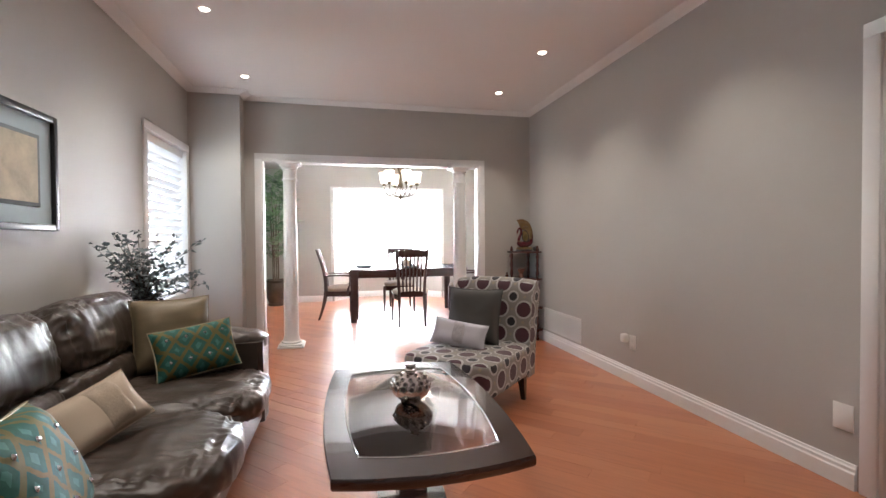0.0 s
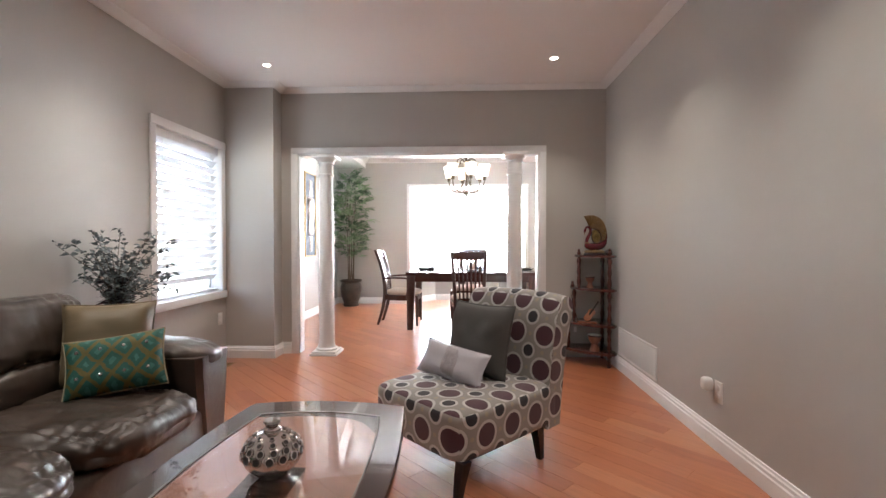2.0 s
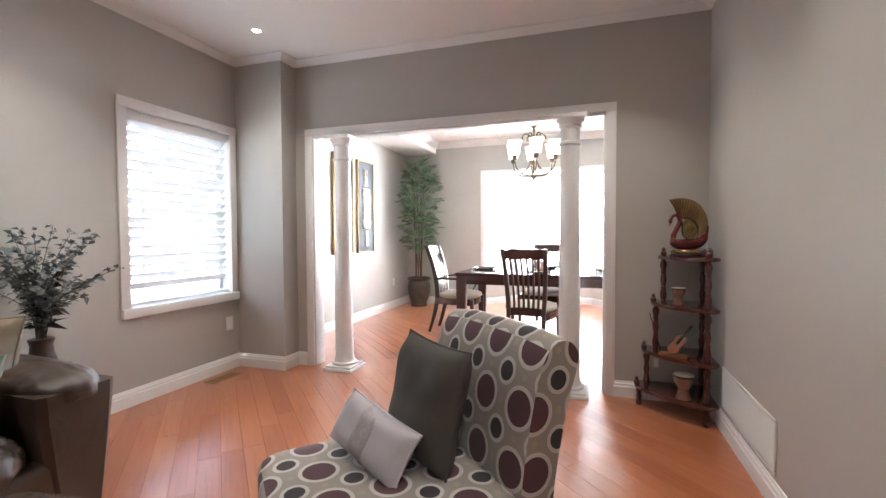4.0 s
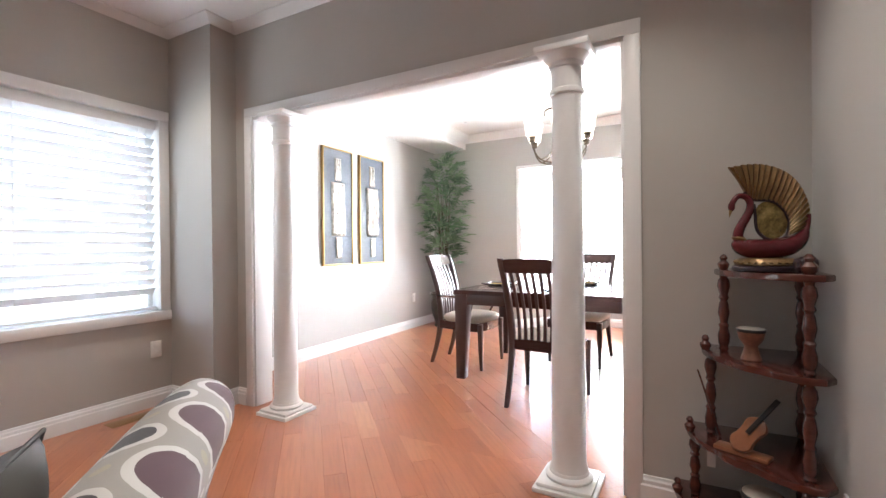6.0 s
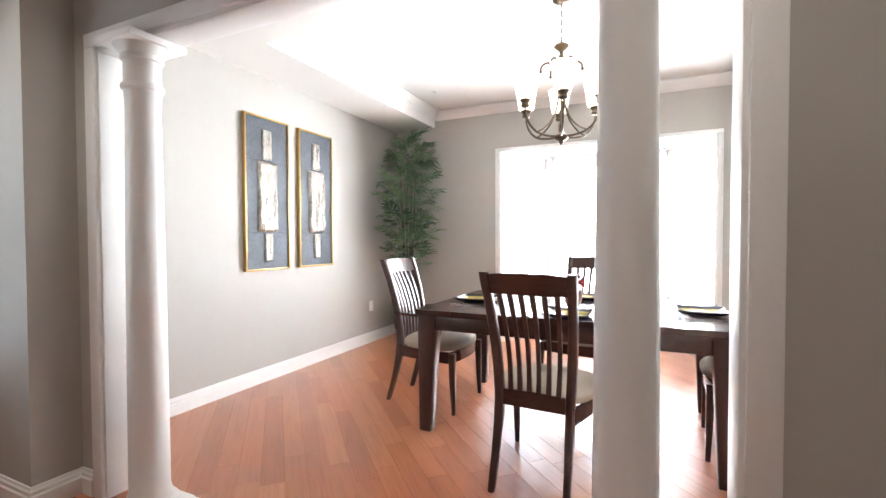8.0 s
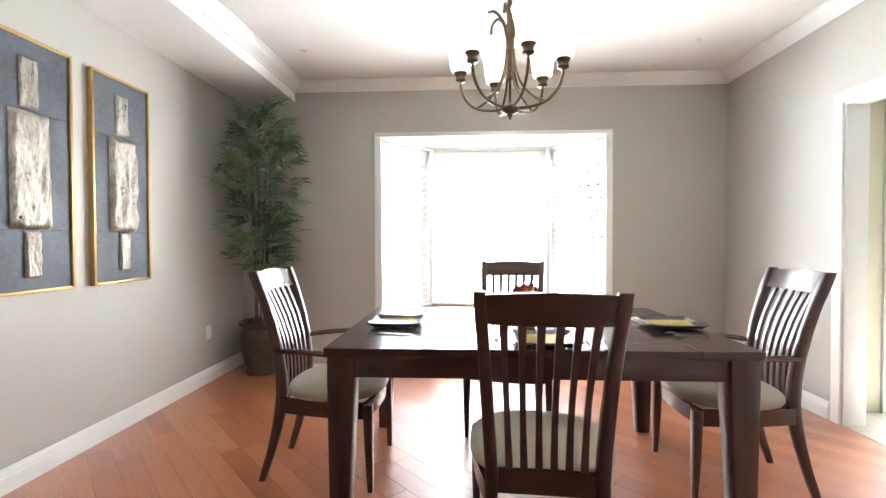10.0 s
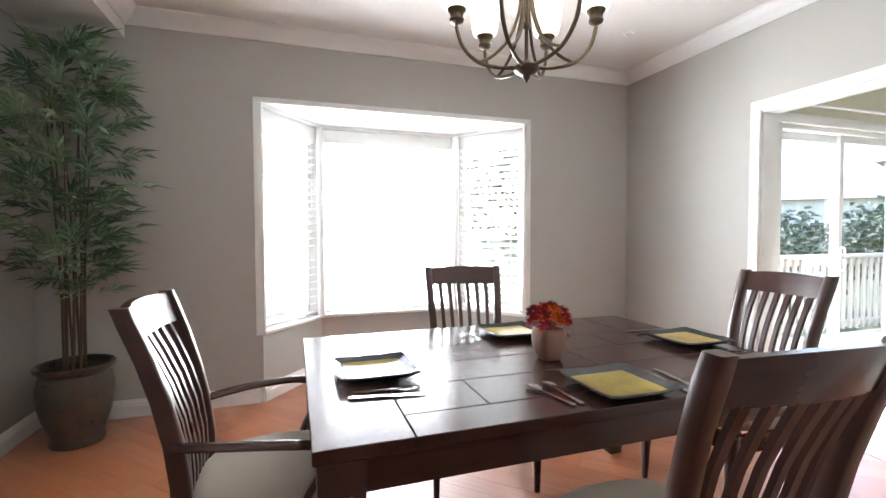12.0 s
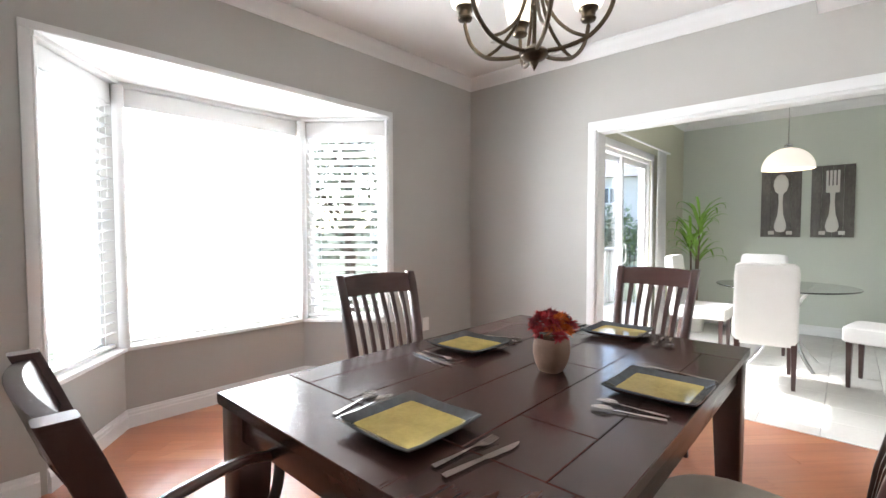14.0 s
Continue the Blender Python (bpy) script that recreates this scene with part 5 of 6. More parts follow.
def dining_table():
    x0, x1, y0, y1, ht = 0.485, 2.22, 6.875, 8.02, 0.764
    root = thing("dining_table", (x0 + x1) / 2, (y0 + y1) / 2, 0, 0, "dark espresso wooden dining table with boarded top", "dining table")
    a, b = (x1 - x0) / 2, (y1 - y0) / 2
    e, s, g = 0.24, 0.135, 0.0012
    boards = [(-a, -a + e, -b, b), (a - e, a, -b, b), (-a + e, a - e, -b, -b + s), (-a + e, a - e, b - s, b)]
    n = 4
    wy = (2 * b - 2 * s) / n
    for i in range(n):
        c0, c1 = -b + s + i * wy, -b + s + (i + 1) * wy
        cut = (-0.38, 0.15, 0.42, -0.12)[i]
        boards += [(-a + e, cut, c0, c1), (cut, a - e, c0, c1)]
    for p in boards:
        part("top_board", box(B(), p[0] + g, p[1] - g, p[2] + g, p[3] - g, ht - 0.032, ht, 0.002, seg=1), ESPRESSO, root, smooth=False)
    part("top_core", box(B(), -a + 0.004, a - 0.004, -b + 0.004, b - 0.004, ht - 0.036, ht - 0.005), ESPRESSO, root, smooth=False)
    for c in ((-a + 0.11, a - 0.11, -b + 0.025, -b + 0.047), (-a + 0.11, a - 0.11, b - 0.047, b - 0.025), (-a + 0.025, -a + 0.047, -b + 0.11, b - 0.11), (a - 0.047, a - 0.025, -b + 0.11, b - 0.11)):
        part("apron", box(B(), *c, ht - 0.125, ht - 0.036, 0.002), ESPRESSO, root)
    for sx in (-1, 1):
        for sy in (-1, 1):
            bm = B()
            cx, cy = sx * (a - 0.068), sy * (b - 0.068)
            bar(bm, [(cx, cy, ht - 0.0362), (cx, cy, ht - 0.13), (cx + sx * 0.012, cy + sy * 0.012, 0)], [0.056, 0.055, 0.038], [0.056, 0.055, 0.038])
            bmesh.ops.bevel(bm, geom=[ed for ed in bm.edges if abs(ed.verts[0].co.z - ed.verts[1].co.z) > 0.02], offset=0.004, segments=1, affect="EDGES")
            part("leg", bm, ESPRESSO_V, root, angle=60)
    return ht


TT = dining_table()

GLAZE_RIM = mat("slate_glaze", (0.065, 0.070, 0.074), 0.18, big=12, small=70, vary=0.35, bump=0.1)
GLAZE_YEL = mat("mustard_glaze", (0.42, 0.32, 0.10), 0.16, big=14, small=80, vary=0.2, bump=0.08)
STEEL = mat("polished_cutlery", (0.62, 0.60, 0.58), 0.16, 1.0, vary=0.04, bump=0.02)


def square_plate(x, y, rz, label):
    root = thing("dinner_plate", x, y, TT, rz, label, "plate", "place settings on the table")
    h = 0.136

    def ring(s, z, lift, k=6):
        """Corners of a soft square whose tips rise."""
        pts = []
        for i in range(4 * k):
            t = i / k
            q, f = int(t), t % 1 * 2 - 1
            u, v = ((f, -1), (1, f), (-f, 1), (-1, -f))[q]
            rnd = 1 - 0.05 * (abs(u) * abs(v)) ** 8
            bowin = 1 - 0.035 * (1 - min(abs(u), abs(v)) ** 2)
            pts.append((u * s * rnd * bowin, v * s * rnd * bowin, z + lift * (abs(u) * abs(v)) ** 2))
        return pts

    def shell(nm, rings, material, cap0, cap1, label=""):
        bm = B()
        vv = [[bm.verts.new(p) for p in r0] for r0 in rings]
        n = len(vv[0])
        for p, q in zip(vv, vv[1:]):
            for j in range(n):
                bm.faces.new((p[j], p[(j + 1) % n], q[(j + 1) % n], q[j]))
        if cap0:
            bm.faces.new(vv[0][::-1])
        if cap1:
            bm.faces.new(vv[-1])
        part(nm, bm, material, root, label)
    shell("body", [ring(0.072, 0.0, 0), ring(0.075, 0.005, 0), ring(0.108, 0.010, 0), ring(h, 0.024, 0.005), ring(h + 0.001, 0.028, 0.005), ring(h - 0.004, 0.030, 0.005), ring(0.108, 0.018, 0.001), ring(0.106, 0.0172, 0)], GLAZE_RIM, True, False, "slate grey glazed rim")
    shell("well", [ring(0.107, 0.0173, 0), ring(0.098, 0.0128, 0), ring(0.05, 0.0118, 0)], GLAZE_YEL, False, True, "mustard yellow glazed well")


def blade(bm, pts):
    """Sweep (x, y, z, half width, half thickness) into a flat bar."""
    rows = [[bm.verts.new((x + sx * w, y, z + sz * t)) for sx, sz in ((-1, -1), (1, -1), (1, 1), (-1, 1))] for x, y, z, w, t in pts]
    for p, q in zip(rows, rows[1:]):
        for j in range(4):
            bm.faces.new((p[j], p[(j + 1) % 4], q[(j + 1) % 4], q[j]))
    bm.faces.new(rows[0][::-1])
    bm.faces.new(rows[-1])


HANDLE = [(0, -0.10, 0.003, 0.0075, 0.0012), (0, -0.09, 0.003, 0.008, 0.0014), (0, -0.03, 0.0035, 0.0045, 0.0016), (0, 0.02, 0.005, 0.003, 0.0016)]


def spoon(x, y, rz):
    bm = B()
    blade(bm, HANDLE + [(0, 0.035, 0.004, 0.003, 0.0014)])
    n, rows = 10, []
    for i in range(n + 1):
        t = i / n
        yy = 0.033 + 0.062 * t
        w = 0.0195 * math.sin(math.pi * min(1, 0.06 + 0.93 * t ** 0.8)) ** 0.6
        rows.append([bm.verts.new((u * w, yy, 0.0035 + 0.0065 * (u * u) * math.sin(math.pi * t) + 0.003 * abs(2 * t - 1) ** 2)) for u in (-1, -0.6, -0.2, 0.2, 0.6, 1)])
    for p, q in zip(rows, rows[1:]):
        for j in range(5):
            bm.faces.new((p[j], p[j + 1], q[j + 1], q[j]))
    bmesh.ops.solidify(bm, geom=[f for f in bm.faces if len(f.verts) == 4 and f.calc_center_median().y > 0.036], thickness=0.001)
    o = solo("spoon", bm, STEEL, "polished steel spoon lying on the dark table", "spoon", group="cutlery")
    o.matrix_basis = pose(x, y, TT + 0.001, 0, 0, rz)


def fork(x, y, rz):
    bm = B()
    blade(bm, HANDLE + [(0, 0.035, 0.005, 0.005, 0.0013), (0, 0.045, 0.004, 0.0115, 0.0011), (0, 0.056, 0.003, 0.0125, 0.001)])
    for k in range(4):
        xx = -0.0105 + 0.007 * k
        blade(bm, [(xx, 0.055, 0.003, 0.002, 0.001), (xx, 0.08, 0.0035, 0.0017, 0.0009), (xx, 0.098, 0.007, 0.001, 0.0007)])
    o = solo("fork", bm, STEEL, "polished steel fork lying on the dark table", "fork", group="cutlery")
    o.matrix_basis = pose(x, y, TT + 0.001, 0, 0, rz)


def knife(x, y, rz):
    bm = B()
    blade(bm, [(0, -0.115, 0.003, 0.008, 0.002), (0, -0.10, 0.003, 0.0095, 0.0024), (0, -0.03, 0.003, 0.0075, 0.0022), (0, 0.0, 0.003, 0.006, 0.002), (0, 0.01, 0.003, 0.009, 0.001), (0.0005, 0.08, 0.003, 0.0095, 0.0008), (-0.002, 0.105, 0.003, 0.006, 0.0007), (-0.005, 0.118, 0.003, 0.002, 0.0006)])
    o = solo("knife", bm, STEEL, "polished steel table knife lying on the dark table", "knife", group="cutlery")
    o.matrix_basis = pose(x, y, TT + 0.0012, 0, 0, rz)


def setting(cx, cy, rz, label):
    """A plate with two spoons on its left and fork and knife on its right; rz turns +y to the table's middle."""
    square_plate(cx, cy, rz, label)
    m = pose(cx, cy, 0, 0, 0, rz)
    for fn, dx, dy, dr in ((spoon, -0.235, 0.015, 14), (spoon, -0.19, 0.02, 4), (fork, 0.185, 0.0, -6), (knife, 0.235, 0.0, -9)):
        p = m @ Vector((dx, dy, 0))
        fn(p.x, p.y, rz + dr)


setting(0.712, 7.388, -90, "square slate and mustard plate with cutlery before the armchair")
setting(1.398, 6.998, 0, "square slate and mustard plate beside the flower vase")
setting(1.425, 7.77, 180, "square slate and mustard plate on the window side")
setting(2.085, 7.388, 90, "square slate and mustard plate on the kitchen side")


def flower_vase(x, y):
    rg = random.Random(5)
    root = thing("flower_vase", x, y, TT, 0, "tapered clay vase with red and orange flowers", "vase")
    clay = mat("clay_vase", (0.27, 0.155, 0.105), 0.55, big=14, small=90, vary=0.15, bump=0.2)
    red = mat("red_petal", (0.42, 0.022, 0.03), 0.6, vary=0.4)
    dark_red = mat("dark_red_petal", (0.20, 0.012, 0.022), 0.6, vary=0.4)
    orange = mat("orange_petal", (0.72, 0.14, 0.02), 0.6, vary=0.3)
    white = mat("white_petal", (0.75, 0.70, 0.66), 0.6)
    bm = B()
    rows = []
    for z, s in ((0, 0.030), (0.003, 0.036), (0.03, 0.048), (0.065, 0.056), (0.095, 0.056), (0.118, 0.052), (0.12, 0.050), (0.12, 0.046), (0.095, 0.046)):
        rows.append([bm.verts.new((s * math.copysign(abs(math.cos(a)) ** 0.5, math.cos(a)), s * math.copysign(abs(math.sin(a)) ** 0.5, math.sin(a)), z)) for a in [2 * math.pi * (k + 0.5) / 24 for k in range(24)]])
    for p, q in zip(rows, rows[1:]):
        for j in range(24):
            bm.faces.new((p[j], p[(j + 1) % 24], q[(j + 1) % 24], q[j]))
    bm.faces.new(rows[0][::-1])
    bm.faces.new(rows[-1])
    part("vase", bm, clay, root)
    heads = [(0, 0, 0.165, red), (0.045, 0.02, 0.155, red), (-0.042, -0.03, 0.152, orange), (0.01, -0.05, 0.15, orange), (-0.03, 0.045, 0.158, red), (0.05, -0.03, 0.148, red), (-0.06, 0.01, 0.145, red), (0.02, 0.05, 0.15, red), (-0.005, -0.02, 0.175, orange), (0.055, -0.01, 0.14, red), (-0.045, -0.055, 0.14, red), (0.02, 0.015, 0.196, dark_red), (-0.03, 0.0, 0.192, red), (0.0, -0.035, 0.190, orange), (0.04, -0.02, 0.182, dark_red), (-0.05, 0.03, 0.180, dark_red), (0.0, 0.045, 0.185, red), (-0.045, -0.03, 0.175, red), (0.03, -0.055, 0.168, red)]
    for hx, hy, hz, mt in heads:
        bm = B()
        c = Vector((hx, hy, hz))
        axis = Vector((hx * 9, hy * 9, 1)).normalized()
        for k in range(46):
            th, ph = math.acos(1 - rg.random() * 1.05), rg.uniform(0, 2 * math.pi)
            d = axis.to_track_quat("Z", "Y") @ Vector((math.sin(th) * math.cos(ph), math.sin(th) * math.sin(ph), math.cos(th)))
            add_leaf(bm, c + d * 0.006, d, rg.uniform(0.022, 0.034), 0.011, rg.uniform(-1, 1), 0.3)
        part("flower", bm, mt, root, smooth=False)
    bm = B()
    for k in range(26):
        a = rg.uniform(0, 2 * math.pi)
        rr = rg.uniform(0.03, 0.075)
        p = Vector((rr * math.cos(a), rr * math.sin(a), rg.uniform(0.125, 0.20)))
        for q in range(5):
            b2 = 2 * math.pi * q / 5
            add_leaf(bm, p, Vector((math.cos(b2), math.sin(b2), 0.4)), 0.008, 0.006, 0)
    part("small_flowers", bm, white, root, "tiny white filler flowers", smooth=False)


flower_vase(1.372, 7.352)


# chandelier
BRONZE = mat("aged_bronze", (0.105, 0.080, 0.055), 0.33, 0.85, big=14, small=80, vary=0.3, bump=0.1)
SHADE = emit_mat("frosted_shade", (1.0, 0.91, 0.74), 1.1)


def chandelier(x, y):
    root = thing("chandelier", x, y, 0, 0, "six-armed aged bronze chandelier with frosted bell shades", "chandelier")
    bm = B()
    lathe(bm, [(0.001, 1.803), (0.006, 1.812), (0.012, 1.822), (0.016, 1.832), (0.034, 1.84), (0.046, 1.85), (0.048, 1.862), (0.04, 1.872), (0.022, 1.88), (0.012, 1.89)], 24)
    part("hub", bm, BRONZE, root)
    bm = B()
    lathe(bm, [(0.007, 1.885), (0.007, 2.0), (0.013, 2.008), (0.015, 2.02), (0.009, 2.03), (0.007, 2.04), (0.007, 2.24)], 14)
    part("stem", bm, BRONZE, root)
    bm = B()
    lathe(bm, [(0.014, 2.13), (0.024, 2.14), (0.026, 2.152), (0.02, 2.16), (0.022, 2.24), (0.018, 2.285), (0.012, 2.31), (0.01, 2.36), (0.018, 2.375), (0.012, 2.385), (0.014, 2.405), (0.042, 2.428), (0.048, 2.438), (0.036, 2.45), (0.012, 2.46), (0.006, 2.47)], 24)
    part("body", bm, BRONZE, root)
    bm = B()
    z = 2.468
    k = 0
    while z < H - 0.03:
        pts = []
        for i in range(13):
            a = 2 * math.pi * i / 12
            u, w = 0.009 * math.cos(a), 0.017 * math.sin(a)
            pts.append((u, 0, z + 0.015 + w) if k % 2 else (0, u, z + 0.015 + w))
        tube(bm, pts, 0.0022, 6, ref=(0, 1, 0) if k % 2 else (1, 0, 0))
        z += 0.027
        k += 1
    part("chain", bm, BRONZE, root)
    bm = B()
    lathe(bm, [(0.008, H - 0.035), (0.03, H - 0.03), (0.055, H - 0.015), (0.06, H - 0.001)], 24)
    part("canopy", bm, BRONZE, root)
    for i in range(6):
        a = 2 * math.pi * (i + 0.714) / 6
        ca, sa = math.cos(a), math.sin(a)

        def P(rr, zz):
            return (rr * ca, rr * sa, zz)
        bm = B()
        c = smoothcurve([P(0.03, 1.862), P(0.10, 1.862), P(0.18, 1.882), P(0.235, 1.935), P(0.258, 2.00), P(0.26, 2.03)], 6)
        tube(bm, c, 0.0075, 8)
        arm = part("arm", bm, BRONZE, root)
        bm = B()
        c = smoothcurve([P(0.018, 2.15), P(0.03, 2.06), P(0.065, 1.97), P(0.12, 1.91), P(0.172, 1.882)], 6)
        tube(bm, c, 0.006, 8)
        part("brace", bm, BRONZE, arm)
        bm = B()
        lathe(bm, [(0.010, 2.022), (0.024, 2.028), (0.028, 2.036), (0.024, 2.044), (0.026, 2.06), (0.034, 2.068), (0.036, 2.074), (0.03, 2.076)], 20, pose(0.26 * ca, 0.26 * sa, 0))
        part("cup", bm, BRONZE, arm)
        bm = B()
        lathe(bm, [(0.028, 2.072), (0.048, 2.082), (0.055, 2.11), (0.060, 2.16), (0.069, 2.21), (0.078, 2.235), (0.075, 2.235), (0.065, 2.21), (0.050, 2.15), (0.046, 2.11), (0.030, 2.09)], 24, pose(0.26 * ca, 0.26 * sa, 0))
        part("shade", bm, SHADE, arm, "lit frosted white glass bell shade")
        a2 = a + math.pi / 6
        c2, s2 = math.cos(a2), math.sin(a2)
        bm = B()
        c = smoothcurve([(0.014 * c2, 0.014 * s2, 2.215), (0.035 * c2, 0.035 * s2, 2.290), (0.08 * c2, 0.08 * s2, 2.338), (0.122 * c2, 0.122 * s2, 2.322), (0.13 * c2, 0.13 * s2, 2.29)], 6)
        tube(bm, c, [0.0095 - 0.004 * j / (len(c) - 1) for j in range(len(c))], 8)
        puff(bm, 0.13 * c2, 0.13 * s2, 2.286, 0.009, 0.009, 0.010, 3, 2)
        part("scroll", bm, BRONZE, root)


chandelier(1.288, 7.38)


# art panels on the west wall
GILT = mat("gilt_frame", (0.46, 0.30, 0.11), 0.35, 0.7, big=12, small=80, vary=0.15)
SLATE_BLUE = mat("slate_blue_canvas", (0.078, 0.092, 0.115), 0.6, big=3.0, small=40, vary=0.45, bump=0.3)
LEAF_SILVER = mat("crumpled_silver_leaf", (0.36, 0.33, 0.295), 0.30, 0.9, big=14, small=60, vary=0.6, bump=0.9, bdist=0.008, stretch=(1, 2.2, 0.7))


def art_panel(y0, y1, z0, z1, seed, label):
    root = thing("art_panel", DW, (y0 + y1) / 2, (z0 + z1) / 2, 0, label, "wall art", "pair of art panels")
    w, h, f, dp = (y1 - y0) / 2, (z1 - z0) / 2, 0.016, 0.034
    for nm, c in (("frame_side", (-w, -w + f, -h, h)), ("frame_side", (w - f, w, -h, h)), ("frame_rail", (-w + f, w - f, h - f, h)), ("frame_rail", (-w + f, w - f, -h, -h + f))):
        part(nm, box(B(), 0.001, dp, c[0], c[1], c[2], c[3], 0.002), GILT, root, "gilded frame strip")
    part("canvas", box(B(), 0.001, 0.022, -w + f, w - f, -h + f, h - f), SLATE_BLUE, root, "dark slate blue painted ground")

    def relief(nm, a0, a1, c0, c1, th):
        bm = B()
        nx, nz = 16, 32
        vv = []
        for i in range(nx + 1):
            for j in range(nz + 1):
                y, z = a0 + (a1 - a0) * i / nx, c0 + (c1 - c0) * j / nz
                q = Vector((y * 22 + seed, z * 5, seed))
                ed = i in (0, nx) or j in (0, nz)
                fold = abs(noise.noise(q)) + 0.5 * abs(noise.noise(q * 2.3))
                vv.append(bm.verts.new((0.0225 if ed else 0.024 + th * (0.35 + fold), y, z)))
        for i in range(nx):
            for j in range(nz):
                k = i * (nz + 1) + j
                bm.faces.new((vv[k], vv[k + nz + 1], vv[k + nz + 2], vv[k + 1]))
        part(nm, bm, LEAF_SILVER, root, "crumpled silver leaf relief", angle=180)
    relief("relief", -0.105, 0.105, -0.32, 0.27, 0.034)
    relief("relief", -0.05, 0.045, 0.285, 0.535, 0.02)
    relief("relief", -0.035, 0.045, -0.565, -0.33, 0.02)
    for z in (0.272, -0.322):
        part("seam", box(B(), 0.0218, 0.0235, -w + f, w - f, z - 0.0015, z + 0.0015), BLACK_FRAME, root, "thin dark line")


art_panel(6.995, 7.478, 0.94, 2.222, 3.1, "slate blue art panel with crumpled silver relief, gilt frame")
art_panel(7.605, 8.078, 0.94, 2.222, 8.7, "slate blue art panel with silver relief, nearer the plant")


# potted bamboo palm in the corner
POT = mat("bronze_glazed_pot", (0.065, 0.050, 0.036), 0.3, big=9, small=50, vary=0.5, bump=0.2)
SOIL = mat("dark_moss", (0.03, 0.028, 0.016), 0.95, small=120, vary=0.4, bump=0.8, bdist=0.01)
CANE = mat("brown_cane", (0.085, 0.055, 0.032), 0.6, big=6, small=60, vary=0.3)
FROND = [mat("palm_leaf", (0.13, 0.22, 0.12), 0.45, big=10, small=60, vary=0.45), mat("palm_leaf_dark", (0.075, 0.14, 0.08), 0.45, big=10, small=60, vary=0.45), mat("palm_leaf_light", (0.22, 0.32, 0.18), 0.5, big=10, small=60, vary=0.4)]


def frond_mesh(seed, material, count=9, ln=0.155, wd=0.032):
    """A stalk with narrow leaves on both sides."""
    rg = random.Random(seed)
    bm = B()
    tube(bm, smoothcurve([(0, 0, 0), (0, 0.08, 0.03), (0, 0.17, 0.02)], 3), 0.0018, 4)
    for k in range(count):
        t = 0.15 + 0.85 * k / (count - 1)
        p = Vector((0, 0.17 * t, 0.035 * math.sin(math.pi * t * 0.7)))
        s = 1 if k % 2 else -1
        ang = radians(62 - 50 * t + rg.uniform(-9, 9))
        d = Vector((s * math.sin(ang), math.cos(ang), rg.uniform(-0.05, 0.45)))
        add_leaf(bm, p, d, ln * rg.uniform(0.75, 1.15), wd, rg.uniform(-0.5, 0.5), 0.2)
    me = bpy.data.meshes.new("frond")
    bm.to_mesh(me)
    bm.free()
    me.materials.append(material)
    return me


def palm(x, y):
    rg = random.Random(21)
    root = thing("potted_palm", x, y, 0, 0, "tall green bamboo palm in a bronze glazed pot", "potted plant")
    bm = B()
    lathe(bm, [(0.12, 0), (0.135, 0.005), (0.14, 0.03), (0.13, 0.05), (0.132, 0.07), (0.165, 0.16), (0.188, 0.26), (0.192, 0.34), (0.178, 0.40), (0.172, 0.425), (0.18, 0.44), (0.198, 0.455), (0.20, 0.475), (0.19, 0.482), (0.175, 0.475), (0.17, 0.44)], 36)
    part("pot", bm, POT, root)
    bm = B()
    lathe(bm, [(0.168, 0.43), (0.169, 0.44), (0.08, 0.452), (0.01, 0.455)], 24)
    part("soil", bm, SOIL, root, "dark moss covering the soil")
    meshes = [frond_mesh(40 + k, FROND[k % 3]) for k in range(6)]
    for k in range(9):
        a = 2 * math.pi * k / 9
        tip = Vector((0.10 * math.cos(a), 0.10 * math.sin(a), rg.uniform(1.5, 2.2)))
        c = smoothcurve([(0.05 * math.cos(a), 0.05 * math.sin(a), 0.44), (0.06 * math.cos(a + 0.3), 0.06 * math.sin(a + 0.3), 1.1), tip], 8)
        bm = B()
        tube(bm, c, [0.009 - 0.005 * i / (len(c) - 1) for i in range(len(c))], 6)
        part("cane", bm, CANE, root)
    for k in range(215):
        t = rg.random()
        z = 1.02 + 1.28 * t ** 0.95
        wide = 0.285 * (1 - 0.75 * max(0, (z - 1.75) / 0.65) ** 1.4) * (0.55 + 0.45 * min(1, (z - 0.9) / 0.45))
        if k < 14:
            z = rg.uniform(0.86, 1.0)
            wide = 0.14
        if k > 206:
            z, wide = rg.uniform(2.28, 2.4), 0.015
        az = rg.uniform(0, 2 * math.pi)
        rr = wide * math.sqrt(rg.random()) * 0.85
        p = Vector((rr * math.cos(az), rr * math.sin(az), z))
        az2 = az + rg.uniform(-0.6, 0.6)
        if p.x + 0.3 * math.cos(az2) < -0.30 or p.y + 0.3 * math.sin(az2) > 0.30:
            sc = 0.6
        else:
            sc = 1.0
        o = new("frond", rg.choice(meshes))
        o.parent = root
        s = sc * rg.uniform(0.75, 1.15) * (0.6 if k > 206 else 1)
        o.matrix_basis = Matrix.LocRotScale(p, Euler((radians(rg.uniform(-25, 45)), radians(rg.uniform(-30, 30)), az2 - math.pi / 2)), (s, s, s))


palm(-0.80, 9.08)


# ---- kitchen ----
WHITE_SEAT = mat("white_upholstery", (0.70, 0.68, 0.65), 0.75, big=4, small=300, vary=0.05, bump=0.2)
CHROME = mat("chrome", (0.60, 0.60, 0.60), 0.12, 1.0, vary=0.03, bump=0.02)
BOARD = mat("weathered_grey_board", (0.16, 0.145, 0.13), 0.85, big=6, small=60, vary=0.45, bump=0.5, bdist=0.003, stretch=(1, 1, 0.4))
IVORY = mat("ivory_paint", (0.72, 0.70, 0.64), 0.5, vary=0.06)
SHEER = translucent(mat("white_curtain", (0.80, 0.79, 0.77), 0.85, vary=0.03), 0.5)


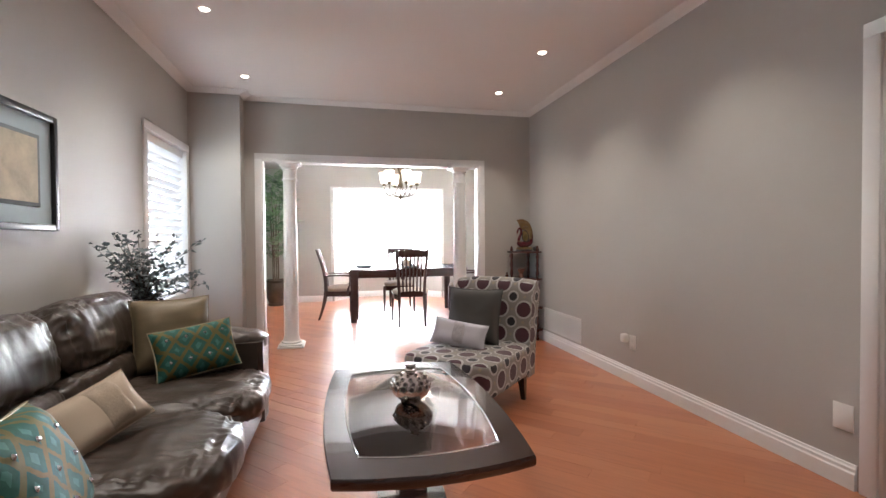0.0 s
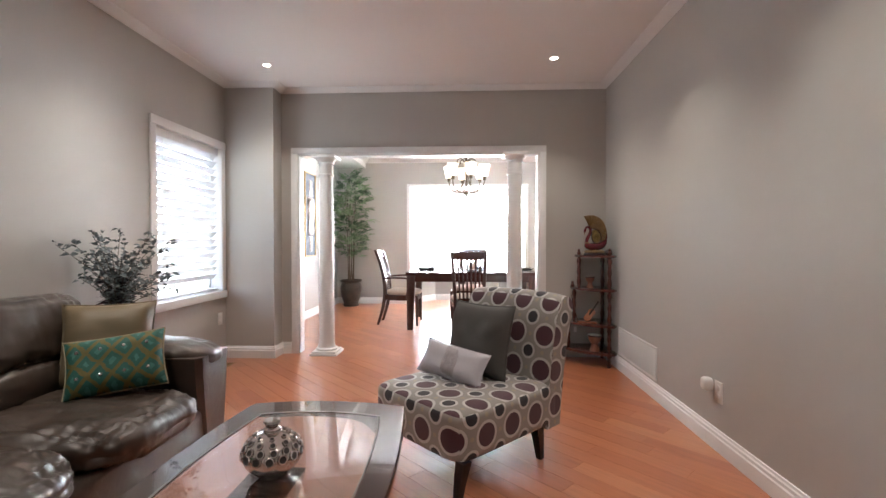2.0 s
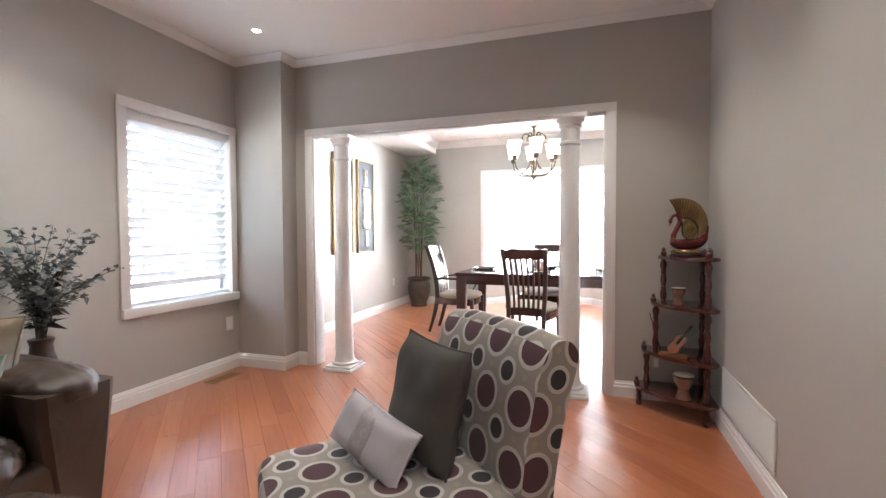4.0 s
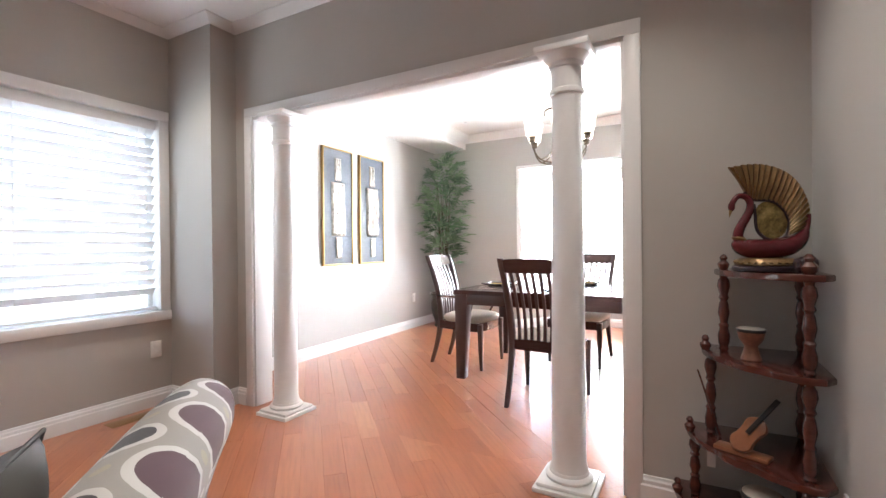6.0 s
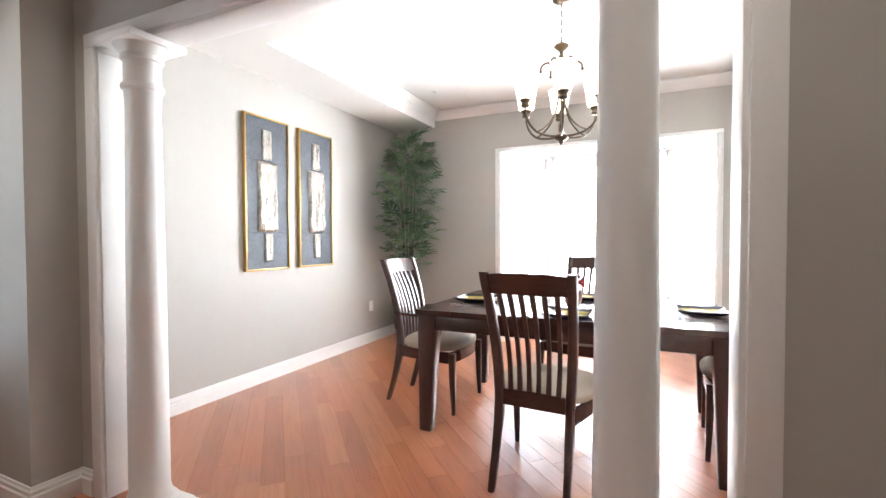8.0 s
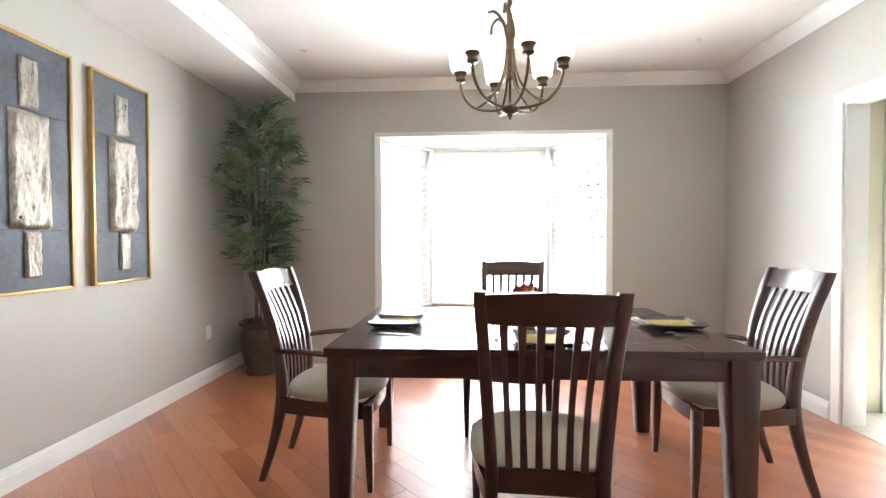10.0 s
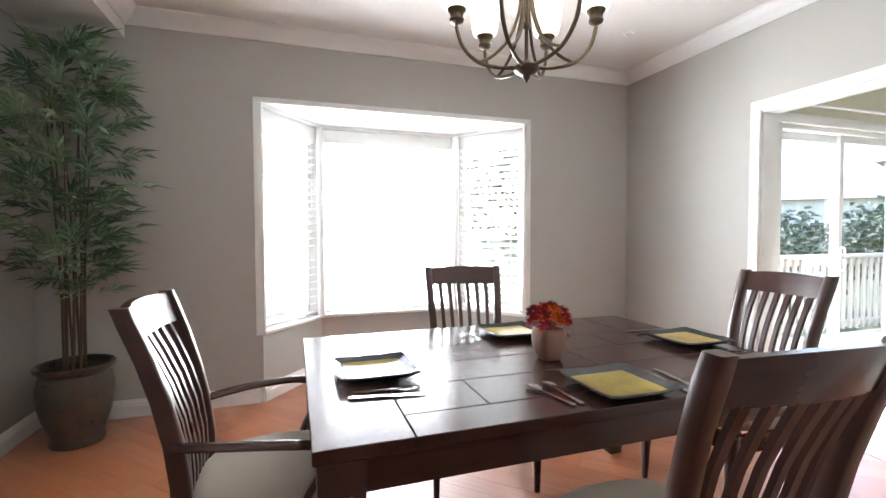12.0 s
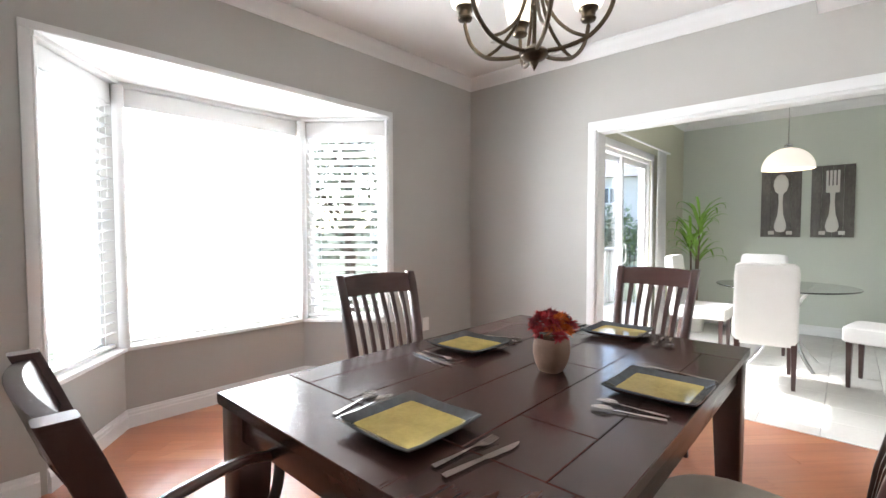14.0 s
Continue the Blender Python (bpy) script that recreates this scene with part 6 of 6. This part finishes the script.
def parsons_chair(x, y, rz):
    """Local: the seat faces +y."""
    root = thing("parsons_chair", x, y, 0, rz, "white upholstered parsons chair at the glass table", "chair", "chairs round the glass table")
    bm = B()
    puff(bm, 0, 0.02, 0.43, 0.225, 0.25, 0.065, 10, 12)
    part("seat", bm, WHITE_SEAT, root)
    bm = B()
    puff(bm, 0, 0, 0, 0.215, 0.042, 0.335, 10, 14, m=pose(0, -0.235, 0.665, 6, 0, 0))
    part("backrest", bm, WHITE_SEAT, root)
    for sx in (-1, 1):
        for yy, l in ((0.22, 0.0), (-0.22, -0.05)):
            bm = B()
            bar(bm, [(sx * 0.19, yy + l, 0), (sx * 0.19, yy, 0.375)], [0.013, 0.02], [0.013, 0.02])
            part("leg", bm, ESPRESSO_V, root, smooth=False)
    return root


parsons_chair(4.60, 7.10, -90 + 8)
parsons_chair(4.90, 6.30, -12)
parsons_chair(5.75, 7.25, 95)
parsons_chair(5.25, 7.72, 180)


def glass_table(x, y):
    root = thing("round_table", x, y, 0, 0, "round glass table on curved chrome legs", "table")
    bm = B()
    lathe(bm, [(0.02, 0.733), (0.545, 0.733), (0.55, 0.738), (0.545, 0.745), (0.02, 0.745)], 48)
    part("tabletop", bm, GLASS, root, "clear glass tabletop").visible_shadow = False
    for k in range(4):
        a = math.pi / 4 + k * math.pi / 2
        ca, sa = math.cos(a), math.sin(a)
        bm = B()
        c = smoothcurve([(0.34 * ca, 0.34 * sa, 0.008), (0.20 * ca, 0.20 * sa, 0.16), (0.10 * ca, 0.10 * sa, 0.40), (0.18 * ca, 0.18 * sa, 0.62), (0.30 * ca, 0.30 * sa, 0.731)], 6)
        tube(bm, c, 0.02, 10, flat=0.5)
        part("leg", bm, CHROME, root)
    bm = B()
    lathe(bm, [(0.115, 0.38), (0.12, 0.39), (0.115, 0.40)], 28)
    part("collar", bm, CHROME, root)


glass_table(5.22, 7.02)


def pendant(x, y):
    root = thing("pendant_lamp", x, y, 0, 0, "white dome pendant lamp over the glass table", "lamp")
    glow = emit_mat("lit_dome", (1.0, 0.93, 0.80), 0.35)
    bm = B()
    outer = [(0.205 * math.cos(radians(a)), 1.83 + 0.20 * math.sin(radians(a))) for a in range(0, 88, 8)]
    inner = [(0.197 * math.cos(radians(a)), 1.83 + 0.192 * math.sin(radians(a))) for a in range(80, -1, -8)]
    lathe(bm, outer + inner, 40)
    part("shade", bm, glow, root, "softly lit white glass dome")
    bm = B()
    lathe(bm, [(0.03, 2.02), (0.035, 2.03), (0.03, 2.06), (0.01, 2.07)], 20)
    part("cap", bm, CHROME, root)
    bm = B()
    tube(bm, [(0, 0, 2.06), (0, 0, H - 0.02)], 0.004, 8)
    part("cord", bm, CHROME, root)
    bm = B()
    lathe(bm, [(0.01, H - 0.03), (0.05, H - 0.02), (0.06, H - 0.001)], 24)
    part("canopy", bm, CHROME, root)


pendant(5.22, 7.02)


def utensil_board(y0, y1, kind, label):
    root = thing("utensil_board", KE, (y0 + y1) / 2, 1.60, 0, label, "wall art", "utensil wall boards")
    w, h = (y1 - y0) / 2, 0.42
    n = 4
    for k in range(n):
        part("plank", box(B(), -0.022, -0.001, -w + k * 2 * w / n + 0.001, -w + (k + 1) * 2 * w / n - 0.001, -h, h, 0.002), BOARD, root)
    bm = B()
    if kind == "spoon":
        lathe(bm, [(0.01, 0.10), (0.055, 0.14), (0.075, 0.21), (0.07, 0.28), (0.04, 0.335), (0.005, 0.35)], 20)
    else:
        for k in range(4):
            y = -0.051 + 0.034 * k
            box(bm, -0.012, 0.012, y - 0.011, y + 0.011, 0.17, 0.36, 0.005)
        box(bm, -0.012, 0.012, -0.062, 0.062, 0.10, 0.185, 0.012)
    lathe(bm, [(0.012, -0.36), (0.045, -0.35), (0.062, -0.30), (0.055, -0.24), (0.03, -0.15), (0.02, 0.0), (0.025, 0.12)], 20)
    for v in bm.verts:
        v.co.x = -0.03 + max(-1, min(1, v.co.x / 0.075)) * 0.010
    part(kind, bm, IVORY, root, "ivory painted carved " + kind)
    for z in (-0.38,):
        for k in range(2):
            part("lettering", box(B(), -0.0245, -0.0215, (-0.6 + 0.9 * k) * w, (-0.3 + 0.9 * k) * w, z - 0.01, z + 0.035, 0.001), IVORY, root, "small illegible pale lettering")


utensil_board(7.02, 7.42, "spoon", "weathered grey board with a large ivory spoon on the wall")
utensil_board(6.54, 6.93, "fork", "weathered grey board with a large ivory fork on the wall")

# floor plant by the kitchen corner
LIME = mat("lime_leaf", (0.20, 0.38, 0.05), 0.45, big=8, small=60, vary=0.35)


def dracaena(x, y):
    rg = random.Random(31)
    root = thing("potted_dracaena", x, y, 0, 0, "bright green strappy plant in a white pot", "potted plant")
    root.scale = (0.82, 0.82, 0.92)
    bm = B()
    lathe(bm, [(0.11, 0), (0.12, 0.01), (0.15, 0.25), (0.155, 0.27), (0.14, 0.272), (0.13, 0.24)], 28)
    part("pot", bm, IVORY, root)
    bm = B()
    lathe(bm, [(0.13, 0.235), (0.132, 0.245), (0.02, 0.25)], 20)
    part("soil", bm, SOIL, root)
    for k in range(3):
        a = 2 * math.pi * k / 3
        bm = B()
        tube(bm, [(0.04 * math.cos(a), 0.04 * math.sin(a), 0.24), (0.07 * math.cos(a), 0.07 * math.sin(a), 1.15 + 0.2 * k)], 0.014, 8)
        part("cane", bm, CANE, root)
    me = []
    for k in range(3):
        bm = B()
        rows = []
        ln = 0.42 + 0.06 * k
        for i in range(8):
            t = i / 7
            w = 0.02 * math.sin(math.pi * (0.12 + 0.86 * t)) ** 0.7
            y2, z2 = ln * math.sin(t * (0.9 + 0.35 * k)) * 0.75, ln * (t - (0.45 + 0.2 * k) * t * t)
            rows.append([bm.verts.new((u * w, y2, z2 + 0.3 * abs(u) * w)) for u in (-1, 0, 1)])
        for p, q in zip(rows, rows[1:]):
            for j in range(2):
                bm.faces.new((p[j], p[j + 1], q[j + 1], q[j]))
        m = bpy.data.meshes.new("leaf")
        bm.to_mesh(m)
        bm.free()
        m.materials.append(LIME)
        me.append(m)
    for k in range(66):
        o = new("leaf", rg.choice(me))
        o.parent = root
        c = k % 3
        a = 2 * math.pi * c / 3
        o.matrix_basis = Matrix.LocRotScale((0.07 * math.cos(a), 0.07 * math.sin(a), 1.0 + 0.2 * c + rg.uniform(-0.12, 0.15)), Euler((radians(rg.uniform(-10, 15)), 0, rg.uniform(0, 6.28))), (1, 1, rg.uniform(0.9, 1.3)))


dracaena(6.20, 8.0)


def patio_door():
    x0, x1, top = 3.98, 5.52, 2.08
    root = thing("door_patio", 0, KN, 0, 0, "white framed sliding glass patio door", "patio door", kind="structure")
    for nm, c in (("side_casing", (x0 - 0.06, x0, -0.018, 0.002, 0, top)), ("side_casing", (x1, x1 + 0.06, -0.018, 0.002, 0, top)), ("head_casing", (x0 - 0.06, x1 + 0.06, -0.02, 0.002, top, top + 0.075)),
                  ("frame", (x0 + 0.0, x0 + 0.04, 0.01, 0.12, 0.03, top - 0.04)), ("frame", (x1 - 0.04, x1, 0.01, 0.12, 0.03, top - 0.04)), ("frame", (x0, x1, 0.01, 0.12, top - 0.04, top)), ("threshold", (x0, x1, 0.0, 0.13, 0.0, 0.03))):
        part(nm, box(B(), *c, 0.004), TRIM, root)
    mid = (x0 + x1) / 2
    for a, b, d in ((x0 + 0.04, mid + 0.03, 0.075), (mid - 0.03, x1 - 0.04, 0.035)):
        leaf = part("sash", box(B(), a, a + 0.055, d, d + 0.03, 0.03, top - 0.04, 0.003), TRIM, root)
        part("stile", box(B(), b - 0.055, b, d, d + 0.03, 0.03, top - 0.04, 0.003), TRIM, leaf)
        part("rail", box(B(), a + 0.055, b - 0.055, d, d + 0.03, 0.03, 0.11, 0.003), TRIM, leaf)
        part("rail", box(B(), a + 0.055, b - 0.055, d, d + 0.03, top - 0.10, top - 0.04, 0.003), TRIM, leaf)
        part("pane", box(B(), a + 0.055, b - 0.055, d + 0.012, d + 0.018, 0.11, top - 0.10), GLASS, leaf, "clear glass pane").visible_shadow = False
    bm = B()
    tube(bm, smoothcurve([(mid - 0.0, 0.034, 0.92), (mid, 0.0, 0.94), (mid, 0.0, 1.10), (mid, 0.034, 1.12)], 4), 0.008, 8)
    part("handle", bm, PLASTIC, root, "white pull handle")


patio_door()
bm = B()
rows = []
for i in range(61):
    u = i / 60
    rows.append([bm.verts.new((5.56 + 0.30 * u, KN - 0.07 + 0.026 * math.sin(u * 34) * (0.5 + 0.5 * zz), 0.03 + 2.17 * (1 - zz))) for zz in (0, 0.33, 0.66, 1)])
for p, q in zip(rows, rows[1:]):
    for j in range(3):
        bm.faces.new((p[j], p[j + 1], q[j + 1], q[j]))
bmesh.ops.solidify(bm, geom=bm.faces[:], thickness=0.003)
solo("curtain", bm, SHEER, "gathered white curtain beside the patio door", "curtain")
bm = B()
tube(bm, [(3.85, KN - 0.07, 2.215), (6.0, KN - 0.07, 2.215)], 0.012, 10)
for x in (3.92, 5.93):
    box(bm, x - 0.01, x + 0.01, KN - 0.07, KN - 0.001, 2.20, 2.23)
solo("curtain_rod", bm, TRIM, "white curtain rod over the patio door", "curtain rod")
moulding("baseboard_kitchen", [(KE, KS), (KE, KN), (5.59, KN)], BASE, TRIM, "white moulded baseboard of the kitchen")
moulding("crown_kitchen", [(KE, KS), (KE, KN), (KW, KN), (KW, KS)], CROWN, TRIM, "white crown moulding of the kitchen", True)

# ---- outdoors ----
GRASS = mat("lawn", (0.13, 0.145, 0.085), 0.95, big=0.5, small=12, vary=0.4, bump=0.6, bdist=0.03)
DECK = mat("weathered_deck", (0.42, 0.39, 0.36), 0.8, big=3, small=50, vary=0.2, bump=0.3, stretch=(1, 8, 1))
SIDING = mat("grey_siding", (0.70, 0.65, 0.58), 0.8, vary=0.08)
ROOF = mat("dark_shingle", (0.34, 0.31, 0.28), 0.9, small=20, vary=0.25)
WINGLASS = mat("dark_window", (0.05, 0.06, 0.07), 0.08, vary=0.05)
LEAFY = mat("hedge_leaf", (0.15, 0.175, 0.12), 0.7, big=1.5, small=20, vary=0.4)
BARK = mat("bark", (0.09, 0.065, 0.045), 0.9, small=30, vary=0.3, bump=0.5, bdist=0.01)
bm = B()
bmesh.ops.create_grid(bm, x_segments=8, y_segments=8, size=400, matrix=Matrix.Translation((0, 0, -0.55)))
solo("ground", bm, GRASS, "green lawn round the house", "ground", "structure", smooth=False)


def deck():
    root = thing("deck", 0, 0, 0, 0, "weathered wooden deck outside the patio door", "deck")
    x0, x1, y0, y1, z = 3.75, 8.4, KN + 0.16, 9.85, -0.06
    n = int((y1 - y0) / 0.14)
    bm = B()
    box(bm, x0, x1, 0.003, 0.137, z - 0.03, z, 0.004, seg=1)
    first = part("board", bm, DECK, root, smooth=False)
    first.location = (0, y0, 0)
    for i in range(1, n):
        o = new("board", first.data)
        o.parent = root
        o.location = (0, y0 + i * 0.14, 0)
    for x in (x0 + 0.05, 6.0, x1 - 0.05):
        for y in (y0 + 0.1, y1 - 0.12):
            part("post", box(B(), x - 0.05, x + 0.05, y - 0.05, y + 0.05, -0.55, z - 0.03), DECK, root)
    rail = thing("deck_railing", 0, y1 - 0.1, z, 0, "weathered wooden railing with upright balusters", "railing")
    part("top_rail", box(B(), x0, x1, -0.07, 0.07, 0.98, 1.02, 0.005), DECK, rail)
    part("bottom_rail", box(B(), x0, x1, -0.02, 0.02, 0.08, 0.16, 0.004), DECK, rail)
    part("upper_rail", box(B(), x0, x1, -0.02, 0.02, 0.89, 0.98, 0.004), DECK, rail)
    for x in (x0 + 0.05, 6.0, x1 - 0.05):
        part("post", box(B(), x - 0.045, x + 0.045, -0.045, 0.045, 0.001, 0.979, 0.004), DECK, rail)
    bm = B()
    box(bm, -0.019, 0.019, -0.056, -0.021, 0.06, 0.97, 0.003, seg=1)
    first = part("baluster", bm, DECK, rail, smooth=False)
    first.location = (x0 + 0.15, 0, 0)
    k = 1
    while x0 + 0.15 + 0.13 * k < x1 - 0.1:
        o = new("baluster", first.data)
        o.parent = rail
        o.location = (x0 + 0.15 + 0.13 * k, 0, 0)
        k += 1


deck()


def house(x, y, rz, w, d, h, rh, label):
    root = thing("neighbour_house", x, y, -0.55, rz, label, "house")
    part("wall", box(B(), -w / 2, w / 2, 0, d, 0, h), SIDING, root, smooth=False)
    bm = B()
    a = [bm.verts.new(p) for p in ((-w / 2 - 0.4, -0.4, h), (w / 2 + 0.4, -0.4, h), (w / 2 + 0.4, d + 0.4, h), (-w / 2 - 0.4, d + 0.4, h))]
    r1, r2 = bm.verts.new((-w / 2 + 1.5, d / 2, h + rh)), bm.verts.new((w / 2 - 1.5, d / 2, h + rh))
    for f in ((a[0], a[1], r2, r1), (a[2], a[3], r1, r2), (a[1], a[2], r2), (a[3], a[0], r1), (a[3], a[2], a[1], a[0])):
        bm.faces.new(f)
    part("roof", bm, ROOF, root, smooth=False)
    for zc in [1.7] + ([4.3] if h > 4.5 else []):
        for xc in (-w * 0.3, 0, w * 0.3):
            win = part("window", box(B(), xc - 0.65, xc + 0.65, -0.05, 0.01, zc - 0.6, zc + 0.6, 0.02), TRIM, root, "white framed window")
            for s in (-1, 1):
                part("pane", box(B(), xc + s * 0.3 - 0.24, xc + s * 0.3 + 0.24, -0.06, -0.04, zc - 0.5, zc + 0.5), WINGLASS, win)


house(19.5, 21.5, -42, 12, 8, 3.2, 1.8, "grey sided neighbouring house with white windows")
house(33, 16, -70, 12, 9, 5.6, 2.4, "two-storey grey neighbouring house beyond the fence")


def leafy(name, x, y, rad, h, trunk, seed, label, n=900):
    rg = random.Random(seed)
    root = thing(name, x, y, -0.55, 0, label, "tree" if trunk else "shrub")
    if trunk:
        bm = B()
        tube(bm, smoothcurve([(0, 0, -0.05), (0.05, 0.02, h * 0.3), (0, 0.05, h * 0.75)], 4), [0.12 - 0.008 * i for i in range(9)], 8)
        for k in range(6):
            a = rg.uniform(0, 6.28)
            tube(bm, [(0.02, 0.03, h * (0.3 + 0.06 * k)), (rad * 0.6 * math.cos(a), rad * 0.6 * math.sin(a), h * (0.5 + 0.07 * k))], [0.04, 0.012], 6)
        part("trunk", bm, BARK, root)
    bm = B()
    for k in range(n):
        th, ph = math.acos(rg.uniform(-1, 1)), rg.uniform(0, 6.28)
        rr = rg.random() ** 0.4 * (1 + 0.25 * noise.noise(Vector((th * 2, ph, seed))))
        c = Vector((rad * rr * math.sin(th) * math.cos(ph), rad * rr * math.sin(th) * math.sin(ph), h * (0.62 if trunk else 0.5) + h * (0.36 if trunk else 0.5) * rr * math.cos(th)))
        for q in range(3):
            d = Vector((rg.uniform(-1, 1), rg.uniform(-1, 1), rg.uniform(-0.4, 0.8)))
            if d.length > 0.2 and c.z > 0.02:
                add_leaf(bm, c, d, rg.uniform(0.10, 0.2), 0.09, rg.uniform(-1, 1))
    tagged(part("crown", bm, LEAFY, root, smooth=False), kind="stuff")


leafy("garden_tree", 4.3, 12.6, 1.5, 4.6, True, 3, "leafy green garden tree outside the bay")
leafy("garden_shrub", 9.6, 12.4, 1.0, 1.9, False, 4, "rounded green shrub beyond the deck railing")
leafy("garden_shrub", 12.0, 13.5, 1.2, 2.3, False, 5, "broad green shrub beyond the deck railing")
leafy("garden_tree", 11.4, 11.3, 0.95, 2.5, True, 6, "small leafy tree beyond the deck railing")
leafy("garden_shrub", 8.0, 13.0, 0.9, 1.6, False, 7, "low green shrub behind the deck")


# ---- floors, piece by piece ----
def clip(poly, rect):
    x0, x1, y0, y1 = rect
    for k, lim, sgn in ((0, x0, 1), (0, x1, -1), (1, y0, 1), (1, y1, -1)):
        out = []
        for i in range(len(poly)):
            p, q = poly[i - 1], poly[i]
            a, b = (p[k] - lim) * sgn, (q[k] - lim) * sgn
            if (a < 0) != (b < 0):
                t = a / (a - b)
                out.append((p[0] + (q[0] - p[0]) * t, p[1] + (q[1] - p[1]) * t))
            if b >= 0:
                out.append(q)
        poly = out
        if len(poly) < 3:
            return []
    return poly


bm = B()
box(bm, WX - 0.1, DE + TH + 0.004, SY - 0.1, 10.1, -0.12, -0.0125)
floor = solo("floor", bm, SUBFLOOR, "glossy red-brown hardwood floor of diagonal boards", "floor", "structure", smooth=False)
PW, PT = 0.112, 0.012
LENGTHS = (0.65, 0.95, 1.3)


def plank_mesh(ln):
    bm = B()
    g, c = 0.0003, 0.0005
    a, b = ln / 2 - g, PW / 2 - g
    lo = [bm.verts.new((x, y, -PT)) for x, y in ((-a, -b), (a, -b), (a, b), (-a, b))]
    mid = [bm.verts.new((x, y, -c)) for x, y in ((-a, -b), (a, -b), (a, b), (-a, b))]
    hi = [bm.verts.new((x, y, 0)) for x, y in ((-a + c, -b + c), (a - c, -b + c), (a - c, b - c), (-a + c, b - c))]
    for p, q in ((lo, mid), (mid, hi)):
        for i in range(4):
            bm.faces.new((p[i], p[(i + 1) % 4], q[(i + 1) % 4], q[i]))
    for f in bm.faces:
        f.material_index = 1
    bm.faces.new(hi)
    me = bpy.data.meshes.new("plank")
    bm.to_mesh(me)
    bm.free()
    me.materials.append(PLANK)
    me.materials.append(JOINT)
    return me


meshes = {ln: plank_mesh(ln) for ln in LENGTHS}
ROOMS = [(WX - 0.05, EX + 0.05, SY, NY + 0.07), (DW - 0.05, DE + 0.005, NY + 0.07, DN + 0.0), (0.2, 2.42, DN, 10.05), (EX + 0.05, 4.0, SY, 3.0)]
rng = random.Random(4)
vs, fs, slots = [], [], []
single = 0
c45, s45 = math.cos(radians(-45)), math.sin(radians(-45))
for row in range(-72, 104):
    v = row * PW
    u = -9.5 + rng.random() * 0.9
    while u < 8.5:
        ln = rng.choice(LENGTHS)
        rectl = [(u, v - PW / 2), (u + ln, v - PW / 2), (u + ln, v + PW / 2), (u, v + PW / 2)]
        wld = [(p * c45 - q * s45, p * s45 + q * c45) for p, q in rectl]
        cx, cy = sum(p[0] for p in wld) / 4, sum(p[1] for p in wld) / 4
        whole = any(all(r4[0] < x < r4[1] and r4[2] < y < r4[3] for x, y in wld) for r4 in ROOMS)
        if whole and single < 300 and 2.6 < cy < 8.3 and -0.7 < cx < 2.3:
            o = new("plank", meshes[ln])
            o.parent = floor
            o.matrix_basis = pose(cx, cy, 0, 0, 0, -45)
            single += 1
        else:
            for r4 in ROOMS:
                pol = clip(wld, r4)
                if len(pol) < 3:
                    continue
                mx, my = sum(p[0] for p in pol) / len(pol), sum(p[1] for p in pol) / len(pol)
                k0, k = len(vs), len(pol)
                vs += [(x, y, -PT) for x, y in pol]
                vs += [(x + (mx - x) * 0.0006, y + (my - y) * 0.0006, 0.0) for x, y in pol]
                fs.append(tuple(range(k0 + k, k0 + 2 * k)))
                slots += [0] + [1] * k
                fs += [(k0 + i, k0 + (i + 1) % k, k0 + k + (i + 1) % k, k0 + k + i) for i in range(k)]
        u += ln
me = bpy.data.meshes.new("planks")
me.from_pydata(vs, [], fs)
me.materials.append(PLANK_REST)
me.materials.append(JOINT)
me.polygons.foreach_set("material_index", slots)
rest = new("planks", me)
rest.parent = floor
tagged(rest, kind="stuff")

bm = B()
box(bm, DE + 0.006, KE + 0.1, KS - 0.1, KN + 0.1, -0.12, -0.006)
kfloor = solo("floor_kitchen", bm, GROUT, "pale square tile kitchen floor with grey joints", "floor", "structure", smooth=False)
TS = 0.33
bm = B()
box(bm, 0.002, TS - 0.002, 0.002, TS - 0.002, -0.006, 0.002, 0.0012, seg=1)
tile0 = part("tile", bm, TILE, kfloor)
first = True
for i in range(int((KE - DE) / TS) + 1):
    for j in range(int((KN - KS) / TS) + 1):
        x, y = DE + 0.008 + i * TS, KN - (j + 1) * TS
        if x + TS > KE + 0.1 or y < KS - 0.1:
            continue
        o = tile0 if first else new("tile", tile0.data)
        first = False
        o.parent = kfloor
        o.location = (x, y, 0)
